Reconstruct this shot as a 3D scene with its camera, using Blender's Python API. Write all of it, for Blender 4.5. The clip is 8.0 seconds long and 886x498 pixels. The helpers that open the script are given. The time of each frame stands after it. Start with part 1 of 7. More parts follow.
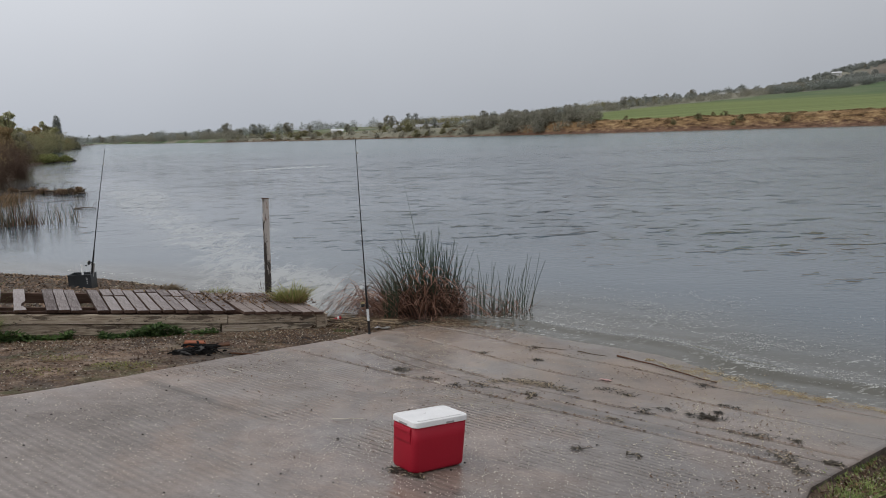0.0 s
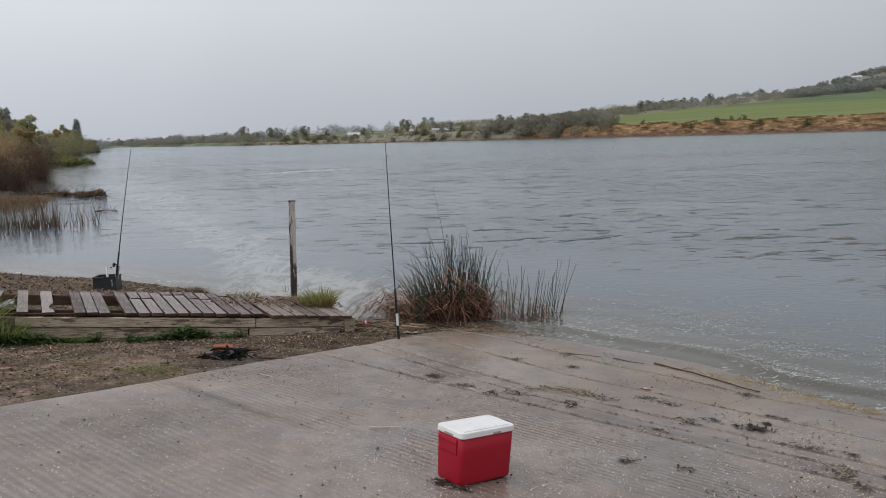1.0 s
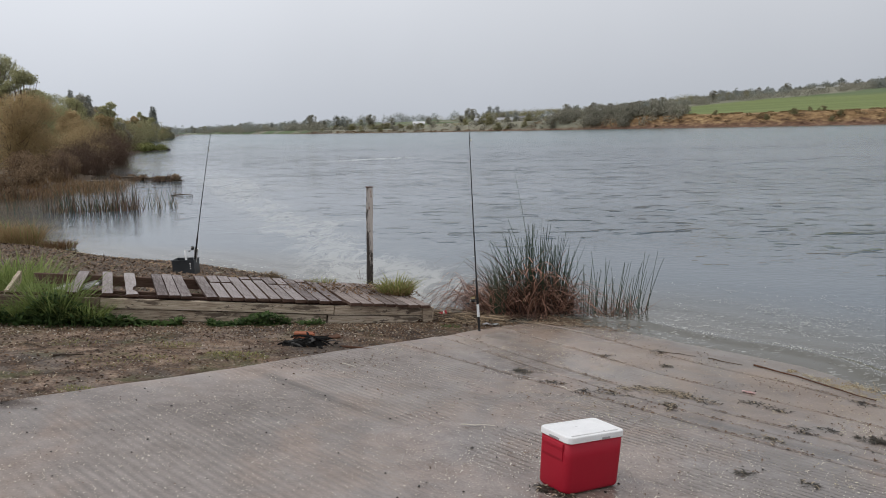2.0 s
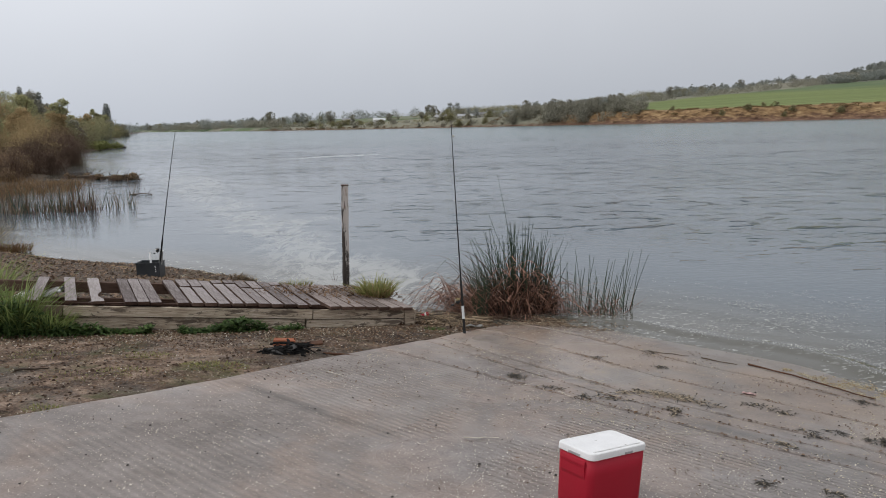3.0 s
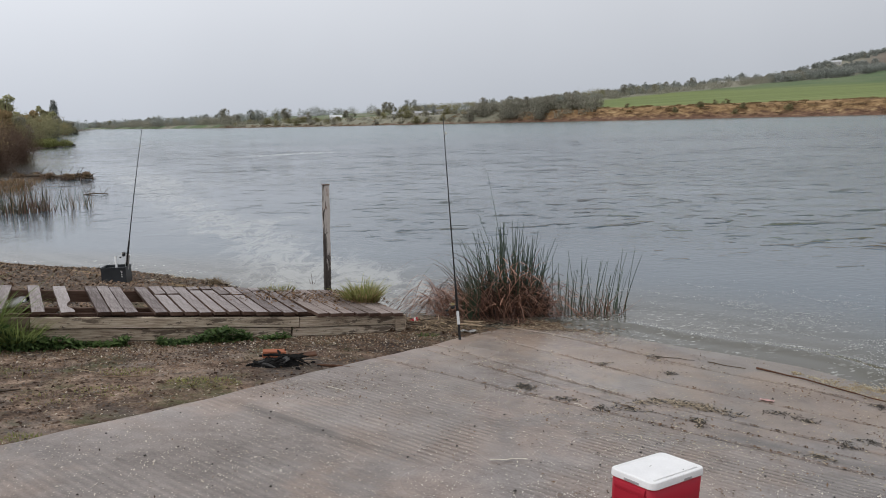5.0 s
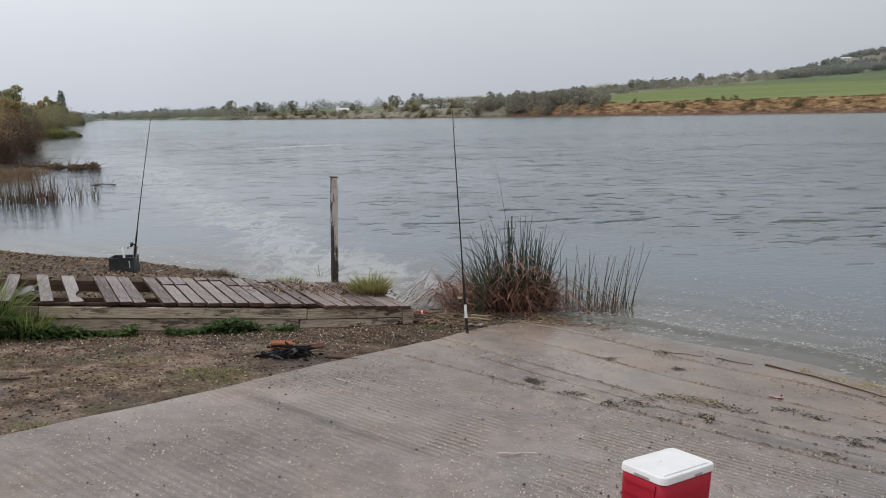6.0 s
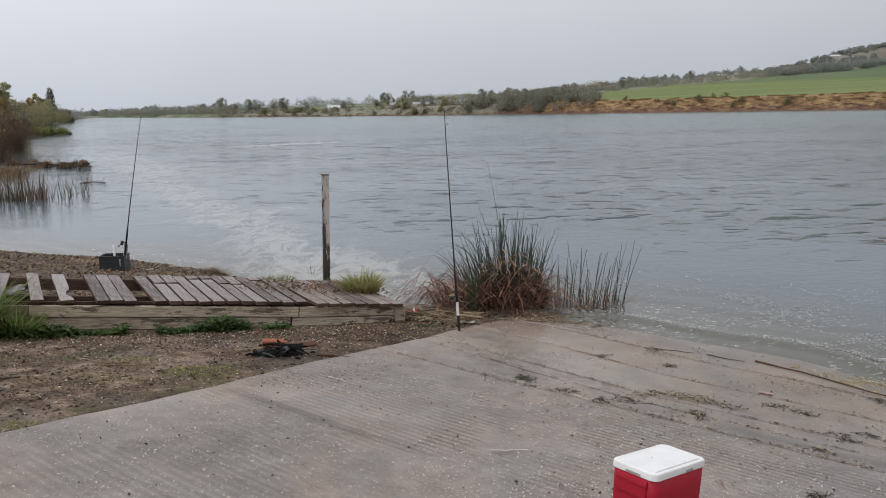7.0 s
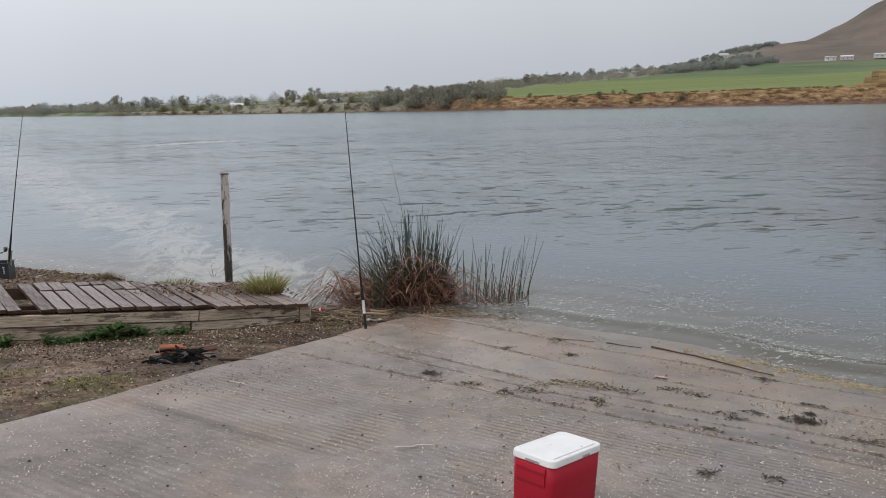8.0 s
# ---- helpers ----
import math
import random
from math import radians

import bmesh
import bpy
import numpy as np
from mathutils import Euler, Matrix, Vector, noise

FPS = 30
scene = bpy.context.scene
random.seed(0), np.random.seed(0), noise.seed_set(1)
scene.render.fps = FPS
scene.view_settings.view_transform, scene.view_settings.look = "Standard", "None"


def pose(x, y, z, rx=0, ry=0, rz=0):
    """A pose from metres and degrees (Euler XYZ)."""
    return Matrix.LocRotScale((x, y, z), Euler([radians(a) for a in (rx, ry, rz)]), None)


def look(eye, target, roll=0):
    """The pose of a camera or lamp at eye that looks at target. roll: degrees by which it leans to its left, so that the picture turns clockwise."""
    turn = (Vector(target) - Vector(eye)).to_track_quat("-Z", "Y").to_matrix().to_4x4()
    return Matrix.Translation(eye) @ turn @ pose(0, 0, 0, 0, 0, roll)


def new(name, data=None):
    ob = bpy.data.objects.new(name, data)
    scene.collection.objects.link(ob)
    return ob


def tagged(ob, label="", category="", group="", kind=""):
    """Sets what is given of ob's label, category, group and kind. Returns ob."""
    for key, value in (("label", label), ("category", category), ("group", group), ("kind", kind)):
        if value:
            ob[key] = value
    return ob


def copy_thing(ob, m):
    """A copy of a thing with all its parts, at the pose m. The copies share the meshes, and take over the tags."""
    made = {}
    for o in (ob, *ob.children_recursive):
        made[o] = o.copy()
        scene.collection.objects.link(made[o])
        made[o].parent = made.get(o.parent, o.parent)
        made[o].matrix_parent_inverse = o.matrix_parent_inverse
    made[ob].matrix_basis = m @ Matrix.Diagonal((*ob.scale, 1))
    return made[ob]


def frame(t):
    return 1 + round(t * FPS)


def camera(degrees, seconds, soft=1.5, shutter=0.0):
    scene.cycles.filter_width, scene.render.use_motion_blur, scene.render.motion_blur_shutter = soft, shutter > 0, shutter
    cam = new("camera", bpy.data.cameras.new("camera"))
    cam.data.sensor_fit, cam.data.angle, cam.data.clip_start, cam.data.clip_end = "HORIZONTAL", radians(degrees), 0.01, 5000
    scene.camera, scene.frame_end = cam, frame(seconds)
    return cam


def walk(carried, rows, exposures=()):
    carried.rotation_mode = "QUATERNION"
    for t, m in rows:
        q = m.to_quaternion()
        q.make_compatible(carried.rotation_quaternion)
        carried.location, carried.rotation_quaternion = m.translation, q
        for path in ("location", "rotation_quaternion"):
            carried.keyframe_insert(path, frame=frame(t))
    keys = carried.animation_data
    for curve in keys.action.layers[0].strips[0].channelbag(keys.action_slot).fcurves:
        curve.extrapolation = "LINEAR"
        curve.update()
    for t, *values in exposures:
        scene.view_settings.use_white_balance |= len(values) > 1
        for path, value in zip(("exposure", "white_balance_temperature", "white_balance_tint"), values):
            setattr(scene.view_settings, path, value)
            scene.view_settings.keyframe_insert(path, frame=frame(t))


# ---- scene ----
cam = camera(61.1, 8.0, soft=0.95)
PATH = [
    (0, (0.111, 0.286, 2.627), (0.117, 2.262, 2.318), -1.8),
    (0.5, (-0.003, 0.294, 2.619), (0.011, 2.274, 2.334), -1.8),
    (1, (-0.084, 0.45, 2.608), (-0.118, 2.427, 2.31), -1.7),
    (1.5, (-0.186, 0.612, 2.584), (-0.311, 2.587, 2.295), -1.5),
    (2, (-0.344, 0.737, 2.561), (-0.544, 2.701, 2.24), -1.3),
    (2.2, (-0.428, 0.805, 2.537), (-0.577, 2.775, 2.221), -1.5),
    (3.3, (-0.665, 1.106, 2.558), (-0.759, 3.075, 2.222), -1.4),
    (3.5, (-0.699, 1.149, 2.551), (-0.796, 3.12, 2.225), -1.0),
    (4, (-0.822, 1.284, 2.534), (-0.893, 3.254, 2.193), -0.6),
    (4.5, (-0.976, 1.394, 2.562), (-0.96, 3.365, 2.222), -1.6),
    (6, (-1.063, 1.436, 2.55), (-1.064, 3.403, 2.192), -1.0),
    (6.5, (-1.085, 1.427, 2.557), (-1.087, 3.394, 2.192), -0.8),
    (7, (-1.065, 1.431, 2.553), (-1.044, 3.397, 2.188), -1.0),
    (7.5, (-1.024, 1.434, 2.552), (-0.867, 3.393, 2.185), -1.2),
    (8, (-0.995, 1.436, 2.545), (-0.738, 3.384, 2.168), -1.2),
]
walk(cam, [(t, look(eye, target, roll)) for t, eye, target, roll in PATH], ((0, -0.15), (0.5, -0.07), (1.0, -0.04), (1.5, 0.02), (2.0, 0.08), (3.5, 0.04), (4.5, 0.13), (6.5, 0.12), (8, 0.13)))


# ---------------------------------------------------------------- world and sun
world = bpy.data.worlds.new("overcast_sky")
scene.world = world
world.use_nodes = True
wn, wl = world.node_tree.nodes, world.node_tree.links
wn.clear()
sky = wn.new("ShaderNodeTexSky")
sky.sky_type, sky.sun_disc = "NISHITA", False
sky.sun_elevation, sky.sun_rotation = radians(55), radians(-104)
sky.air_density, sky.dust_density, sky.ozone_density = 1.0, 6.0, 1.0
sky_bw = wn.new("ShaderNodeHueSaturation")
sky_bw.inputs["Saturation"].default_value = 0.25
sky_bw.inputs["Value"].default_value = 0.028
wl.new(sky.outputs[0], sky_bw.inputs["Color"])
coord = wn.new("ShaderNodeTexCoord")
split = wn.new("ShaderNodeSeparateXYZ")
wl.new(coord.outputs["Generated"], split.inputs[0])
cloud = wn.new("ShaderNodeValToRGB")
cloud.color_ramp.elements[0].position, cloud.color_ramp.elements[0].color = 0.0, (0.455, 0.485, 0.540, 1)
cloud.color_ramp.elements[1].position, cloud.color_ramp.elements[1].color = 1.0, (0.99, 1.015, 1.075, 1)
mid = cloud.color_ramp.elements.new(0.16)
mid.color = (0.625, 0.65, 0.70, 1)
wl.new(split.outputs["Z"], cloud.inputs[0])
puffs = wn.new("ShaderNodeTexNoise")
puffs.inputs["Scale"].default_value, puffs.inputs["Detail"].default_value = 2.2, 4
wl.new(coord.outputs["Generated"], puffs.inputs["Vector"])
puff_range = wn.new("ShaderNodeMapRange")
puff_range.inputs["To Min"].default_value, puff_range.inputs["To Max"].default_value = 0.9, 1.1
wl.new(puffs.outputs[0], puff_range.inputs["Value"])
puffed = wn.new("ShaderNodeVectorMath")
puffed.operation = "SCALE"
wl.new(cloud.outputs[0], puffed.inputs[0])
# the overcast is a little brighter towards the hidden sun, over the near bank
glow = wn.new("ShaderNodeMapRange")
glow.inputs["From Min"].default_value, glow.inputs["From Max"].default_value = -1.0, 1.0
glow.inputs["To Min"].default_value, glow.inputs["To Max"].default_value = 1.25, 0.72
wl.new(split.outputs["X"], glow.inputs["Value"])
both = wn.new("ShaderNodeMath")
both.operation = "MULTIPLY"
wl.new(puff_range.outputs[0], both.inputs[0])
wl.new(glow.outputs[0], both.inputs[1])
wl.new(both.outputs[0], puffed.inputs["Scale"])
blend = wn.new("ShaderNodeMix")
blend.data_type = "RGBA"
blend.inputs["Factor"].default_value = 0.9
wl.new(sky_bw.outputs[0], blend.inputs["A"])
wl.new(puffed.outputs[0], blend.inputs["B"])
back = wn.new("ShaderNodeBackground")
back.inputs["Strength"].default_value = 1.12
wl.new(blend.outputs["Result"], back.inputs["Color"])
wl.new(back.outputs[0], wn.new("ShaderNodeOutputWorld").inputs["Surface"])

sun_data = bpy.data.lights.new("sun", "SUN")
sun_data.energy, sun_data.angle, sun_data.color = 0.6, radians(25), (1.0, 0.96, 0.9)
sun = new("sun", sun_data)
sun.matrix_world = look((-16, 2, 24), (0, 6, 0))


# ---------------------------------------------------------------- material helpers
def shader(name, rough=0.8, spec=0.3, metal=0.0):
    m = bpy.data.materials.new(name)
    m.use_nodes = True
    b = m.node_tree.nodes["Principled BSDF"]
    b.inputs["Roughness"].default_value = rough
    b.inputs["Specular IOR Level"].default_value = spec
    b.inputs["Metallic"].default_value = metal
    return m, m.node_tree, b


def place(nt, stretch=(1, 1, 1), turn=0.0, world_space=False):
    """A vector in metres: the object's own, or the world's, turned about z and stretched."""
    if world_space:
        src = nt.nodes.new("ShaderNodeNewGeometry").outputs["Position"]
    else:
        src = nt.nodes.new("ShaderNodeTexCoord").outputs["Object"]
    mp = nt.nodes.new("ShaderNodeMapping")
    mp.inputs["Rotation"].default_value[2] = radians(turn)
    mp.inputs["Scale"].default_value = stretch
    nt.links.new(src, mp.inputs["Vector"])
    return mp.outputs[0]


def noise_tex(nt, vec, scale, detail=4.0, rough=0.55, distort=0.0):
    n = nt.nodes.new("ShaderNodeTexNoise")
    n.inputs["Scale"].default_value, n.inputs["Detail"].default_value = scale, detail
    n.inputs["Roughness"].default_value, n.inputs["Distortion"].default_value = rough, distort
    nt.links.new(vec, n.inputs["Vector"])
    return n.outputs[0]


def ramp_of(nt, fac, stops):
    r = nt.nodes.new("ShaderNodeValToRGB")
    e = r.color_ramp.elements
    e[0].position, e[0].color = stops[0][0], (*stops[0][1], 1)
    e[1].position, e[1].color = stops[-1][0], (*stops[-1][1], 1)
    for p, c in stops[1:-1]:
        e.new(p).color = (*c, 1)
    nt.links.new(fac, r.inputs[0])
    return r.outputs[0]


def span(nt, fac, a, b, lo=0.0, hi=1.0):
    r = nt.nodes.new("ShaderNodeMapRange")
    r.interpolation_type = "SMOOTHSTEP"
    for key, v in (("From Min", a), ("From Max", b), ("To Min", lo), ("To Max", hi)):
        r.inputs[key].default_value = v
    nt.links.new(fac, r.inputs["Value"])
    return r.outputs[0]


def calc(nt, op, a, b=0.0):
    m = nt.nodes.new("ShaderNodeMath")
    m.operation = op
    for i, v in enumerate((a, b)):
        if isinstance(v, (int, float)):
            m.inputs[i].default_value = v
        else:
            nt.links.new(v, m.inputs[i])
    return m.outputs[0]


def mix(nt, fac, a, b, how="MIX"):
    m = nt.nodes.new("ShaderNodeMix")
    m.data_type, m.blend_type = "RGBA", how
    for key, v in (("Factor", fac), ("A", a), ("B", b)):
        if isinstance(v, tuple):
            m.inputs[key].default_value = (*v, 1)
        elif isinstance(v, (int, float)):
            m.inputs[key].default_value = v
        else:
            nt.links.new(v, m.inputs[key])
    return m.outputs["Result"]


def bumped(nt, b, height, strength=0.5, distance=0.01, under=None):
    n = nt.nodes.new("ShaderNodeBump")
    n.inputs["Strength"].default_value, n.inputs["Distance"].default_value = strength, distance
    nt.links.new(height, n.inputs["Height"])
    if under is not None:
        nt.links.new(under, n.inputs["Normal"])
    if b is not None:
        nt.links.new(n.outputs[0], b.inputs["Normal"])
    return n.outputs[0]


def varied(name, dark, light, rough=0.8, coarse=3.0, fine=40.0, bump=0.3, depth=0.01, stretch=(1, 1, 1), spec=0.3, metal=0.0, random=0.0):
    """A surface that varies at two scales between two colours, with fine relief."""
    m, nt, b = shader(name, rough, spec, metal)
    vec = place(nt, stretch)
    n1, n2 = noise_tex(nt, vec, coarse, 4), noise_tex(nt, vec, fine, 5, 0.65)
    f = calc(nt, "ADD", calc(nt, "MULTIPLY", n1, 0.55), calc(nt, "MULTIPLY", n2, 0.45))
    if random:
        info = nt.nodes.new("ShaderNodeObjectInfo")
        f = calc(nt, "ADD", f, calc(nt, "MULTIPLY", calc(nt, "SUBTRACT", info.outputs["Random"], 0.5), random))
    nt.links.new(ramp_of(nt, f, [(0.32, dark), (0.68, light)]), b.inputs["Base Color"])
    bumped(nt, b, n2, bump, depth)
    return m


def leafy(name, dark, light, rough=0.65, spec=0.25, each=0.5, thin=0.0):
    """Leaves or stems: each one has its own tint, more or less by 'each'; thin leaves let light through."""
    m, nt, b = shader(name, rough, spec)
    geo = nt.nodes.new("ShaderNodeNewGeometry")
    info = nt.nodes.new("ShaderNodeObjectInfo")
    n = noise_tex(nt, place(nt), 0.6, 3)
    f = calc(nt, "ADD", calc(nt, "MULTIPLY", geo.outputs["Random Per Island"], each), calc(nt, "MULTIPLY", n, 0.9 - each))
    f = calc(nt, "ADD", f, calc(nt, "MULTIPLY", info.outputs["Random"], 0.25))
    nt.links.new(ramp_of(nt, f, [(0.2, dark), (0.9, light)]), b.inputs["Base Color"])
    if thin:
        glow_through = nt.nodes.new("ShaderNodeBsdfTranslucent")
        nt.links.new(b.inputs["Base Color"].links[0].from_socket, glow_through.inputs["Color"])
        both_sides = nt.nodes.new("ShaderNodeMixShader")
        both_sides.inputs[0].default_value = thin
        nt.links.new(b.outputs[0], both_sides.inputs[1])
        nt.links.new(glow_through.outputs[0], both_sides.inputs[2])
        nt.links.new(both_sides.outputs[0], nt.nodes["Material Output"].inputs["Surface"])
    return m


# ---------------------------------------------------------------- mesh helpers
def mesh_of(name, verts, faces, mat, smooth=False, normals=None):
    me = bpy.data.meshes.new(name)
    me.from_pydata([tuple(v) for v in verts], [], [tuple(f) for f in faces])
    me.materials.append(mat)
    if smooth:
        me.polygons.foreach_set("use_smooth", [True] * len(me.polygons))
    me.update()
    if normals is not None:
        me.normals_split_custom_set_from_vertices(normals)
    return me


def part(name, bm, mat, parent, label="", at=None, smooth=False, crease=0):
    """Links a bmesh (or a ready mesh) as one mesh object under a thing or a part."""
    if isinstance(bm, bmesh.types.BMesh):
        me = bpy.data.meshes.new(name)
        bm.to_mesh(me)
        bm.free()
        me.materials.append(mat)
        if smooth:
            me.polygons.foreach_set("use_smooth", [True] * len(me.polygons))
            if crease:
                me.set_sharp_from_angle(angle=radians(crease))
    else:
        me = bm
    ob = new(name, me)
    if parent is not None:
        ob.parent = parent
    if at is not None:
        ob.matrix_basis = at
    if label:
        tagged(ob, label)
    return ob


def stuff(ob):
    return tagged(ob, kind="stuff")


def thing(name, m, label, category, group="", kind=""):
    ob = new(name)
    ob.matrix_basis = m
    return tagged(ob, label, category, group, kind)


def block(sx, sy, sz, at=(0, 0, 0), bevel=0.0, segs=2, bm=None, rot=None):
    """A bevelled block, centred at 'at'."""
    own = bmesh.new()
    bmesh.ops.create_cube(own, size=1.0)
    bmesh.ops.scale(own, vec=(sx, sy, sz), verts=own.verts)
    if bevel:
        bmesh.ops.bevel(own, geom=own.edges[:], offset=bevel, segments=segs, affect="EDGES", profile=0.6)
    m = Matrix.Translation(at)
    if rot is not None:
        m = m @ rot
    bmesh.ops.transform(own, matrix=m, verts=own.verts)
    if bm is None:
        return own
    me = bpy.data.meshes.new("tmp")
    own.to_mesh(me)
    own.free()
    bm.from_mesh(me)
    bpy.data.meshes.remove(me)
    return bm


def lathe(profile, sides=16, bm=None, m=None, caps=True):
    """A body of revolution about z from (radius, z) rows."""
    bm = bm or bmesh.new()
    rings = []
    for r, z in profile:
        ring = []
        for i in range(sides):
            a = 2 * math.pi * i / sides
            v = Vector((r * math.cos(a), r * math.sin(a), z))
            ring.append(bm.verts.new(m @ v if m is not None else v))
        rings.append(ring)
    for a, b in zip(rings, rings[1:]):
        for i in range(sides):
            bm.faces.new((a[i], a[(i + 1) % sides], b[(i + 1) % sides], b[i]))
    if caps:
        bm.faces.new(rings[0][::-1])
        bm.faces.new(rings[-1])
    return bm


def pipe(points, radii, sides=6, bm=None):
    """A tube along points with a radius at each."""
    bm = bm or bmesh.new()
    pts = [Vector(p) for p in points]
    rings = []
    for i, p in enumerate(pts):
        d = (pts[min(i + 1, len(pts) - 1)] - pts[max(i - 1, 0)]).normalized()
        side = d.cross(Vector((0.31, 0.95, 0.05))).normalized()
        other = d.cross(side)
        rings.append([bm.verts.new(p + float(radii[i]) * (math.cos(2 * math.pi * k / sides) * side + math.sin(2 * math.pi * k / sides) * other)) for k in range(sides)])
    for a, b in zip(rings, rings[1:]):
        for k in range(sides):
            bm.faces.new((a[k], a[(k + 1) % sides], b[(k + 1) % sides], b[k]))
    bm.faces.new(rings[0][::-1])
    bm.faces.new(rings[-1])
    return bm


def stems(rng, base, top, sag, radius, sides=3, steps=5, tip=0.25):
    """Many tapered stems at once: from base to top, bent by sag (a vector at the top)."""
    n = len(base)
    k = np.linspace(0, 1, steps)[None, :, None]
    path = base[:, None] * (1 - k) + top[:, None] * k + sag[:, None] * (k * k - k) 
    ang = 2 * np.pi * np.arange(sides) / sides
    ring = np.stack([np.cos(ang), np.sin(ang), 0 * ang], -1)
    r = radius[:, None, None, None] * (1 - (1 - tip) * k[..., None])
    v = (path[:, :, None] + r * ring[None, None]).reshape(-1, 3)
    off = (np.arange(n) * steps * sides)[:, None, None]
    s, c = np.meshgrid(np.arange(steps - 1), np.arange(sides), indexing="ij")
    a, b = s * sides + c, s * sides + (c + 1) % sides
    f = np.stack([a, b, b + sides, a + sides], -1).reshape(1, -1, 4) + off
    return v, f.reshape(-1, 4)


def blades(base, top, sag, width, heading):
    """Many narrow leaf blades: four points along a bent line, wide at the root and pointed at the tip."""
    n = len(base)
    k = np.array([0, 0.35, 0.7, 1.0])[None, :, None]
    path = base[:, None] * (1 - k) + top[:, None] * k + sag[:, None] * (k * k - k)
    wide = np.array([0.7, 1.0, 0.7, 0.08])[None, :, None] * width[:, None, None] * 0.5
    side = np.stack([np.cos(heading), np.sin(heading), 0 * heading], -1)[:, None]
    v = np.stack([path - side * wide, path + side * wide], 2).reshape(-1, 3)
    off = (np.arange(n) * 8)[:, None, None]
    f = np.array([[0, 1, 3, 2], [2, 3, 5, 4], [4, 5, 7, 6]])[None] + off
    return v, f.reshape(-1, 4)


def flakes(rng, pos, size, tilt=0.3, ratio=0.6):
    """Small flat pieces lying about: a pointed four-sided flake each, with a slight fold."""
    n = len(pos)
    a = rng.uniform(0, 2 * np.pi, n)
    ax = np.stack([np.cos(a), np.sin(a), rng.normal(0, tilt, n)], -1) * size[:, None]
    ay = np.stack([-np.sin(a), np.cos(a), rng.normal(0, tilt, n)], -1) * size[:, None] * ratio
    up = np.array([0, 0, 1.0]) * size[:, None] * 0.15
    v = np.stack([pos - ax, pos - ay + up, pos + ax, pos + ay + up], 1).reshape(-1, 3)
    f = np.array([[0, 1, 2, 3]])[None] + (np.arange(n) * 4)[:, None, None]
    return v, f.reshape(-1, 4)


def leaf_cloud(rng, blobs, n, size, droop=0.0):
    """Leaves spread through lobes (centre, radii), thicker towards their outer part, with gaps.
    Each leaf takes the light as the spray of leaves does that it belongs to."""
    w = np.array([b[3] * b[4] * b[5] for b in blobs]) ** 0.7
    pick = rng.choice(len(blobs), n, p=w / w.sum())
    bl = np.array(blobs)[pick]
    d = rng.normal(size=(n, 3))
    d /= np.linalg.norm(d, axis=1)[:, None]
    r = rng.uniform(0.15, 1, n) ** 0.5
    lump = 1 + 0.25 * np.sin(d[:, 0] * 7 + pick * 1.7) * np.cos(d[:, 2] * 6 + pick)
    pos = bl[:, :3] + d * bl[:, 3:] * (r * lump)[:, None]
    a, b = rng.uniform(0, 2 * np.pi, n), rng.normal(0, 0.7, n)
    s = size * rng.uniform(0.6, 1.4, n)
    ax = np.stack([np.cos(a) * np.cos(b), np.sin(a) * np.cos(b), np.sin(b) - droop], -1) * s[:, None]
    up = rng.normal(size=(n, 3))
    ay = np.cross(ax, up)
    ay *= (0.55 * s / np.maximum(np.linalg.norm(ay, axis=1), 1e-6))[:, None]
    face = 0.8 * d + 0.5 * rng.normal(size=(n, 3)) + np.array([0, 0, 0.35])
    face /= np.linalg.norm(face, axis=1)[:, None]
    ay *= np.where((np.cross(ay, ax) * face).sum(1) < 0, -1.0, 1.0)[:, None]
    v = np.stack([pos - ax, pos + ay, pos + ax, pos - ay], 1).reshape(-1, 3)
    f = np.arange(4 * n).reshape(-1, 4)
    return v, f, np.repeat(face, 4, 0)


# ---------------------------------------------------------------- the lie of the land
SLOPE_U = Vector((0.7826, -0.6225, 0))    # along the ramp's grooves
SLOPE_V = Vector((0.6225, 0.7826, 0))     # down the ramp


def smooth(a, b, x):
    t = np.clip((np.asarray(x, float) - a) / (b - a), 0, 1)
    return t * t * (3 - 2 * t)


def bank_plane(x, y):
    """The even slope that the ramp and the beach lie on; the water stands at z = 0."""
    u = x * SLOPE_U.x + y * SLOPE_U.y
    k = smooth(-9.0, -6.4, u)
    z = (1.008 - 0.0805 * x - 0.0985 * y) * k + (1.0508 - 0.0611 * x - 0.1024 * y) * (1 - k)
    v = x * SLOPE_V.x + y * SLOPE_V.y
    z = z + 0.052 * smooth(-2.3, -3.4, u) * smooth(-6.9, -5.6, u) * smooth(6.3, 8.0, v)
    return np.where(z > 1.6, 1.6 + 0.9 * np.tanh((z - 1.6) / 0.9), z)


SHORE_Y = [13, 15.2, 16.5, 18, 24, 34, 42, 50, 60, 88, 104, 122, 132, 180, 300, 422, 918, 1620, 3000]
SHORE_X = [-3, -8.0, -10.5, -13, -19, -22.5, -24, -29.5, -32, -50, -52, -57, -66, -98, -144, -202, -430, -780, -1500]


def near_land(x, y):
    x, y = np.asarray(x, float), np.asarray(y, float)
    d = np.interp(y, SHORE_Y, SHORE_X) - x
    far = np.where(d > 0, 1.3 * (1 - np.exp(-d * 0.09)), np.maximum(d * 0.12, -1.5))
    near = np.maximum(bank_plane(x, y), -1.5)
    k = smooth(14.5, 19, y)
    return near * (1 - k) + far * k


FAR_S = [-3000, -1580, -868, -418, -290, -221, -153, -104, -66, -36, 4, 94, 570, 1500]
FAR_D = [1500, 840, 496, 317, 293, 294, 289, 287, 297, 300, 305, 308, 250, 150]


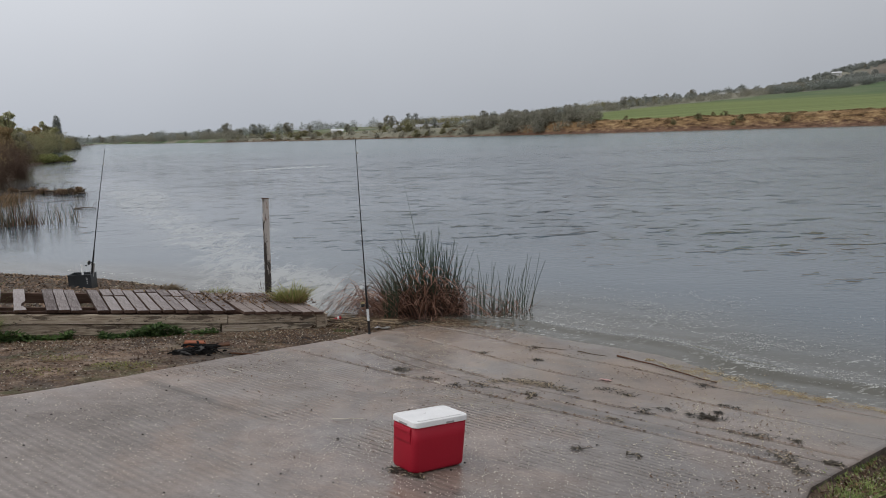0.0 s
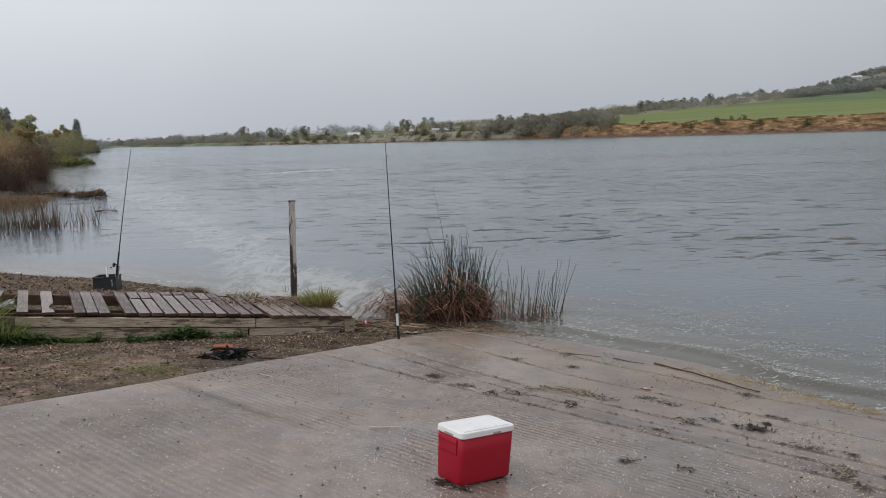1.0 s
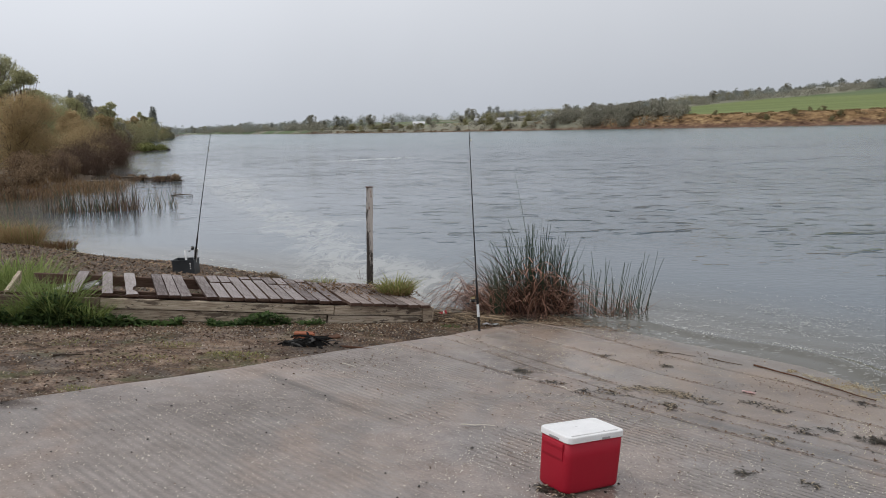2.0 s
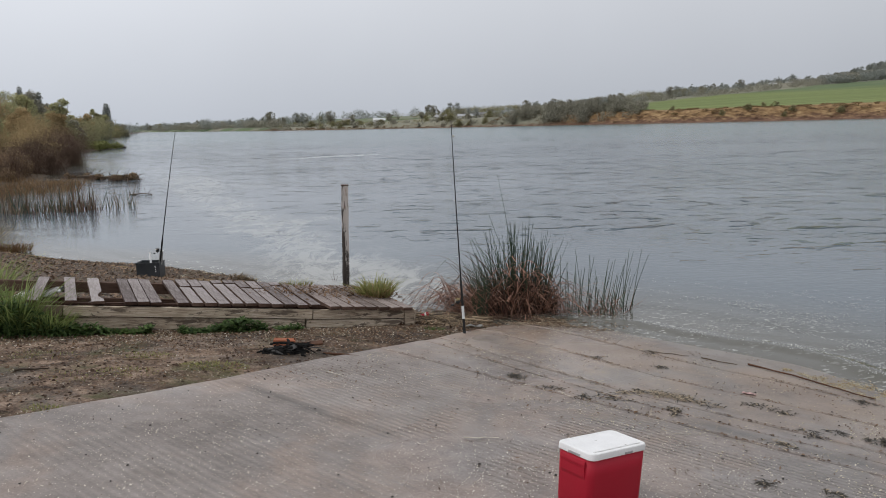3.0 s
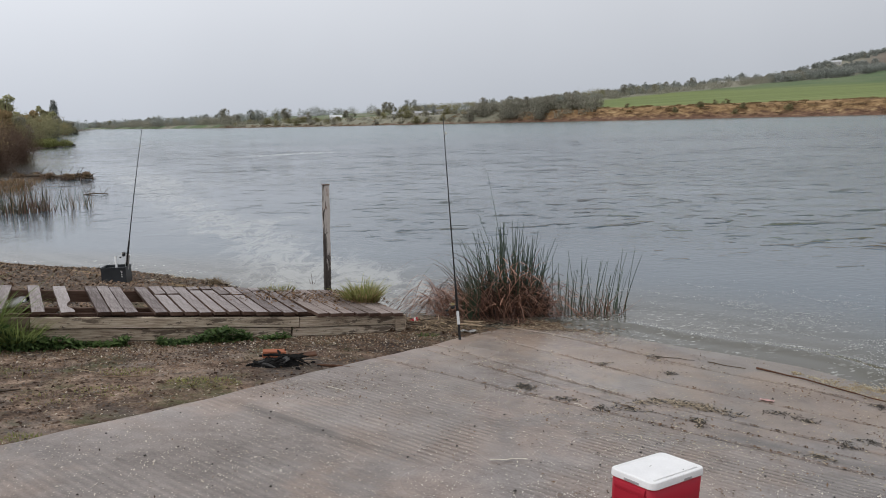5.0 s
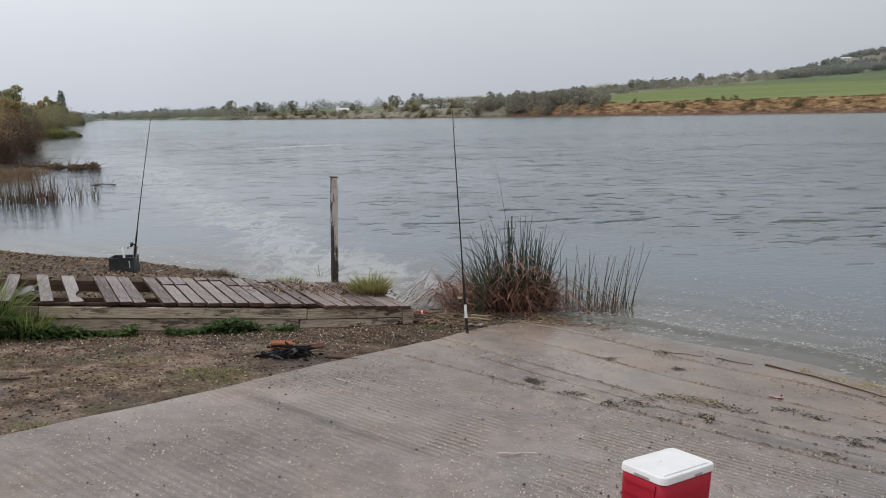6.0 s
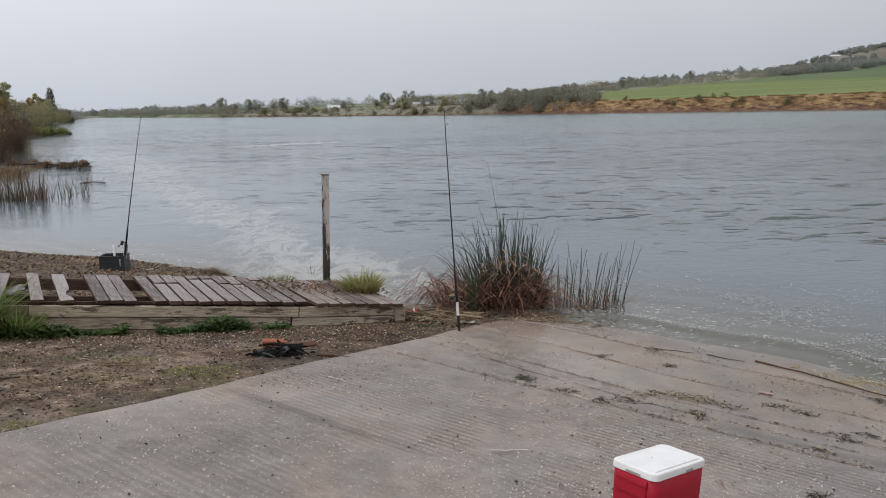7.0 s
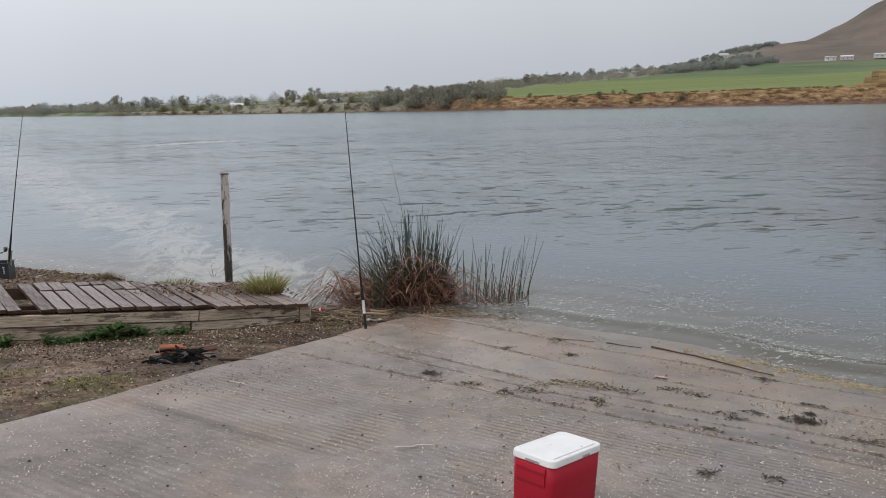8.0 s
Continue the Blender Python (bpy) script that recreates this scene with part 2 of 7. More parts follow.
def far_xy(s, d):
    """World place of a point s along the far shore and d metres inland."""
    e = np.interp(s, FAR_S, FAR_D) + d
    return 0.8 * s + 0.6 * e, -0.6 * s + 0.8 * e


def far_sd(x, y):
    s = 0.8 * x - 0.6 * y
    return s, 0.6 * x + 0.8 * y - np.interp(s, FAR_S, FAR_D)


def far_height(s, d):
    s, d = np.asarray(s, float), np.asarray(d, float)
    brow = 2.2 + 2.7 * smooth(-310, -190, s) + 1.0 * smooth(-120, 10, s)
    z = brow * smooth(0.0, 10, d) - 0.6 * smooth(0, -3, d)
    near_side = smooth(-640, -400, s)
    grade = 0.012 + 0.020 * smooth(-1150, -800, s) + 0.024 * smooth(-360, -180, s)
    ease = np.where(d < 260, (np.maximum(d, 0) / 260) ** 0.5, 1.0)
    ease = 1 - (1 - ease) * smooth(-180, -300, s)
    run = np.maximum(d - 9, 0)
    z = z + grade * (run * near_side + (np.minimum(run, 230) + 0.15 * np.maximum(run - 230, 0)) * (1 - near_side)) * ease
    x, y = far_xy(s, d)
    r = np.hypot(x - 1349, y - 1288)
    z = z + 24 * smooth(-340, -80, s) * smooth(680, 1000, d) * smooth(1900, 1400, d)
    z = z + 0.52 * np.maximum(0, 476 - r) - 0.22 * np.clip(476 - r, 0, 70) + 45 * smooth(282, 270, r)
    return z


def lumps(x, y, scale, seed=0.0):
    """Cheap smooth unevenness from a few waves, between about -1 and 1."""
    x, y = np.asarray(x) / scale, np.asarray(y) / scale
    return (np.sin(x * 1.7 + y * 0.9 + seed) + np.sin(x * -1.1 + y * 2.3 + 1.3 + seed * 2) + np.sin(x * 3.1 - y * 2.7 + 2.1 + seed) * 0.6 + np.sin(x * 5.3 + y * 4.1 + seed * 3) * 0.4) / 3


# ---------------------------------------------------------------- materials
def concrete_material():
    m, nt, b = shader("worn_grooved_concrete", 0.62, 0.35)
    vec = place(nt, turn=38.5, world_space=True)
    big = noise_tex(nt, vec, 0.45, 5, 0.6, 0.4)
    fine = noise_tex(nt, vec, 70, 4, 0.7)
    mid = noise_tex(nt, vec, 5, 5, 0.65)
    tone = calc(nt, "ADD", calc(nt, "MULTIPLY", big, 0.36), calc(nt, "ADD", calc(nt, "MULTIPLY", mid, 0.32), calc(nt, "MULTIPLY", fine, 0.32)))
    col = ramp_of(nt, tone, [(0.36, (0.112, 0.089, 0.077)), (0.5, (0.238, 0.198, 0.175)), (0.64, (0.350, 0.298, 0.270))])
    silt = span(nt, noise_tex(nt, place(nt, (0.8, 1.3, 1), 38.5, True), 1.6, 6, 0.68), 0.50, 0.7)
    col = mix(nt, calc(nt, "MULTIPLY", silt, 0.45), col, (0.20, 0.155, 0.125))
    silted = nt.nodes.new("ShaderNodeSeparateXYZ")
    nt.links.new(vec, silted.inputs[0])
    low = calc(nt, "ADD", silted.outputs["Y"], calc(nt, "MULTIPLY", mid, 0.8))
    col = mix(nt, calc(nt, "MULTIPLY", span(nt, low, 5.9, 7.0), span(nt, noise_tex(nt, vec, 1.7, 6, 0.7, 0.5), 0.40, 0.60, 0.18, 0.66)), col, mix(nt, fine, (0.22, 0.172, 0.138), (0.45, 0.382, 0.322)))
    # broom grooves across the slope
    wave = nt.nodes.new("ShaderNodeTexWave")
    wave.bands_direction, wave.wave_profile = "Y", "SIN"
    wave.inputs["Scale"].default_value, wave.inputs["Distortion"].default_value = GROOVES, 1.2
    wave.inputs["Detail"].default_value, wave.inputs["Detail Scale"].default_value = 2.0, 0.6
    nt.links.new(vec, wave.inputs["Vector"])
    worn = span(nt, noise_tex(nt, vec, 0.8, 6, 0.68), 0.42, 0.62, 0.05, 1.0)
    axes = nt.nodes.new("ShaderNodeSeparateXYZ")
    nt.links.new(vec, axes.inputs[0])
    across, down = axes.outputs["X"], axes.outputs["Y"]
    worn = calc(nt, "MULTIPLY", worn, span(nt, down, 5.2, 5.6, 1.0, 0.12))
    groove = calc(nt, "MULTIPLY", wave.outputs["Fac"], worn)
    # a darker tone in the grooves, fading where they are worn away
    groove_dark = calc(nt, "MULTIPLY", calc(nt, "SUBTRACT", 1.0, wave.outputs["Fac"]), calc(nt, "MULTIPLY", worn, 0.42))
    col = mix(nt, groove_dark, col, (0.13, 0.115, 0.10))
    # two old silt stains along former puddle edges
    smear = noise_tex(nt, vec, 2.6, 5, 0.65)
    for v0, wide, ua, ub in ((3.64, 0.10, -6.3, -4.2), (5.62, 0.13, -3.6, -0.8)):
        off = calc(nt, "ABSOLUTE", calc(nt, "SUBTRACT", calc(nt, "ADD", down, calc(nt, "MULTIPLY", calc(nt, "SUBTRACT", smear, 0.5), 0.16)), v0))
        inside = calc(nt, "MULTIPLY", span(nt, across, ua, ua + 0.5), span(nt, across, ub, ub - 0.8))
        col = mix(nt, calc(nt, "MULTIPLY", calc(nt, "MULTIPLY", span(nt, off, wide, 0.0), inside), 0.55), col, (0.075, 0.064, 0.056))
    tints = mix(nt, span(nt, noise_tex(nt, vec, 0.75, 4, 0.6, 0.6), 0.42, 0.58), (1.075, 1.0, 0.94), (0.955, 0.975, 0.99))
    col = mix(nt, 1.0, col, tints, "MULTIPLY")
    # still damp on the water's side
    soaked = calc(nt, "ADD", calc(nt, "ADD", down, across), calc(nt, "MULTIPLY", calc(nt, "SUBTRACT", big, 0.5), 2.0))
    soak = span(nt, soaked, 1.0, 3.6)
    col = mix(nt, soak, col, mix(nt, 1.0, col, (0.765, 0.785, 0.80), "MULTIPLY"))
    nt.links.new(col, b.inputs["Base Color"])
    under = bumped(nt, None, groove, 0.7, 0.006)
    bumped(nt, b, fine, 0.4, 0.003, under)
    damp = span(nt, noise_tex(nt, vec, 0.35, 3), 0.4, 0.65, 0.18, 0.60)
    nt.links.new(damp, b.inputs["Roughness"])
    return m


def dirt_material():
    m, nt, b = shader("gravelly_dirt", 0.9, 0.2)
    vec = place(nt, world_space=True)
    big, mid, fine = noise_tex(nt, vec, 0.5, 4), noise_tex(nt, vec, 6, 6, 0.7), noise_tex(nt, vec, 45, 4, 0.75)
    tone = calc(nt, "ADD", calc(nt, "MULTIPLY", big, 0.2), calc(nt, "ADD", calc(nt, "MULTIPLY", mid, 0.42), calc(nt, "MULTIPLY", fine, 0.38)))
    col = ramp_of(nt, tone, [(0.40, (0.022, 0.013, 0.009)), (0.5, (0.158, 0.105, 0.073)), (0.60, (0.350, 0.258, 0.190))])
    soak = span(nt, noise_tex(nt, vec, 1.5, 7, 0.72, 0.6), 0.40, 0.60, 0.58, 1.12)
    packed = span(nt, noise_tex(nt, vec, 0.8, 6, 0.68, 0.5), 0.48, 0.62, 0.0, 0.55)
    col = mix(nt, packed, col, mix(nt, fine, (0.075, 0.064, 0.056), (0.26, 0.232, 0.208)))
    col = mix(nt, 1.0, col, soak, "MULTIPLY")
    moss = span(nt, noise_tex(nt, vec, 1.3, 5, 0.7), 0.52, 0.66, 0, 0.6)
    col = mix(nt, moss, col, (0.085, 0.095, 0.035))
    vor = nt.nodes.new("ShaderNodeTexVoronoi")
    vor.inputs["Scale"].default_value = 34
    nt.links.new(vec, vor.inputs["Vector"])
    stones = span(nt, vor.outputs["Distance"], 0.1, 0.35, 1.0, 0.0)
    geo = nt.nodes.new("ShaderNodeSeparateXYZ")
    nt.links.new(nt.nodes.new("ShaderNodeNewGeometry").outputs["Position"], geo.inputs[0])
    shelf = span(nt, geo.outputs["Y"], 17.5, 24)
    col = mix(nt, shelf, col, ramp_of(nt, mid, [(0.35, (0.07, 0.055, 0.03)), (0.65, (0.17, 0.13, 0.065))]))
    wet = span(nt, geo.outputs["Z"], 0.03, 0.42, 0.48, 1.0)
    col = mix(nt, 1.0, col, wet, "MULTIPLY")
    spit = calc(nt, "MULTIPLY", span(nt, geo.outputs["Y"], 11.0, 12.2), span(nt, geo.outputs["X"], -3.4, -4.4))
    col = mix(nt, calc(nt, "MULTIPLY", spit, span(nt, mid, 0.35, 0.6, 0.35, 0.75)), col, mix(nt, fine, (0.035, 0.025, 0.018), (0.20, 0.150, 0.115)))
    nt.links.new(col, b.inputs["Base Color"])
    h = calc(nt, "ADD", calc(nt, "MULTIPLY", fine, 0.6), calc(nt, "MULTIPLY", stones, 0.5))
    bumped(nt, b, h, 0.9, 0.02)
    return m


def water_material():
    m, nt, b = shader("turbid_river_water", 0.06, 0.5)
    b.inputs["IOR"].default_value = 1.333
    at = nt.nodes.new("ShaderNodeAttribute")
    at.attribute_name = "shore"
    shore = at.outputs["Fac"]
    vec = place(nt, world_space=True)
    warped = noise_tex(nt, vec, 0.5, 4, 0.6)
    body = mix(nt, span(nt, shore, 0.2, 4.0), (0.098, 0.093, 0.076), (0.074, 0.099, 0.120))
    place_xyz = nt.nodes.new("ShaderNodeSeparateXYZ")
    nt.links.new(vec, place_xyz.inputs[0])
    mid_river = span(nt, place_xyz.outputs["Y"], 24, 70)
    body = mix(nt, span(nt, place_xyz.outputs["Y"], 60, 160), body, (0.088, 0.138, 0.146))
    # thin scum that the eddy drags into streaks, and flecks of foam along the edge
    at2 = nt.nodes.new("ShaderNodeAttribute")
    at2.attribute_name = "eddy"
    sw = noise_tex(nt, place(nt, (1.0, 0.5, 1), 12, True), 1.7, 10, 0.74, 1.3)
    scum = calc(nt, "MULTIPLY", span(nt, calc(nt, "ADD", sw, calc(nt, "MULTIPLY", at2.outputs["Fac"], 0.16)), 0.54, 0.70), calc(nt, "MULTIPLY", at2.outputs["Fac"], 0.39))
    fl = noise_tex(nt, place(nt, (1.0, 1.7, 1), -30, True), 9, 3, 0.7)
    patch = noise_tex(nt, place(nt, (0.6, 1.6, 1), -25, True), 0.9, 4, 0.6, 0.8)
    edge = calc(nt, "MULTIPLY", span(nt, shore, 0.3, 4.6, 1.0, 0.0), span(nt, patch, 0.46, 0.62))
    flecks = calc(nt, "MULTIPLY", span(nt, fl, 0.56, 0.64), edge)
    fac = calc(nt, "MAXIMUM", scum, calc(nt, "MULTIPLY", flecks, 0.6))
    col = mix(nt, fac, body, (0.60, 0.60, 0.56))
    nt.links.new(col, b.inputs["Base Color"])
    chop = span(nt, shore, 6.0, 40.0, 0.05, 0.16)
    chop = calc(nt, "ADD", chop, calc(nt, "MULTIPLY", mid_river, 0.02))
    nt.links.new(calc(nt, "ADD", chop, calc(nt, "MULTIPLY", fac, 0.5)), b.inputs["Roughness"])
    at3 = nt.nodes.new("ShaderNodeAttribute")
    at3.attribute_name = "chop"
    calm = noise_tex(nt, place(nt, (0.35, 1.0, 1), 8, True), 0.09, 4, 0.55, 0.5)
    live = calc(nt, "MULTIPLY", at3.outputs["Fac"], span(nt, calm, 0.38, 0.58, 0.35, 1.0))
    # wind waves of the open river, too far out to be modelled one by one
    waves = noise_tex(nt, place(nt, (0.55, 1.0, 1), 4, True), 0.85, 4, 0.6, 0.4)
    high = calc(nt, "MULTIPLY", span(nt, waves, 0.57, 0.71), span(nt, calm, 0.40, 0.56, 0.15, 1.0))
    # gusts that roughen long lanes of the open river and leave others slick
    gust = noise_tex(nt, place(nt, (0.30, 0.028, 1), 10, True), 1.0, 4, 0.65, 0.3)
    lanes = mix(nt, span(nt, place_xyz.outputs["Y"], 50, 110), (1, 1, 1), span(nt, gust, 0.42, 0.60, 0.2, 1.9))
    under = bumped(nt, None, calc(nt, "MULTIPLY", calc(nt, "MULTIPLY", calc(nt, "MULTIPLY", high, live), mid_river), lanes), 1.0, 0.65)
    # short steep wavelets, single or in loose flocks, with slick water between them
    steep = calc(nt, "MULTIPLY", live, span(nt, shore, 4.0, 12.0))
    flock = span(nt, noise_tex(nt, place(nt, (0.5, 0.8, 1), 5, True), 0.42, 4, 0.6, 0.4), 0.36, 0.56)
    for turn, size, low, high, lift in ((4, 0.78, 0.60, 0.69, 0.20), (-9, 1.8, 0.63, 0.72, 0.04)):
        lick = noise_tex(nt, place(nt, (1.25 * size, 2.9 * size, 1), turn, True), 1.0, 2, 0.45, 0.25)
        under = bumped(nt, None, calc(nt, "MULTIPLY", span(nt, lick, low, high), calc(nt, "MULTIPLY", steep, flock)), 1.0, lift, under)
    r2 = noise_tex(nt, place(nt, (0.8, 1.3, 1), -15, True), 6.5, 3, 0.55)
    bumped(nt, b, calc(nt, "MULTIPLY", r2, calc(nt, "ADD", 0.3, live)), 1.0, 0.013, under)
    return m


def plank_material(name, dark, light, gap, patchy=0.5, patch=3.2):
    """Bare boards gone grey, grain along their length (the object's x)."""
    m, nt, b = shader(name, 0.85, 0.2)
    grain = noise_tex(nt, place(nt, (1.2, 22, 22)), 4.0, 5, 0.65, 0.3)
    blot = noise_tex(nt, place(nt, (0.6, 1, 1.6)), patch, 5, 0.66)
    info = nt.nodes.new("ShaderNodeObjectInfo")
    f = calc(nt, "ADD", calc(nt, "MULTIPLY", grain, 1 - patchy), calc(nt, "MULTIPLY", blot, patchy))
    f = calc(nt, "ADD", f, calc(nt, "MULTIPLY", calc(nt, "SUBTRACT", info.outputs["Random"], 0.5), 0.22))
    nt.links.new(ramp_of(nt, f, [(0.36, dark), (0.52, light), (0.70, gap)]), b.inputs["Base Color"])
    bumped(nt, b, grain, 0.6, 0.006)
    return m


def stained_beam_material(name="stained_timber_beam", rotten=0.0):
    """Dry pale timber with dark rot stains drawn out along its length (the object's x)."""
    m, nt, b = shader(name, 0.85, 0.2)
    grain = noise_tex(nt, place(nt, (1.2, 22, 22)), 4.0, 5, 0.65, 0.3)
    info = nt.nodes.new("ShaderNodeObjectInfo")
    f = calc(nt, "ADD", grain, calc(nt, "MULTIPLY", calc(nt, "SUBTRACT", info.outputs["Random"], 0.5), 0.2))
    col = ramp_of(nt, f, [(0.32, (0.23, 0.170, 0.122)), (0.55, (0.47, 0.385, 0.290)), (0.72, (0.62, 0.535, 0.435))])
    rot = noise_tex(nt, place(nt, (2.2, 9, 9)), 1.5, 6, 0.68, 0.5)
    col = mix(nt, span(nt, rot, 0.545 - rotten, 0.625 - rotten, 0.0, 0.78), col, (0.058, 0.040, 0.030))
    spots = noise_tex(nt, place(nt, (3, 5, 5)), 6.0, 3, 0.6)
    col = mix(nt, span(nt, spots, 0.64, 0.70, 0.0, 0.8), col, (0.035, 0.026, 0.020))
    nt.links.new(col, b.inputs["Base Color"])
    bumped(nt, b, calc(nt, "ADD", grain, calc(nt, "MULTIPLY", rot, -0.6)), 0.6, 0.008)
    return m


def peeling_material():
    m, nt, b = shader("weathered_post_with_peeling_paint", 0.8, 0.25)
    grain = noise_tex(nt, place(nt, (26, 26, 1.0)), 2.6, 5, 0.65, 0.3)
    wood = ramp_of(nt, grain, [(0.3, (0.020, 0.017, 0.015)), (0.7, (0.105, 0.088, 0.076))])
    pv = noise_tex(nt, place(nt, (16, 16, 2.2)), 1.9, 8, 0.72, 0.8)
    sep = nt.nodes.new("ShaderNodeSeparateXYZ")
    nt.links.new(nt.nodes.new("ShaderNodeTexCoord").outputs["Object"], sep.inputs[0])
    high = calc(nt, "ADD", span(nt, sep.outputs["Z"], 0.5, 1.5, -0.08, 0.075), span(nt, sep.outputs["X"], -0.05, 0.05, -0.07, 0.07))
    paint = span(nt, calc(nt, "ADD", pv, high), 0.49, 0.55)
    col = mix(nt, paint, wood, (0.52, 0.47, 0.43))
    rust = span(nt, noise_tex(nt, place(nt, (8, 8, 3)), 2.2, 4), 0.56, 0.68, 0, 0.6)
    col = mix(nt, calc(nt, "MULTIPLY", rust, span(nt, sep.outputs["Z"], 0.9, 1.5)), col, (0.22, 0.10, 0.06))
    nt.links.new(col, b.inputs["Base Color"])
    bumped(nt, b, calc(nt, "ADD", grain, paint), 0.6, 0.004)
    return m


def far_material():
    """Far bank: bare reddish mud, then straw-coloured grass, a green field, and dry hills."""
    m, nt, b = shader("far_bank_and_fields", 0.95, 0.1)
    at = nt.nodes.new("ShaderNodeAttribute")
    at.attribute_name = "inland"
    d = at.outputs["Fac"]
    at2 = nt.nodes.new("ShaderNodeAttribute")
    at2.attribute_name = "along"
    s = at2.outputs["Fac"]
    vec = place(nt, world_space=True)
    n = noise_tex(nt, place(nt, (1, 1, 3.0), 0, True), 0.34, 6, 0.74)
    n2 = noise_tex(nt, vec, 0.012, 5, 0.6)
    rows = noise_tex(nt, place(nt, (0.02, 0.4, 1), -37, True), 0.25, 4, 0.6)
    mud = ramp_of(nt, n, [(0.35, (0.085, 0.048, 0.034)), (0.65, (0.20, 0.122, 0.082))])
    straw = ramp_of(nt, n, [(0.36, (0.090, 0.058, 0.034)), (0.5, (0.235, 0.145, 0.072)), (0.66, (0.38, 0.270, 0.145))])
    green = ramp_of(nt, calc(nt, "ADD", calc(nt, "MULTIPLY", n, 0.35), calc(nt, "MULTIPLY", rows, 0.65)), [(0.38, (0.130, 0.165, 0.062)), (0.62, (0.190, 0.220, 0.085))])
    far_green = ramp_of(nt, n2, [(0.4, (0.085, 0.125, 0.062)), (0.6, (0.130, 0.160, 0.085))])
    # scrub paled towards grey, with haze put into its base colour
    scrub = ramp_of(nt, calc(nt, "ADD", calc(nt, "MULTIPLY", n, 0.5), calc(nt, "MULTIPLY", n2, 0.5)), [(0.38, (0.15, 0.155, 0.115)), (0.6, (0.27, 0.25, 0.19))])
    scrub = mix(nt, calc(nt, "MULTIPLY", span(nt, s, -400, -440), span(nt, noise_tex(nt, vec, 0.02, 4), 0.42, 0.52)), scrub, far_green)
    dry = ramp_of(nt, calc(nt, "ADD", calc(nt, "MULTIPLY", n, 0.4), calc(nt, "MULTIPLY", n2, 0.6)), [(0.36, (0.10, 0.084, 0.074)), (0.64, (0.20, 0.160, 0.128))])
    wob = calc(nt, "ADD", d, calc(nt, "MULTIPLY", calc(nt, "SUBTRACT", n, 0.5), 9))
    col = mix(nt, span(nt, wob, 2.0, 6.0), mud, straw)
    col = mix(nt, span(nt, wob, 13, 22), col, mix(nt, span(nt, d, 170, 260), green, far_green))
    col = mix(nt, calc(nt, "MULTIPLY", span(nt, calc(nt, "SUBTRACT", s, calc(nt, "MULTIPLY", calc(nt, "MAXIMUM", calc(nt, "SUBTRACT", d, 100), 0.0), 0.16)), -172, -192), span(nt, wob, 0.5, 4)), col, scrub)
    # upstream the whole shore takes that grey, standing in for haze
    col = mix(nt, span(nt, s, -400, -500, 0.0, 0.85), col, scrub)
    upper = span(nt, calc(nt, "ADD", d, calc(nt, "MULTIPLY", calc(nt, "SUBTRACT", n2, 0.5), 60)), 600, 640)
    col = mix(nt, upper, col, mix(nt, span(nt, s, -190, -110), scrub, dry))
    nt.links.new(col, b.inputs["Base Color"])
    bumped(nt, b, n, 0.5, 0.4)
    return m


GROOVES = 5.2
CONCRETE, DIRT, WATER, FARLAND = concrete_material(), dirt_material(), water_material(), far_material()
DECK = plank_material("grey_deck_board", (0.110, 0.088, 0.082), (0.265, 0.230, 0.220), (0.39, 0.352, 0.338), 0.45, 5.0)
DAMPDECK = plank_material("damp_brown_deck_board", (0.092, 0.070, 0.060), (0.22, 0.178, 0.158), (0.35, 0.295, 0.268), 0.45, 5.0)
FASCIA = stained_beam_material()
OLDBEAM = stained_beam_material("rotting_timber_beam", 0.03)
BROWNBEAM = plank_material("soiled_brown_beam", (0.065, 0.046, 0.034), (0.175, 0.128, 0.095), (0.28, 0.22, 0.165))
# joists, and the deck boards' edges, where it stands in for shade
JOIST = plank_material("damp_timber_and_edge_shade", (0.040, 0.022, 0.016), (0.095, 0.055, 0.040), (0.15, 0.10, 0.075))
POST = peeling_material()
RED = varied("faded_red_plastic", (0.33, 0.008, 0.022), (0.40, 0.012, 0.030), 0.50, 2.5, 160, 0.08, 0.001, spec=0.28)
WHITE = varied("scuffed_white_plastic", (0.70, 0.69, 0.68), (0.86, 0.85, 0.84), 0.45, 9, 90, 0.1, 0.001, spec=0.45)
BLACK = varied("black_plastic", (0.010, 0.011, 0.012), (0.026, 0.027, 0.029), 0.45, 6, 120, 0.15, 0.001, spec=0.4)
BOXGREY = varied("dark_grey_plastic", (0.018, 0.021, 0.024), (0.050, 0.055, 0.060), 0.40, 5, 90, 0.15, 0.001, spec=0.45)
# shade of the lid's finger notches as a flat grey
NOTCH = varied("shade_grey_plastic", (0.26, 0.24, 0.24), (0.40, 0.37, 0.37), 0.6, 20, 120, 0.1, 0.001)
GREYTUBE = varied("white_pvc", (0.58, 0.58, 0.57), (0.74, 0.74, 0.73), 0.4, 12, 90, 0.05, 0.001, spec=0.45)
STEEL = varied("dull_metal", (0.35, 0.33, 0.28), (0.55, 0.52, 0.45), 0.35, 20, 160, 0.05, 0.001, metal=0.9)
GOLD = varied("brassy_spool", (0.42, 0.31, 0.14), (0.58, 0.45, 0.22), 0.35, 20, 160, 0.05, 0.001, metal=0.8)
GRIP = varied("black_foam_grip", (0.012, 0.011, 0.011), (0.03, 0.028, 0.027), 0.85, 30, 220, 0.3, 0.001)
BRICKS = varied("burnt_red_brick", (0.20, 0.060, 0.028), (0.40, 0.145, 0.075), 0.9, 9, 110, 0.5, 0.003)
CHAR = varied("charred_wood", (0.005, 0.005, 0.005), (0.024, 0.023, 0.022), 0.95, 14, 60, 0.8, 0.006, spec=0.08)
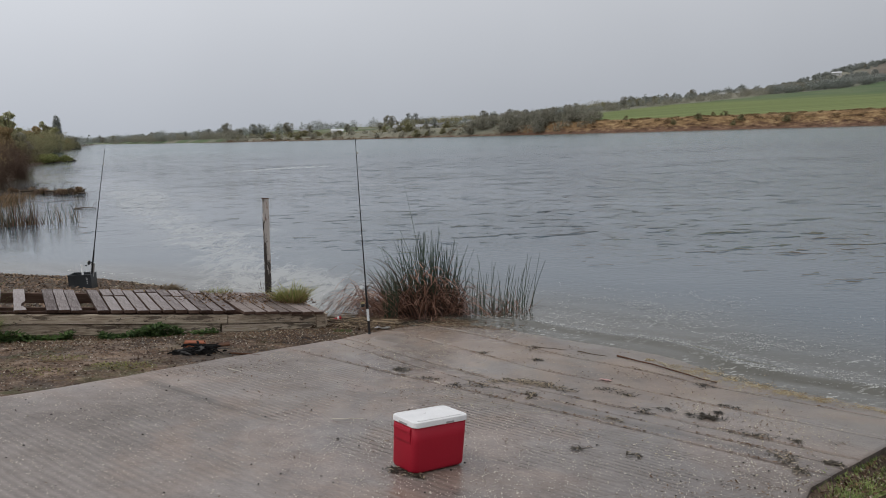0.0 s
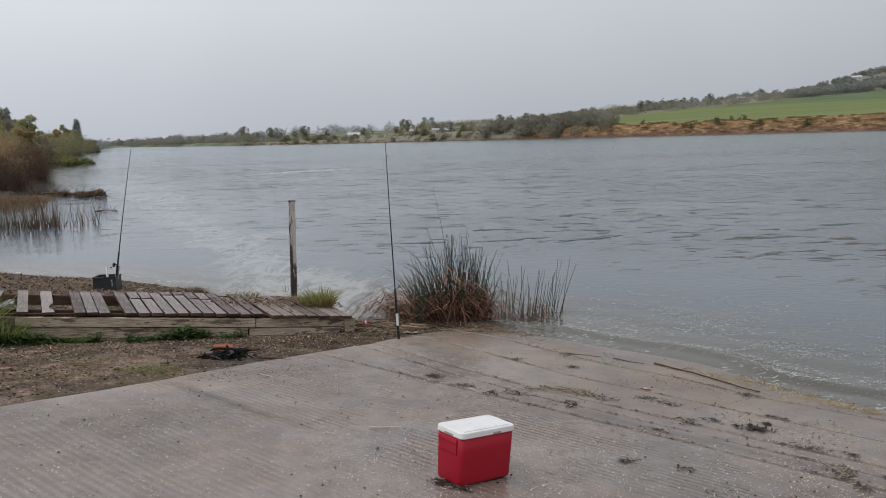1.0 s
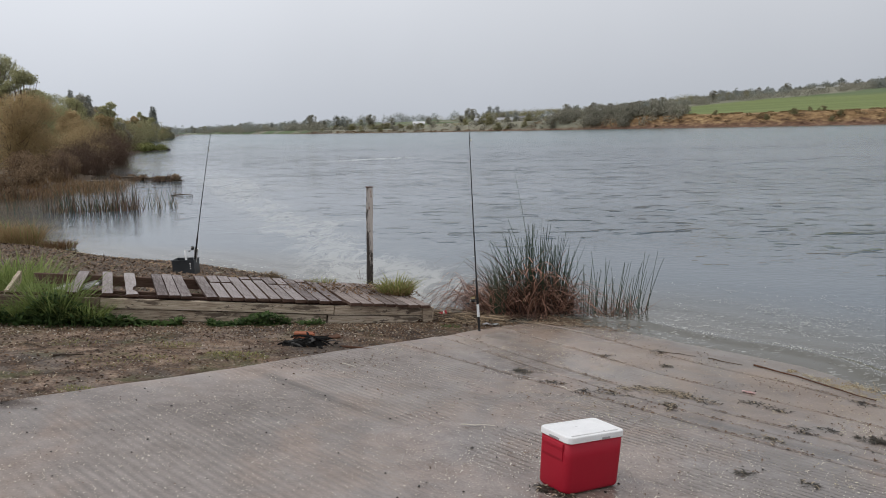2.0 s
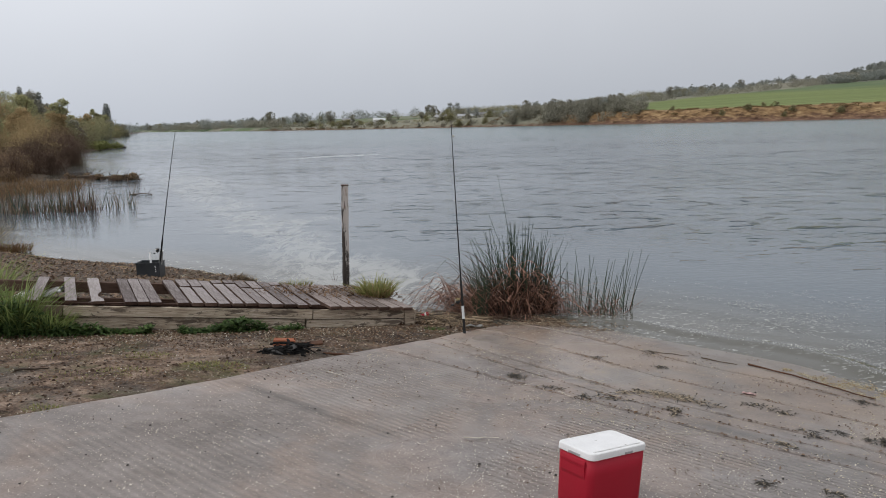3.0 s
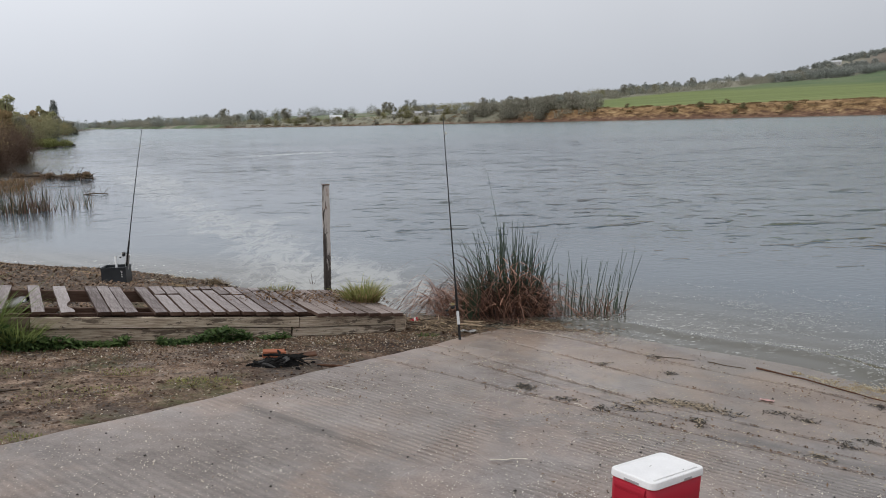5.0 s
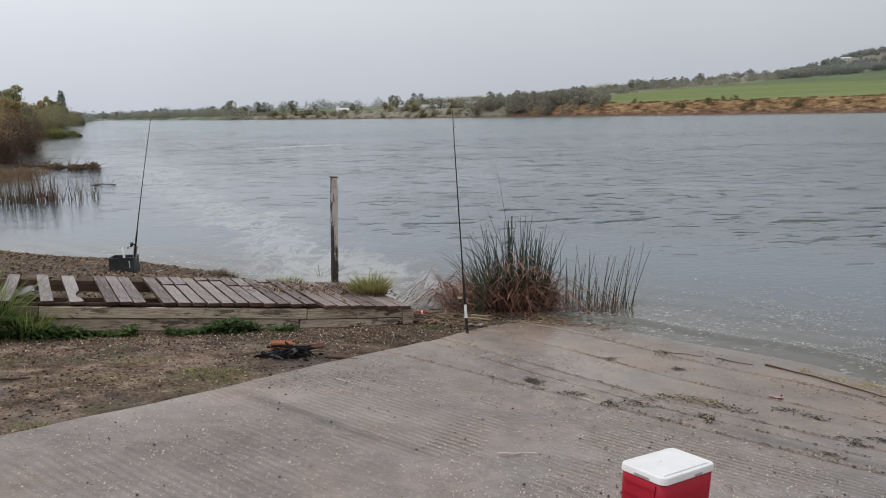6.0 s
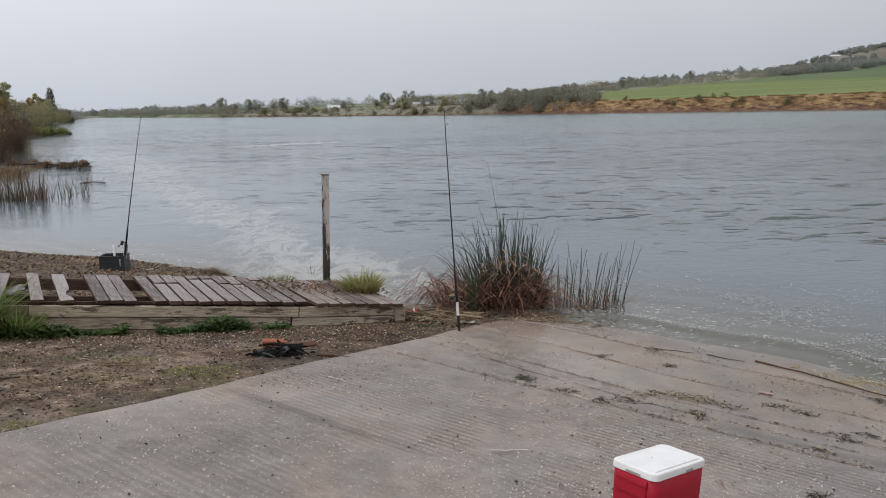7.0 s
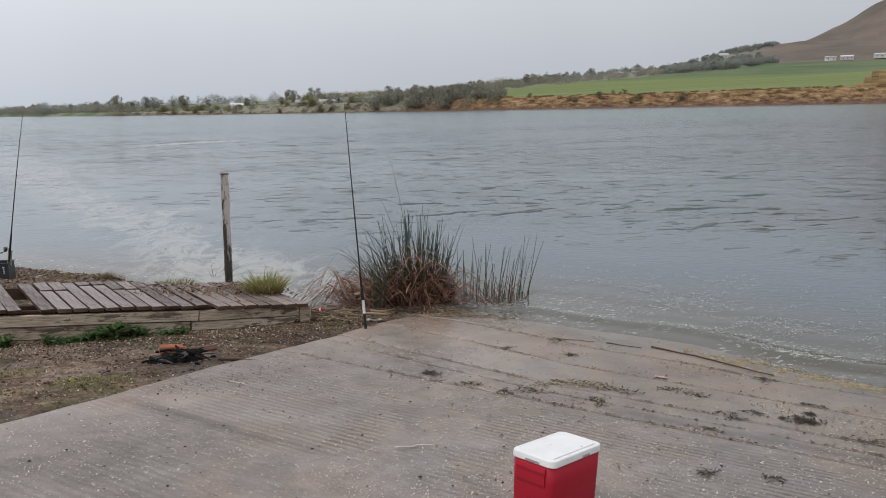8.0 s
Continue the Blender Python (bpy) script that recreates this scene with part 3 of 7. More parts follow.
ASH = varied("grey_ash", (0.03, 0.03, 0.03), (0.12, 0.115, 0.11), 0.95, 14, 70, 0.8, 0.01)
DARKEDGE = varied("dark_brown_concrete_edge", (0.05, 0.038, 0.030), (0.15, 0.120, 0.100), 0.9, 6, 60, 0.6, 0.006)
STICK = varied("bleached_stick", (0.13, 0.085, 0.05), (0.34, 0.255, 0.165), 0.85, 9, 80, 0.4, 0.002, random=0.3)
DARKSTICK = varied("dark_wet_stick", (0.035, 0.024, 0.017), (0.11, 0.078, 0.05), 0.7, 9, 80, 0.4, 0.002, random=0.3)
BARK = varied("brown_bark", (0.045, 0.034, 0.026), (0.13, 0.10, 0.078), 0.9, 1.5, 14, 0.8, 0.02)
REED_GREEN = leafy("green_reed", (0.022, 0.042, 0.030), (0.100, 0.130, 0.075))
REED_DRY = leafy("dry_reed", (0.020, 0.010, 0.008), (0.205, 0.105, 0.072))
REED_RED = leafy("reddish_broken_reed", (0.034, 0.015, 0.011), (0.39, 0.212, 0.145), each=0.7)
REED_DARK = leafy("dark_brown_reed", (0.022, 0.015, 0.010), (0.140, 0.088, 0.060))
REED_BROWN = leafy("brown_reed", (0.060, 0.040, 0.027), (0.27, 0.19, 0.115))
REED_MIXED = leafy("mixed_dead_reed", (0.018, 0.011, 0.008), (0.50, 0.37, 0.235), each=0.75)
REED_TAN = leafy("straw_reed", (0.11, 0.075, 0.04), (0.34, 0.25, 0.145))
GRASS = leafy("green_grass", (0.115, 0.135, 0.038), (0.36, 0.355, 0.130), thin=0.35)
LUSH = leafy("lush_grass", (0.070, 0.115, 0.030), (0.34, 0.40, 0.14), thin=0.35)
NETTLE = leafy("dark_green_weed", (0.028, 0.056, 0.018), (0.125, 0.190, 0.055), thin=0.35)
STRAW = leafy("dry_grass", (0.19, 0.125, 0.058), (0.45, 0.335, 0.175), thin=0.35)
LITTER = leafy("pale_seed_litter", (0.24, 0.195, 0.145), (0.60, 0.545, 0.46), 0.7)
PALESTRAW = varied("bleached_straw", (0.50, 0.45, 0.37), (0.72, 0.67, 0.58), 0.8, 9, 80, 0.3, 0.002)
CHIP = leafy("tan_leaf_chip", (0.12, 0.088, 0.058), (0.42, 0.34, 0.24), 0.8)
RUSTSTICK = varied("reddish_brown_stick", (0.045, 0.020, 0.011), (0.13, 0.060, 0.032), 0.8, 9, 80, 0.4, 0.002)
BROWNLEAF = leafy("brown_leaf_litter", (0.028, 0.016, 0.010), (0.20, 0.122, 0.070), 0.8)
DRIFTLEAF = leafy("drifted_reed_scrap", (0.022, 0.013, 0.009), (0.30, 0.205, 0.140), 0.85, each=0.7)
WEED = leafy("wet_river_weed", (0.007, 0.006, 0.005), (0.060, 0.048, 0.032), 0.6, 0.2)
FOAM = leafy("foam_and_chaff", (0.30, 0.25, 0.15), (0.58, 0.52, 0.38), 0.8)
# WILLOW, SPRING, OLIVE_LEAF and GREYLEAF: base colours paled to stand in for haze
WILLOW = leafy("yellowing_willow_leaf", (0.34, 0.245, 0.122), (0.57, 0.435, 0.24), 0.8, 0.12, each=0.18, thin=0.5)
SPRING = leafy("hazed_spring_leaf", (0.35, 0.345, 0.185), (0.53, 0.51, 0.285), 0.85, 0.1, each=0.18, thin=0.5)
# the haze over the far woods is put into this pale colour
FARLEAF = leafy("hazed_grey_green_leaf", (0.29, 0.305, 0.275), (0.35, 0.365, 0.33), 0.9, 0.05, each=0.18, thin=0.5)
DEADGRASS = leafy("orange_brown_dead_grass", (0.105, 0.060, 0.030), (0.29, 0.185, 0.095), thin=0.35)
OLIVE_LEAF = leafy("olive_leaf", (0.20, 0.19, 0.10), (0.37, 0.34, 0.19), 0.9, 0.08, each=0.18, thin=0.5)
BRUSH = leafy("bare_brown_brush", (0.066, 0.042, 0.032), (0.235, 0.160, 0.115), each=0.40, thin=0.5)
RUSSET = leafy("russet_dead_weed", (0.13, 0.080, 0.046), (0.42, 0.30, 0.185), each=0.40, thin=0.5)
GREYLEAF = leafy("grey_green_leaf", (0.27, 0.255, 0.20), (0.37, 0.355, 0.285), 0.9, 0.08, each=0.18, thin=0.5)
# poplars and far trees: a dark leaf lightened by painted haze
DARKLEAF = leafy("hazed_dark_green_leaf", (0.25, 0.265, 0.24), (0.36, 0.37, 0.335), each=0.18, thin=0.5)
HOUSEWALL = varied("pale_house_wall", (0.50, 0.49, 0.47), (0.66, 0.65, 0.62), 0.8, 0.4, 3, 0.1, 0.01, random=0.5)
HOUSEROOF = varied("grey_house_roof", (0.14, 0.135, 0.135), (0.55, 0.55, 0.56), 0.8, 0.3, 4, 0.2, 0.02, random=1.2)
GLASS = varied("dark_window_pane", (0.02, 0.022, 0.025), (0.05, 0.055, 0.06), 0.1, 1, 5, 0.0, 0.001, spec=0.5)
BALE = varied("straw_bale", (0.26, 0.165, 0.075), (0.44, 0.31, 0.16), 0.95, 2, 14, 0.6, 0.05, random=0.3)


# ---------------------------------------------------------------- large structure
def stretched(a, b, step, ends, grow=1.16):
    mids = list(np.arange(a, b + step / 2, step))
    lo, hi, d = [a], [b], step
    while lo[-1] > -ends:
        d *= grow
        lo.append(lo[-1] - d)
    d = step
    while hi[-1] < ends:
        d *= grow
        hi.append(hi[-1] + d)
    return np.array(lo[:0:-1] + mids + hi[1:])


def sheet(name, x, y, z, mat, extra=()):
    ny, nx = x.shape
    me = bpy.data.meshes.new(name)
    v = np.stack([x, y, z], -1).reshape(-1, 3)
    i = np.arange(ny * nx).reshape(ny, nx)
    f = np.stack([i[:-1, :-1], i[:-1, 1:], i[1:, 1:], i[1:, :-1]], -1).reshape(-1, 4)
    me.vertices.add(len(v))
    me.vertices.foreach_set("co", v.ravel())
    me.loops.add(f.size)
    me.loops.foreach_set("vertex_index", f.ravel())
    me.polygons.add(len(f))
    me.polygons.foreach_set("loop_start", np.arange(len(f)) * 4)
    me.polygons.foreach_set("use_smooth", np.ones(len(f), bool))
    me.update(calc_edges=True)
    me.validate()
    for key, values in extra:
        me.attributes.new(key, "FLOAT", "POINT").data.foreach_set("value", np.asarray(values, float).ravel())
    me.materials.append(mat)
    return new(name, me)


EDGE_L, EDGE_R = -6.42, -1.00      # the ramp's sides, along SLOPE_U


def edge_right(v):
    """The ramp widens a little towards the water on its far side."""
    return EDGE_R - 0.085 + 0.17 * np.clip(np.asarray(v, float) - 5.0, -0.8, 4.0) + 0.07 * smooth(5.15, 4.9, v)


def uv_of(x, y):
    return x * SLOPE_U.x + y * SLOPE_U.y, x * SLOPE_V.x + y * SLOPE_V.y


def ground_height(x, y):
    x, y = np.asarray(x, float), np.asarray(y, float)
    z = near_land(x, y) - 0.02
    u, v = uv_of(x, y)
    near = smooth(22, 12, y)
    z = z + near * (0.012 * lumps(x, y, 0.45) + 0.008 * lumps(x, y, 0.17, 2.0))
    z = z + (1 - near) * 0.12 * lumps(x, y, 3.0)
    # a low berm that the waves have thrown up along the spit
    inland = near_land(x, y) / 0.12
    z = z + near * 0.15 * smooth(0.0, 0.8, inland) * smooth(5.0, 2.2, inland) * smooth(-4.2, -5.6, x) * smooth(11.2, 12.2, y)
    edge = near_land(x, y) + 0.05
    z = z + near * 0.075 * np.exp(-np.square(edge / np.where(edge > 0, 0.11, 0.045))) * smooth(-3.7, -4.5, x) * smooth(11.2, 12.4, y)
    z = z - 0.10 * np.exp(-((x + 6.2) ** 2 + (y - 13.1) ** 2) / 0.45)
    # soil heaped up under the dock
    ca, sa = math.cos(radians(19.5)), math.sin(radians(19.5))
    du, dw = (x + 4) * ca + (y - 9) * sa, -(x + 4) * sa + (y - 9) * ca
    z = z + (0.11 + 0.025 * lumps(x, y, 0.3, 4.0)) * smooth(0.03, 0.16, dw) * smooth(1.27, 1.12, dw) * smooth(-2.1, -1.9, du) * smooth(2.45, 2.2, du)
    side = u - edge_right(v)
    verge = smooth(-0.03, 0.08, side)
    z = z - verge * (0.085 + 0.02 * lumps(x, y, 0.3)) * smooth(8.0, 6.5, v)
    under = smooth(EDGE_L + 0.1, EDGE_L + 0.25, u) * smooth(-0.02, -0.15, side) * smooth(16, 12, v)
    return z - 0.2 * under


gx, gy = np.meshgrid(stretched(-13, 6, 0.11, 2600), stretched(-3, 18, 0.11, 3600))
ground = tagged(sheet("ground", gx, gy, ground_height(gx, gy), DIRT), "brown gravelly dirt bank littered with chips beside the river", "ground", kind="structure")


def water_sheet():
    front = np.radians(np.arange(-52, 52.01, 0.35))
    rest = np.radians(np.arange(56, 308, 7.0))
    ang = np.concatenate([front, rest, front[:1] + 2 * np.pi])
    rad = 4.0 * 1.0096 ** np.arange(0, 702)
    a, r = np.meshgrid(ang, rad)
    x, y = -0.5 + r * np.sin(a), 1.0 + r * np.cos(a)
    rng = np.random.default_rng(5)
    land = near_land(x, y)
    shore = np.where(land > 0, 0.0, np.minimum(-land / 0.12, 40.0))
    d = np.interp(y, SHORE_Y, SHORE_X) - x
    shore = np.where(y > 17, np.minimum(np.maximum(-d, 0), 40.0), shore)
    z = np.zeros_like(x)
    open_water = np.maximum(smooth(-10, 3, x + 0.08 * y), 0.8 * smooth(35, 110, y))
    chop = (0.10 + 0.9 * smooth(0.5, 14, shore)) * (0.15 + 0.85 * open_water)
    chop = np.maximum(chop, 0.62 * smooth(24, 80, y)) * (1 - 0.15 * smooth(60, 240, y))
    chop = np.maximum(chop, 0.7 * smooth(-8, -12, x) * smooth(15, 20, y))
    chop = chop * (1 - 0.7 * np.exp(-((x + 4.0 + 0.28 * (y - 17)) / 2.6) ** 2) * smooth(11, 14, y) * smooth(42, 26, y))
    live = chop * (0.55 + 0.45 * lumps(x, y * 2.2, 9.0, 1.0))
    for k in range(54):
        lam = 0.22 * 10 ** rng.uniform(0, 1.05)
        th = rng.normal(0.45, 0.55)
        kx, ky = 2 * np.pi / lam * np.sin(th), 2 * np.pi / lam * np.cos(th)
        amp = 0.018 * lam / (2 * np.pi)
        keep = smooth(2.2, 5.0, lam / (r * 0.0096))
        z += amp * keep * np.sin(kx * x + ky * y + rng.uniform(0, 6.28))
    z = z * 0.5
    z = z * live + 0.006 * smooth(3.0, 0.2, shore) * np.sin(uv_of(x, y)[1] * 9 + lumps(x, y, 0.8))
    # a low wavelet running up the ramp
    off = shore - 0.42 - 0.07 * lumps(x, y, 0.9) - 0.03 * lumps(x, y, 0.3, 1.0)
    roll = np.where(off < 0, np.exp(-(off / 0.07) ** 2), np.exp(-(off / 0.22) ** 2))
    z = z + 0.034 * roll * smooth(-0.3, 1.6, x) * smooth(16, 12, y) * (land < 0)
    # scum turning slowly in the slack water behind the spit, and drawn out along it
    def trail(pts, wide):
        best = np.full_like(x, 1e9)
        for (ax, ay), (bx, by) in zip(pts, pts[1:]):
            t = np.clip(((x - ax) * (bx - ax) + (y - ay) * (by - ay)) / ((bx - ax) ** 2 + (by - ay) ** 2), 0, 1)
            best = np.minimum(best, np.hypot(x - ax - t * (bx - ax), (y - ay - t * (by - ay)) * 0.8))
        return np.exp(-(best / wide) ** 2)
    eddy = 0.19 * smooth(3.5, -1.5, x + 0.10 * (y - 14)) * smooth(9, 13, y) * smooth(150, 50, y)
    eddy += 0.95 * trail(((-16.3, 40), (-11.8, 30.5), (-9.0, 25.5), (-6.3, 20.3), (-4.6, 17.4), (-3.1, 14.0), (-1.6, 12.3)), 1.05)
    eddy += 0.9 * trail(((-6.6, 19.9), (-4.9, 21.6)), 0.5) + 0.55 * trail(((-22, 51), (-16, 40), (-10.5, 34)), 2.2)
    eddy += 0.8 * trail(((-15, 61), (-10.8, 65)), 2.6) + 0.10 * np.exp(-(((x + 2.2) / 1.8) ** 2 + ((y - 13.2) / 1.6) ** 2))
    eddy = np.minimum(eddy, 1.0)
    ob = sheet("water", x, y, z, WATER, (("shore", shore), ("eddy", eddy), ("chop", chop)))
    return tagged(ob, "grey-green rippled river water with thin foam streaks", "river", kind="structure")


water_sheet()

# far bank, field and hills in one sheet along the far shore
fs = np.concatenate([np.linspace(-3000, -1000, 40)[:-1], np.linspace(-1000, -480, 60)[:-1], np.linspace(-480, 160, 260)[:-1], np.linspace(160, 1500, 60)])
fd = np.concatenate([np.array([-6, -3, -1, 0, 0.6, 1.4, 2.4, 3.6, 5, 6.5, 8, 9.5, 11, 13, 16, 20]), 20 * 1.055 ** np.arange(1, 84)])
fS, fD = np.meshgrid(fs, fd)
fX, fY = far_xy(fS, fD)
fZ = far_height(fS, fD) + smooth(1, 6, fD) * smooth(40, 12, fD) * 0.18 * lumps(fS, fD * 2, 5.0) + smooth(60, 400, fD) * 3.0 * lumps(fX, fY, 70) + smooth(900, 1300, fD) * 7 * lumps(fX, fY, 55, 3)
far_bank = tagged(sheet("far_bank", fX, fY, fZ, FARLAND, (("inland", fD), ("along", fS))), "far river bank with straw grass, green field and dry hills", "far bank", kind="structure")


def joint(v, k, u):
    """Where a joint runs: square across the ramp, or turned a little at its dock side."""
    return v + k * (min(u, -4.0) + 5.6)


def slab(low_joint, high_joint, drop, seed):
    us = np.concatenate([[EDGE_L, EDGE_L + 0.03], np.linspace(EDGE_L + 0.15, EDGE_R - 0.15, 22), [EDGE_R - 0.03, EDGE_R]])
    (v0, k0), (v1, k1) = low_joint, high_joint
    n = v1 - v0
    ts = np.concatenate([[0.005 / n, 0.022 / n], np.linspace(0.06 / n, 1 - 0.06 / n, max(3, int(n / 0.25))), [1 - 0.022 / n, 1 - 0.005 / n]])
    bm = bmesh.new()
    grid = []
    for j, t in enumerate(ts):
        row = []
        for i, u in enumerate(us):
            v = joint(v0, k0, u) * (1 - t) + joint(v1, k1, u) * t
            uu = u
            if i > 20:
                uu = u + (float(edge_right(v)) - EDGE_R) * (u - us[20]) / (us[-1] - us[20])
            if i < 2:
                uu = u + 0.02 * math.sin(v * 2.3) + 0.010 * math.sin(v * 9.1) - 0.06 * max(-3, min(v - 4.2, 3))
            p = SLOPE_U * uu + SLOPE_V * v
            z = float(bank_plane(p.x, p.y)) - drop
            if i in (0, len(us) - 1) or j in (0, len(ts) - 1):
                z -= 0.006
            row.append(bm.verts.new((p.x, p.y, z)))
        grid.append(row)
    for a, b in zip(grid, grid[1:]):
        for i in range(len(us) - 1):
            bm.faces.new((a[i], a[i + 1], b[i + 1], b[i]))
    rim = [grid[0][i] for i in range(len(us))] + [r[-1] for r in grid[1:]] + grid[-1][-2::-1] + [r[0] for r in grid[-2:0:-1]]
    low = [bm.verts.new(w.co - Vector((0, 0, 0.17))) for w in rim]
    n = len(rim)
    # the exposed side face takes a darker brown than the slab's top
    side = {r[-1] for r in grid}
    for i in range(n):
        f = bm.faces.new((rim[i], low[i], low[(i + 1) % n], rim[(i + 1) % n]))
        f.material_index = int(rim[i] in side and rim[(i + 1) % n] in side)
    for f in bm.faces:
        f.smooth = f.material_index == 0
    return bm


ramp = thing("boat_ramp", Matrix(), "grooved grey concrete boat ramp sloping into the river", "boat ramp", kind="structure")
JOINTS = [(-14, 0), (-8, 0), (-3.2, 0), (0.6, 0), (5.5, 0), (6.04, -0.17), (6.30, -0.17), (7.07, -0.20), (7.8, -0.20), (8.7, -0.1), (14, 0)]
for k, (v0, v1) in enumerate(zip(JOINTS, JOINTS[1:])):
    part("concrete_slab", slab(v0, v1, 0.004 * (k % 2), k), CONCRETE, ramp).data.materials.append(DARKEDGE)


def on_bank(x, y, lift=0.0):
    """A point on whatever lies there: the ramp inside its sides, the ground outside."""
    u, v = uv_of(x, y)
    z = np.where((u > EDGE_L) & (u < edge_right(v)), bank_plane(x, y), ground_height(x, y))
    return np.stack([x, y, z + lift], -1)


def seated(x, y, yaw=0.0, lift=0.0, lean=(0.0805, 0.0985)):
    """A pose on the slope, its z along the slope's normal."""
    n = Vector((lean[0], lean[1], 1)).normalized()
    xa = Vector((math.cos(radians(yaw)), math.sin(radians(yaw)), 0))
    xa = (xa - n * xa.dot(n)).normalized()
    ya = n.cross(xa)
    p = on_bank(np.array(x), np.array(y), lift)
    return Matrix(((xa.x, ya.x, n.x, p[0]), (xa.y, ya.y, n.y, p[1]), (xa.z, ya.z, n.z, p[2]), (0, 0, 0, 1)))


# ---------------------------------------------------------------- the cool box
def round_rect(l, w, r, n=5):
    pts = []
    for cx, cy, a0 in ((l / 2 - r, w / 2 - r, 0), (-l / 2 + r, w / 2 - r, 90), (-l / 2 + r, -w / 2 + r, 180), (l / 2 - r, -w / 2 + r, 270)):
        for k in range(n + 1):
            a = radians(a0 + 90 * k / n)
            pts.append((cx + r * math.cos(a), cy + r * math.sin(a)))
    return pts


def loft(levels, bm=None, cap_low=True, cap_high=True, shift=(0, 0)):
    """Rounded rectangles (length, width, corner, z) joined upwards."""
    bm = bm or bmesh.new()
    rings = [[bm.verts.new((x + shift[0], y + shift[1], z)) for x, y in round_rect(l, w, r)] for l, w, r, z in levels]
    n = len(rings[0])
    for a, b in zip(rings, rings[1:]):
        for i in range(n):
            bm.faces.new((a[i], a[(i + 1) % n], b[(i + 1) % n], b[i]))
    if cap_low:
        bm.faces.new(rings[0][::-1])
    if cap_high:
        bm.faces.new(rings[-1])
    return bm


def cool_box(m):
    l, w, h = 0.424, 0.253, 0.286
    box = thing("cool_box", m, "red plastic cool box with scuffed white lid on the ramp", "cooler")
    part("body", loft([(l - 0.060, w - 0.060, 0.030, 0.004), (l - 0.036, w - 0.036, 0.040, 0.0), (l - 0.018, w - 0.018, 0.044, 0.008), (l - 0.010, w - 0.010, 0.044, 0.024), (l - 0.005, w - 0.005, 0.040, 0.20), (l - 0.004, w - 0.004, 0.038, h + 0.002)]), RED, box, smooth=True)
    lid = part("lid", loft([(l - 0.006, w - 0.006, 0.036, h + 0.0025), (l + 0.004, w + 0.004, 0.036, h + 0.003), (l + 0.006, w + 0.006, 0.036, h + 0.005), (l + 0.005, w + 0.005, 0.036, h + 0.030), (l + 0.003, w + 0.003, 0.036, h + 0.034), (l - 0.003, w - 0.003, 0.034, h + 0.0375), (l - 0.026, w - 0.026, 0.028, h + 0.0380), (l - 0.030, w - 0.030, 0.027, h + 0.0360), (l - 0.034, w - 0.034, 0.026, h + 0.0358), (0.22, 0.13, 0.02, h + 0.0365)]), WHITE, box, "white lid with a scuffed shallow panel", smooth=True, crease=24)
    # raised rib along the lid's long edge, and the finger notches under its rim
    part("lid_rib", block(l - 0.07, 0.007, 0.005, (0, -w / 2 + 0.026, h + 0.0385), 0.002, 1), WHITE, lid)
    # grey pads stand in for the shaded recesses
    for x, y, sx, sy in ((0.06, -w / 2 - 0.0025, 0.062, 0.004), (-l / 2 - 0.0025, -0.005, 0.004, 0.085)):
        part("finger_notch", block(sx, sy, 0.012, (x, y, h + 0.0105), 0.0015, 1), NOTCH, lid, "finger notch with its shadow painted as grey plastic")
    for x, y, sx, sy in ((0.085, -0.085, 0.010, 0.003), (0.072, -0.096, 0.004, 0.004), (-0.02, 0.03, 0.018, 0.002)):
        part("scuff", block(sx, sy, 0.0008, (x, y, h + 0.0368), 0.0002, 1), DARKSTICK, lid, "small dark scuff")
    for side in (-1, 1):
        bm = bmesh.new()
        x = side * (l / 2 - 0.003)
        # a moulded pull: a broad pad that runs out downwards, with a finger ledge under its top
        for y0, y1, prof in ((-0.086, 0.086, ((0.0, h - 0.004), (0.010, h - 0.010), (0.013, h - 0.026), (0.011, h - 0.040), (0.0, h - 0.046))), (-0.082, 0.082, ((0.0, h - 0.040), (0.008, h - 0.042), (0.007, h - 0.090), (0.0, h - 0.110)))):
            ra = [bm.verts.new((x + side * p, y0, z)) for p, z in prof]
            rb = [bm.verts.new((x + side * p, y1, z)) for p, z in prof]
            for i in range(len(prof)):
                j = (i + 1) % len(prof)
                bm.faces.new((ra[i], ra[j], rb[j], rb[i]))
            bm.faces.new(ra[::-1])
            bm.faces.new(rb)
        bmesh.ops.recalc_face_normals(bm, faces=bm.faces)
        part("side_handle", bm, RED, box, "moulded red carrying handle", smooth=False)
    for k in range(2):
        part("hinge", block(0.05, 0.012, 0.02, (-0.09 + 0.18 * k, w / 2 + 0.004, h), 0.004, 2), WHITE, box)
    return box


cool_box(seated(-0.014, 4.802, 38.2, 0.003))


# ---------------------------------------------------------------- dock
DOCK = radians(19.5)


def deck_at(u, w, lift=0.0):
    x = -4 + u * math.cos(DOCK) - w * math.sin(DOCK)
    y = 9 + u * math.sin(DOCK) + w * math.cos(DOCK)
    return Vector((x, y, 0.790 - 0.100 * x - 0.0586 * y + lift))


def laid(a, b, lift_dir=Vector((0, 0, 1))):
    """A pose at the middle of a and b with x along them."""
    xa = (b - a).normalized()
    ya = lift_dir.cross(xa).normalized()
    za = xa.cross(ya)
    c = (a + b) / 2
    return Matrix(((xa.x, ya.x, za.x, c.x), (xa.y, ya.y, za.y, c.y), (xa.z, ya.z, za.z, c.z), (0, 0, 0, 1)))


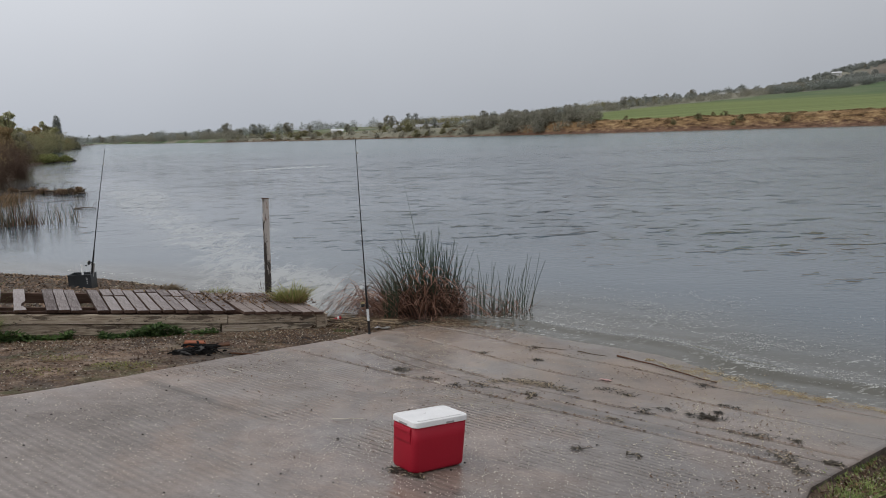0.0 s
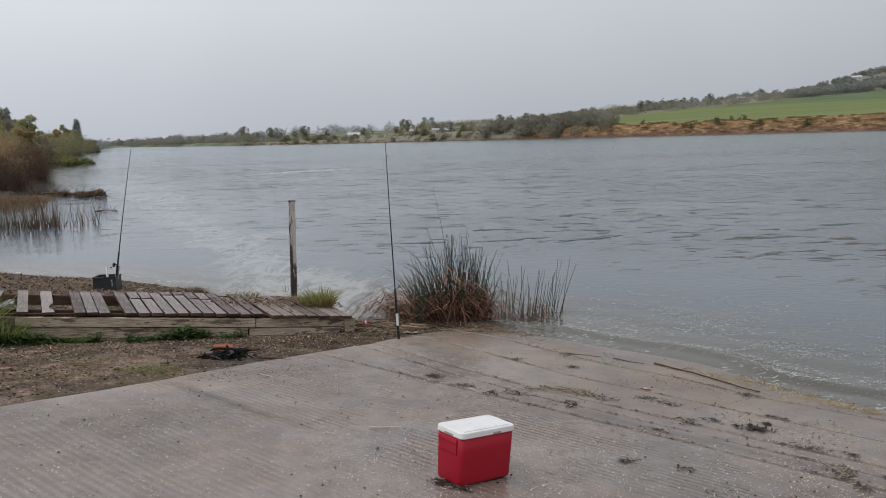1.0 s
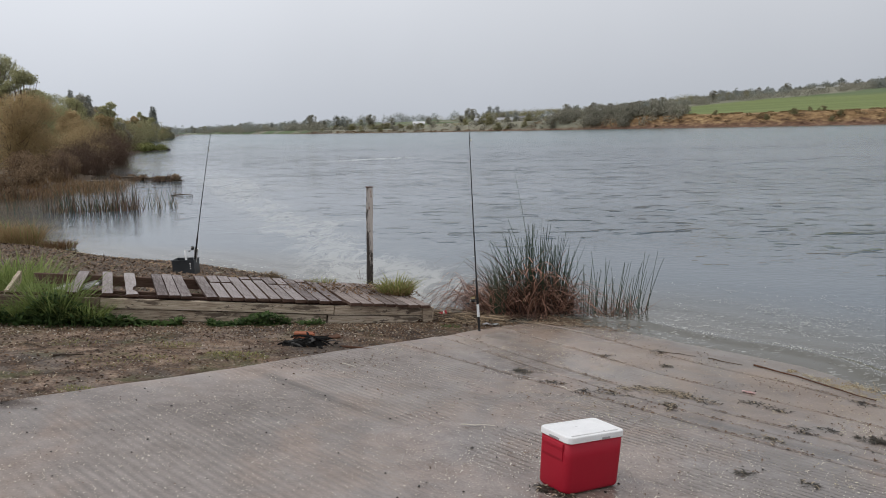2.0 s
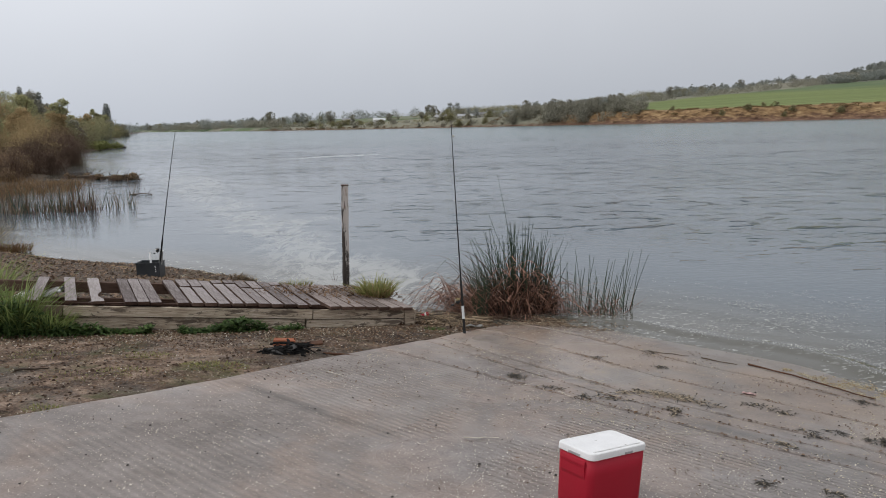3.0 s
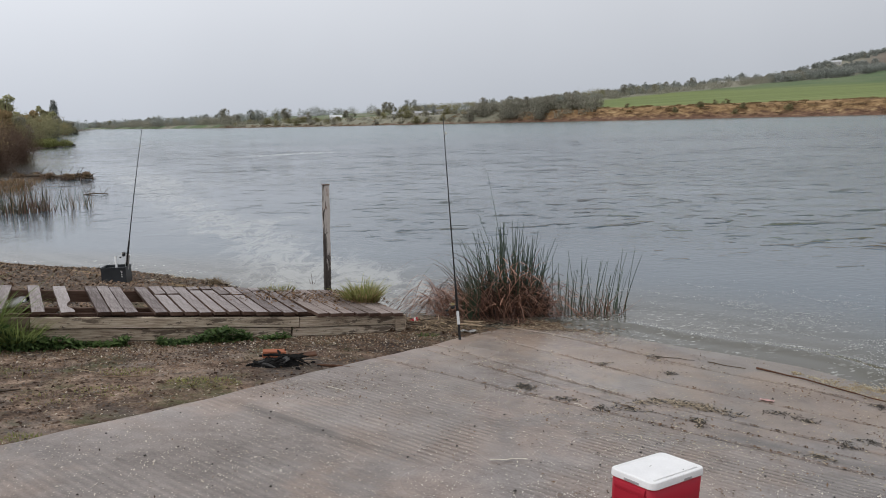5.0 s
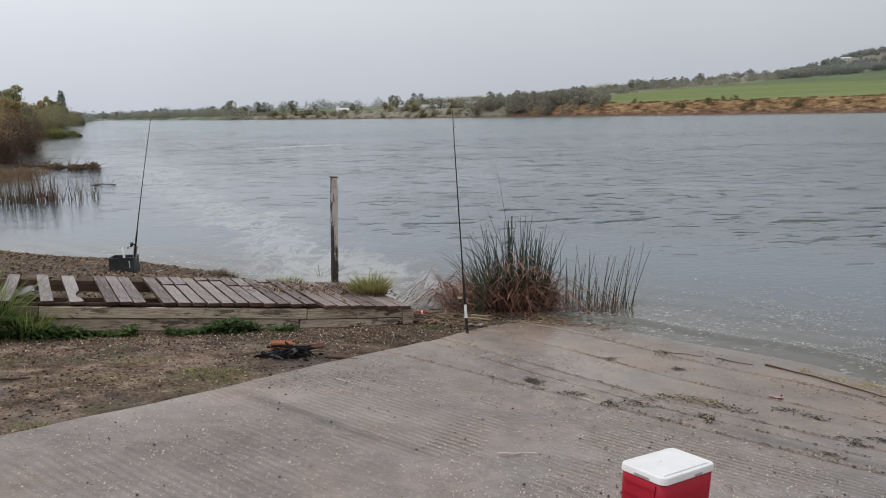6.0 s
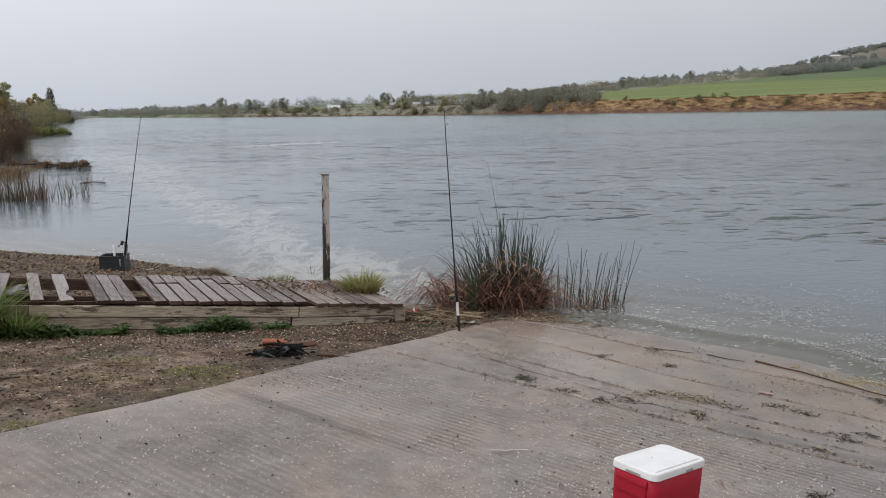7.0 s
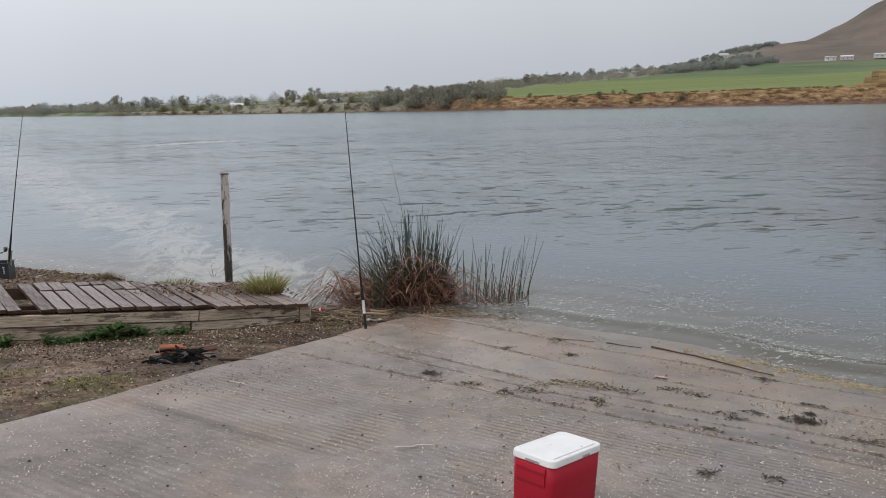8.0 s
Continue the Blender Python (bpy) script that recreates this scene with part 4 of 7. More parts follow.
def board_mesh(name, l, w, t, mat, rng, worn=0.0022, cuts=6, ends=None):
    """A sawn board with slightly wavering edges and worn ends."""
    bm = bmesh.new()
    rows = []
    for i in range(cuts + 1):
        x = -l / 2 + l * i / cuts
        e = [rng.uniform(-worn, worn) for _ in range(4)]
        endy = rng.uniform(-0.004, 0.012) if i in (0, cuts) else 0
        x0, x1 = (x + (endy if i == 0 else -endy), x + rng.uniform(-0.004, 0.004) * (i in (0, cuts)))
        b = 0.004
        rows.append([bm.verts.new(p) for p in ((x0, -w / 2 + e[0], -t / 2), (x0, w / 2 + e[1], -t / 2), (x1, w / 2 + e[1], t / 2 - b), (x1, w / 2 - b + e[1], t / 2 + e[2] * 0.3), (x0, -w / 2 + b + e[0], t / 2 + e[3] * 0.3), (x0, -w / 2 + e[0], t / 2 - b))])
    for a, c in zip(rows, rows[1:]):
        for k in range(6):
            # sides and underside darkened: the shade of the gaps put into colour
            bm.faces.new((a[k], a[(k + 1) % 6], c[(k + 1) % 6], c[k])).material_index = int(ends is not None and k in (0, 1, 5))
    # dark end grain, with the shade under the deck's rim painted in
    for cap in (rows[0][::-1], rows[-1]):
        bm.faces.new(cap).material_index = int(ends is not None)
    bmesh.ops.recalc_face_normals(bm, faces=bm.faces)
    me = bpy.data.meshes.new(name)
    bm.to_mesh(me)
    bm.free()
    me.materials.append(mat)
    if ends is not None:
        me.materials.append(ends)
    return me


def dock():
    import_rng = random.Random(4)
    ob = thing("boarding_dock", Matrix(), "weathered low wooden dock with missing boards beside the ramp", "dock")
    up = Vector((0.1, 0.0586, 1)).normalized()
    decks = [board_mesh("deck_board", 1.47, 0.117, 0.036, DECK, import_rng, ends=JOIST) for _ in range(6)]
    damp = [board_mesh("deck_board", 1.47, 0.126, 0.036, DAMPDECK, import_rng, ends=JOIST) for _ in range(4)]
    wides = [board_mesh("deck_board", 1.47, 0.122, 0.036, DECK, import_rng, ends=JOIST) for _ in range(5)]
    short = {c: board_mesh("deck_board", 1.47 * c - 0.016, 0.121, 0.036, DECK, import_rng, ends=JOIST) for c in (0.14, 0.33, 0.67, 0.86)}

    def plank(u, w0=-0.10, w1=1.37, skew=-0.26, lift=0.0, mesh=None, roll=0.0, cut=0.0):
        m = laid(deck_at(u, w0, lift), deck_at(u + skew, w1, lift), up)
        if cut:    # a board laid in two lengths, butted over a joist
            kick = import_rng.uniform(-0.010, 0.010)
            part("deck_board", short[round(1 - cut, 2)], None, ob, at=m @ pose(-1.47 * cut / 2, 0, 0, roll, 0, 0))
            part("deck_board", short[cut], None, ob, at=m @ pose(1.47 * (1 - cut) / 2, kick, 0.010, -roll, 0, import_rng.uniform(-1.2, 1.2)))
            return
        part("deck_board", mesh or decks[import_rng.randrange(6)], None, ob, at=m @ pose(0, 0, 0, roll, 0, 0))

    plank(-1.40, skew=-0.16, roll=1.5)
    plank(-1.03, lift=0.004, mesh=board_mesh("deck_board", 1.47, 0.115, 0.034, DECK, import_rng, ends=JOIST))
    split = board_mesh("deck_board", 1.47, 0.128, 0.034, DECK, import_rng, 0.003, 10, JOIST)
    for row, bite in ((1, 0.004), (2, 0.052), (3, 0.046), (4, 0.008)):
        for k in (0, 4, 5):
            split.vertices[row * 6 + k].co.y += bite
    plank(-0.77, roll=-1.0, mesh=split)
    for u, cut in ((-0.445, 0), (-0.315, 0), (-0.187, 0)):
        plank(u, lift=import_rng.uniform(-0.004, 0.004), roll=import_rng.uniform(-1, 1), cut=cut)
    for k in range(11):
        plank(0.092 + 0.1445 * k, -0.10 + import_rng.uniform(-0.02, 0.015), lift=import_rng.uniform(-0.004, 0.004), roll=import_rng.uniform(-1.2, 1.2), mesh=wides[k % 5], cut=(0, 0.33, 0.33, 0, 0.14, 0.14, 0.33, 0.33, 0, 0.14, 0)[k])
    for k in range(7):
        plank(1.755 + 0.146 * k, -0.12 + 0.03 * k + import_rng.uniform(-0.02, 0.02), 1.35, mesh=damp[k % 4], lift=-0.010 - 0.003 * k, roll=import_rng.uniform(-1.5, 1.5), skew=-0.30)

    def beam(name, u0, u1, w, top, high, thick, mat, rise=0.0, w_end=None):
        a, b = deck_at(u0, w, top - high / 2), deck_at(u1, w if w_end is None else w_end, top - high / 2 + rise)
        part(name, board_mesh(name, (b - a).length, thick, high, mat, import_rng, 0.004, 10), None, ob, at=laid(a, b, up))

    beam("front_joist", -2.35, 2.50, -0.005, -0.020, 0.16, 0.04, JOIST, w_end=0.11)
    beam("side_beam", -2.35, -1.12, -0.055, -0.044, 0.105, 0.05, BROWNBEAM)
    beam("side_beam", -1.115, 1.480, -0.055, -0.044, 0.105, 0.05, FASCIA)
    beam("side_beam", 1.482, 2.63, -0.050, -0.048, 0.104, 0.05, OLDBEAM, w_end=0.06)
    beam("lower_beam", -1.30, 0.62, -0.032, -0.166, 0.120, 0.055, OLDBEAM)
    beam("lower_beam", 0.63, 1.40, -0.036, -0.164, 0.110, 0.055, OLDBEAM)
    beam("lower_beam", 1.41, 2.63, -0.034, -0.168, 0.115, 0.055, OLDBEAM, w_end=0.074)
    beam("lower_beam", -2.6, -1.31, -0.050, -0.15, 0.10, 0.055, BROWNBEAM)
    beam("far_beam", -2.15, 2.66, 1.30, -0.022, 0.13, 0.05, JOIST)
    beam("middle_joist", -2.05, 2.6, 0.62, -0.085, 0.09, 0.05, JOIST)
    beam("end_board", -2.08, -2.30, -0.02, -0.002, 0.14, 0.045, FASCIA, w_end=1.30)
    a = deck_at(2.665, 0.065, 0)
    part("end_block", block(0.12, 0.10, 0.24, bevel=0.008), FASCIA, ob, "pale end grain block", at=Matrix.Translation((a.x, a.y, a.z - 0.16)) @ pose(0, 0, 0, 0, 0, 22))
    beam("end_beam", 2.74, 2.53, 0.10, -0.06, 0.16, 0.05, FASCIA, w_end=1.30)
    return ob


dock()

# ---------------------------------------------------------------- mooring post
post = thing("mooring_post", pose(-2.62, 11.81, -0.25, -1.2, 1.8, 12), "weathered square wooden post with peeling white paint in shallow water", "post")
pb = bmesh.new()
for i in range(13):
    z = 1.94 * i / 12
    w = 0.049 + 0.002 * math.sin(i * 2.1)
    ring = [pb.verts.new((sx * w + 0.002 * math.sin(i * 1.3 + sx), sy * w, z)) for sx, sy in ((-0.8, -1), (0.8, -1), (1, -0.8), (1, 0.8), (0.8, 1), (-0.8, 1), (-1, 0.8), (-1, -0.8))]
    if i:
        for k in range(8):
            pb.faces.new((last[k], last[(k + 1) % 8], ring[(k + 1) % 8], ring[k]))
    else:
        pb.faces.new(ring[::-1])
    last = ring
pb.faces.new(last)
part("shaft", pb, POST, post)
part("top_plate", block(0.112, 0.108, 0.012, (0, 0, 1.946), 0.002, 1), JOIST, post, "dark split top end")


# ---------------------------------------------------------------- fishing rods and box
def fishing_rod(a, b, label, spool, grip_len, reel_at, bow, pale=None):
    """A rod that stands from its butt a to its tip b."""
    a, b = Vector(a), Vector(b)
    rod = thing("fishing_rod", Matrix.Translation(a), label, "fishing rod")
    d = b - a
    n = d.length
    side = Vector((1, 0, 0)).cross(d).normalized()
    out = Vector(bow)

    def at(t):
        t = float(t)
        return d * t + out * (t * t - t)

    part("blank", pipe([at(t) for t in np.linspace(0.02, 1, 12)], [0.0112 - 0.0076 * t for t in np.linspace(0.02, 1, 12)], 6), GRIP, rod, "dark slender rod blank", smooth=True)
    g = grip_len / n
    part("butt_cap", pipe([at(0), at(0.012)], [0.017, 0.017], 10), BLACK, rod)
    low, high = (0.28, 0.52) if pale else (0.42, 0.78)
    part("rear_grip", pipe([at(0.012), at(g * low)], [0.0155, 0.0150], 10), GRIP, rod)
    if pale:
        part("reel_seat", pipe([at(g * low), at(g * high)], [0.0165, 0.0160], 10), pale, rod, "pale silvery reel seat")
    else:
        part("reel_seat", pipe([at(g * low), at(g * high)], [0.0145, 0.0140], 10), GRIP, rod)
    part("fore_grip", pipe([at(g * high), at(g)], [0.0150, 0.0125], 10), GRIP, rod)
    # spinning reel
    c = at(reel_at / n)
    lean = Vector((-0.8, -0.55, 0)).normalized()
    reel = part("reel", pipe([c, c + lean * 0.05], [0.008, 0.007], 8), BLACK, rod)
    body = c + lean * 0.062
    axis = d.normalized()
    part("gear_box", pipe([body - axis * 0.035, body - axis * 0.015, body + axis * 0.005], [0.014, 0.026, 0.022], 10), BLACK, reel)
    part("spool", pipe([body + axis * 0.006, body + axis * 0.010, body + axis * 0.030, body + axis * 0.034], [0.028, 0.024, 0.024, 0.029], 14), spool, reel, "brass-coloured spool")
    bail = [body + axis * 0.02 + 0.040 * (math.cos(t) * lean + math.sin(t) * side) for t in np.linspace(-1.9, 1.9, 11)]
    part("bail_arm", pipe(bail, [0.0038] * 11, 6), STEEL, reel)
    arm = body - axis * 0.018
    part("crank", pipe([arm, arm + Vector((-0.03, 0.03, 0.0)), arm + Vector((-0.05, 0.03, -0.035))], [0.004, 0.004, 0.0035], 6), STEEL, reel)
    part("crank_knob", pipe([arm + Vector((-0.05, 0.02, -0.035)), arm + Vector((-0.075, 0.005, -0.035))], [0.009, 0.010], 8), BLACK, reel)
    # line guides along the blank
    for t in (0.36, 0.50, 0.62, 0.73, 0.82, 0.90, 0.96, 0.995):
        p, r = at(t), 0.015 * (1.25 - t)
        ring = [p + lean * (r + 0.006) + r * (math.cos(q) * lean + math.sin(q) * side) for q in np.linspace(0, 2 * math.pi, 9)]
        part("line_guide", pipe(ring, [0.0016] * 9, 4), STEEL, rod)
    return rod, at


rod, rod_at = fishing_rod((-0.815, 9.42, 0.142), (-0.935, 9.98, 2.580), "tall black rod with brassy reel planted beside the ramp", GOLD, 0.62, 0.39, (0.02, 0.0, 0.0), GREYTUBE)
bell = lathe([(0.002, 0.022), (0.009, 0.018), (0.012, 0.008), (0.013, 0.0), (0.010, -0.004)], 10, m=Matrix.Translation(rod_at(0.925) + Vector((0.018, -0.012, -0.01))))
part("bite_bell", bell, STEEL, rod, "small silvery bite bell")
rod2, rod2_at = fishing_rod((-6.075, 13.32, 0.16), (-5.59, 13.32, 2.53), "black fishing rod standing in a tube of the black box", BLACK, 0.62, 0.40, (0.05, 0.0, 0.0))
part("bite_bell", lathe([(0.002, 0.022), (0.009, 0.018), (0.012, 0.008), (0.013, 0.0), (0.010, -0.004)], 10, m=Matrix.Translation(rod2_at(0.88) + Vector((0.016, -0.012, 0)))), STEEL, rod2, "small silvery bite bell")


def tackle_box(m):
    ob = thing("tackle_box", m, "black plastic crate with two white rod tubes on the gravel spit", "tackle box")
    w, d, h, t = 0.385, 0.28, 0.262, 0.012
    part("bottom", block(w, d, 0.012, (0, 0, 0.008), 0.003, 1), BOXGREY, ob)
    for y in (-1, 1):
        part("side_wall", block(w, t, h, (0, y * (d - t) / 2, h / 2), 0.004, 2), BOXGREY, ob)
    for x in (-1, 1):
        part("end_wall", block(t, d - 2 * t - 0.002, h, (x * (w - t) / 2, 0, h / 2), 0.004, 2), BOXGREY, ob)
    rim = bmesh.new()
    for y in (-1, 1):
        block(w + 0.014, 0.016, 0.016, (0, y * (d / 2 + 0.001), h + 0.002), 0.004, 2, rim)
    for x in (-1, 1):
        block(0.016, d - 0.02, 0.016, (x * (w / 2 + 0.001), 0, h + 0.002), 0.004, 2, rim)
    part("rim", rim, BOXGREY, ob)
    part("tall_tube", lathe([(0.029, 0.014), (0.029, 0.43), (0.034, 0.432), (0.034, 0.46), (0.026, 0.46), (0.026, 0.1)], 14, m=pose(0.128, 0.0, 0, 0, 10, 0), caps=False), GREYTUBE, ob, "white plastic rod tube", smooth=True)
    part("thin_tube", lathe([(0.017, 0.014), (0.017, 0.42), (0.014, 0.42), (0.014, 0.1)], 12, m=pose(-0.01, 0.05, 0, 0, 0, 0), caps=False), GREYTUBE, ob, "thin white plastic tube", smooth=True)
    marks = part("sticker", block(0.028, 0.003, 0.012, (0.128, -d / 2 - 0.0025, 0.21), 0.0), GREYTUBE, ob, "pale sticker remains")
    for k in range(3):
        part("sticker", block(0.016, 0.003, 0.018, (0.130, -d / 2 - 0.0025, 0.185 - 0.032 * k), 0.0), GREYTUBE, ob)
    part("sticker", block(0.065, 0.003, 0.035, (-0.12, -d / 2 - 0.0025, 0.07), 0.0), ASH, ob, "scuffed grey sticker")
    return ob


tackle_box(pose(-6.222, 13.34, float(ground_height(-6.222, 13.34)) - 0.004, 0, 0, 4))


# ---------------------------------------------------------------- burnt-out fire
def fire_place():
    rng = random.Random(9)
    nrng = np.random.default_rng(9)
    bx, by = -2.49, 7.94
    bm = block(0.215, 0.13, 0.062, (0, 0, 0.031), 0.010, 3)
    b = part("brick", bm, BRICKS, None)
    b.matrix_basis = seated(bx - 0.10, by + 0.25, 12, 0.020)
    tagged(b, "orange-red brick lying on the burnt-out fire", "brick")
    bm = block(0.26, 0.07, 0.022, (0, 0, 0.011), 0.006, 1)
    b2 = part("charred_board", bm, RUSTSTICK, None)
    b2.matrix_basis = seated(bx + 0.19, by + 0.10, 24, 0.065) @ pose(0, 0, 0, 14, -5, 0)
    tagged(b2, "short reddish-brown half-burnt board across the fire", "firewood", "charred firewood")
    b3 = part("grey_scrap", block(0.11, 0.055, 0.012, (0, 0, 0.006), 0.004, 1), ASH, None)
    b3.matrix_basis = seated(bx + 0.06, by - 0.10, 62, 0.06) @ pose(0, 0, 0, 20, -16, 0)
    tagged(b3, "grey half-burnt scrap on the charcoal", "scrap")
    # heap of ash
    pos = []
    bm = bmesh.new()
    rings = []
    for i in range(5):
        r = 0.22 * (1 - i / 4.6)
        rings.append([bm.verts.new((r * 1.15 * math.cos(a) * (1 + 0.12 * rng.uniform(-1, 1)), r * 0.6 * math.sin(a) * (1 + 0.12 * rng.uniform(-1, 1)), 0.055 * (1 - (1 - i / 4) ** 2) + (rng.uniform(0, 0.012) if i else -0.02))) for a in np.linspace(0, 2 * math.pi, 20, endpoint=False)])
    for p, q in zip(rings, rings[1:]):
        for k in range(20):
            bm.faces.new((p[k], p[(k + 1) % 20], q[(k + 1) % 20], q[k]))
    bm.faces.new(rings[-1])
    heap = part("ash_heap", bm, CHAR, None, smooth=True)
    heap.matrix_basis = seated(bx, by, 8)
    tagged(heap, "low heap of black charcoal and ash beside the ramp", "ash heap")
    for k in range(70):
        l, w = rng.uniform(0.04, 0.20), rng.uniform(0.005, 0.015)
        pts = [(-l / 2, 0, 0), (-l / 6, rng.uniform(-0.012, 0.012), 0.006), (l / 5, rng.uniform(-0.012, 0.012), 0.004), (l / 2, 0, 0)]
        s = part("charred_stick", pipe(pts, [w * 0.8, w * rng.uniform(0.8, 1.2), w * rng.uniform(0.6, 1.1), w * 0.4], 5), ASH if k % 6 == 0 else CHAR, None)
        s.matrix_basis = seated(bx + rng.gauss(0.05, 0.12), by + rng.gauss(0.0, 0.105), rng.uniform(-90, 90), rng.uniform(0.02, 0.085)) @ pose(0, 0, 0, 0, rng.uniform(-22, 22), 0)
        tagged(s, "charred piece of firewood in the burnt-out fire", "firewood", "charred firewood")
    s = part("charred_stick", pipe([(-0.16, 0, 0), (0, 0.01, 0.004), (0.2, 0, 0)], [0.012, 0.011, 0.006], 6), RUSTSTICK, None)
    s.matrix_basis = seated(bx + 0.5, by + 0.0, -4, 0.012)
    tagged(s, "thin reddish-brown stick pointing out of the fire", "firewood", "charred firewood")


fire_place()


# ---------------------------------------------------------------- reeds and grasses
def plant(name, label, category, pieces, kind=""):
    ob = thing(name, Matrix(), label, category, kind=kind)
    for pname, (v, f), mat, plabel in pieces:
        stuff(part(pname, mesh_of(pname, v, f, mat), None, ob, plabel))
    return ob


def disc(rng, n, cx, cy, rx, ry, power=0.5):
    a, r = rng.uniform(0, 2 * np.pi, n), rng.uniform(0, 1, n) ** power
    return cx + rx * r * np.cos(a), cy + ry * r * np.sin(a), r * np.cos(a), r * np.sin(a)


def reed_clump():
    rng = np.random.default_rng(11)
    n = 270
    x, y, ox, oy = disc(rng, n, -0.12, 11.20, 0.50, 0.26, 0.6)
    h = (0.38 + 0.80 * rng.uniform(0, 1, n) ** 0.9) * (1.06 - 0.38 * ox ** 2)
    base = np.stack([x, y, np.full(n, -0.03)], -1)
    lean = np.stack([0.22 * ox - 0.03 + rng.normal(0, 0.09, n), 0.16 * oy + rng.normal(0, 0.07, n), np.zeros(n)], -1)
    top = base + lean * h[:, None] * 1.3 + np.stack([0 * h, 0 * h, h], -1)
    green = stems(rng, base, top, lean * 0.3, rng.uniform(0.0065, 0.0110, n), tip=0.30)
    n = 64
    x, y, ox, oy = disc(rng, n, -0.62, 10.74, 0.10, 0.07)
    base = np.stack([x, y, np.full(n, -0.02)], -1)
    top = base + np.stack([rng.normal(0, 0.03, n), rng.normal(0, 0.03, n), rng.uniform(0.25, 0.74, n)], -1)
    near_green = stems(rng, base, top, np.zeros((n, 3)), rng.uniform(0.005, 0.009, n), tip=0.2)
    # stems that have folded outwards all round, some broken half way up
    n = 330
    x, y, ox, oy = disc(rng, n, -0.15, 11.04, 0.54, 0.34, 0.5)
    base = np.stack([x, y, np.full(n, -0.02)], -1)
    ang = np.where(rng.uniform(size=n) < 0.6, np.arctan2(oy - 0.35, ox) + rng.normal(0, 0.55, n), rng.uniform(0, 2 * np.pi, n))
    reach, hz = rng.uniform(0.20, 0.80, n), rng.uniform(-0.02, 0.58, n) * rng.uniform(0.2, 1, n)
    top = base + np.stack([reach * np.cos(ang) * 1.15, reach * np.sin(ang) * 0.8, hz], -1)
    sag = np.stack([0 * ang, 0 * ang, -rng.uniform(0.2, 1.9, n) * np.where(rng.uniform(size=n) < 0.35, 0.2, 1)], -1)
    dry = stems(rng, base, top, sag * 0.6, rng.uniform(0.0060, 0.0115, n), steps=6, tip=0.5)
    n = 170
    x, y, ox, oy = disc(rng, n, -0.10, 11.0, 0.52, 0.25, 0.6)
    base = np.stack([x, y, rng.uniform(0.05, 0.66, n) * (1.1 - 0.5 * ox ** 2)], -1)
    ang = rng.uniform(0, 2 * np.pi, n)
    reach = rng.uniform(0.15, 0.60, n)
    top = base + np.stack([reach * np.cos(ang), reach * np.sin(ang) * 0.5, rng.normal(-0.12, 0.18, n)], -1)
    top[:, 2] = np.maximum(top[:, 2], 0.0)
    lodged = stems(rng, base, top, np.stack([0 * ang, 0 * ang, -rng.uniform(-0.2, 0.5, n)], -1), rng.uniform(0.0055, 0.0105, n), steps=4, tip=0.5)
    # short dark stems fill the clump in place of its inner shade
    n = 360
    x, y, ox, oy = disc(rng, n, -0.10, 11.06, 0.50, 0.26, 0.6)
    base = np.stack([x, y, np.full(n, -0.02)], -1)
    h = rng.uniform(0.10, 0.48, n) * (1.1 - 0.6 * ox ** 2)
    core = stems(rng, base, base + np.stack([rng.normal(0.1, 0.25, n) * h + 0.2 * ox * h, rng.normal(0, 0.2, n) * h, h], -1), np.zeros((n, 3)), rng.uniform(0.010, 0.020, n), steps=3)
    # long bent stalks that arch over towards the dock
    n = 130
    x, y, ox, oy = disc(rng, n, -0.66, 10.96, 0.42, 0.28)
    base = np.stack([x, y, np.full(n, 0.0)], -1)
    reach = rng.uniform(0.15, 0.95, n)
    top = base + np.stack([-reach, rng.normal(-0.12, 0.14, n), rng.uniform(-0.02, 0.45, n) * rng.uniform(0.2, 1, n)], -1)
    sag = np.stack([0 * reach, 0 * reach, -rng.uniform(0.2, 1.5, n)], -1)
    arch = stems(rng, base, top, sag, rng.uniform(0.0055, 0.0095, n), steps=8, tip=0.4)
    n = 34
    base = np.stack([rng.uniform(-0.75, -0.25, n), rng.uniform(10.85, 11.15, n), rng.uniform(0.05, 0.40, n)], -1)
    top = np.stack([base[:, 0] - rng.uniform(0.35, 0.80, n), base[:, 1] - rng.uniform(0, 0.2, n), rng.uniform(0.10, 0.85, n)], -1)
    bows = stems(rng, base, top, np.stack([0 * base[:, 0], 0 * base[:, 0], -rng.uniform(0.3, 1.1, n)], -1), rng.uniform(0.0055, 0.0085, n), steps=8, tip=0.4)
    one = stems(rng, np.array([[-0.16, 11.0, 0.3], [-0.42, 11.0, 0.55], [-0.18, 11.05, 0.5], [-0.3, 11.0, 0.5], [0.25, 11.0, 0.45], [0.3, 11.0, 0.5]]), np.array([[-0.385, 11.0, 1.90], [-1.02, 10.95, 1.10], [-0.50, 11.0, 1.34], [-1.32, 10.8, 0.45], [0.85, 10.9, 0.34], [0.62, 10.9, 0.62]]), np.array([[-0.16, 0, 0.25], [-0.1, 0, -0.5], [0, 0, 0.1], [0.1, 0, -1.5], [0, 0, -0.15], [0, 0, -0.4]]), np.array([0.007, 0.007, 0.008, 0.007, 0.008, 0.008]), steps=9)
    n = 420
    x, y, ox, oy = disc(rng, n, -0.25, 10.92, 0.95, 0.42, 0.5)
    base = np.stack([x, y, rng.uniform(0.0, 0.06, n)], -1)
    ang, reach = rng.uniform(0, 2 * np.pi, n), rng.uniform(0.06, 0.34, n)
    top = base + np.stack([reach * np.cos(ang), reach * np.sin(ang), rng.uniform(-0.01, 0.05, n)], -1)
    mat_ = stems(rng, base, top, np.zeros((n, 3)), rng.uniform(0.004, 0.009, n), steps=3)
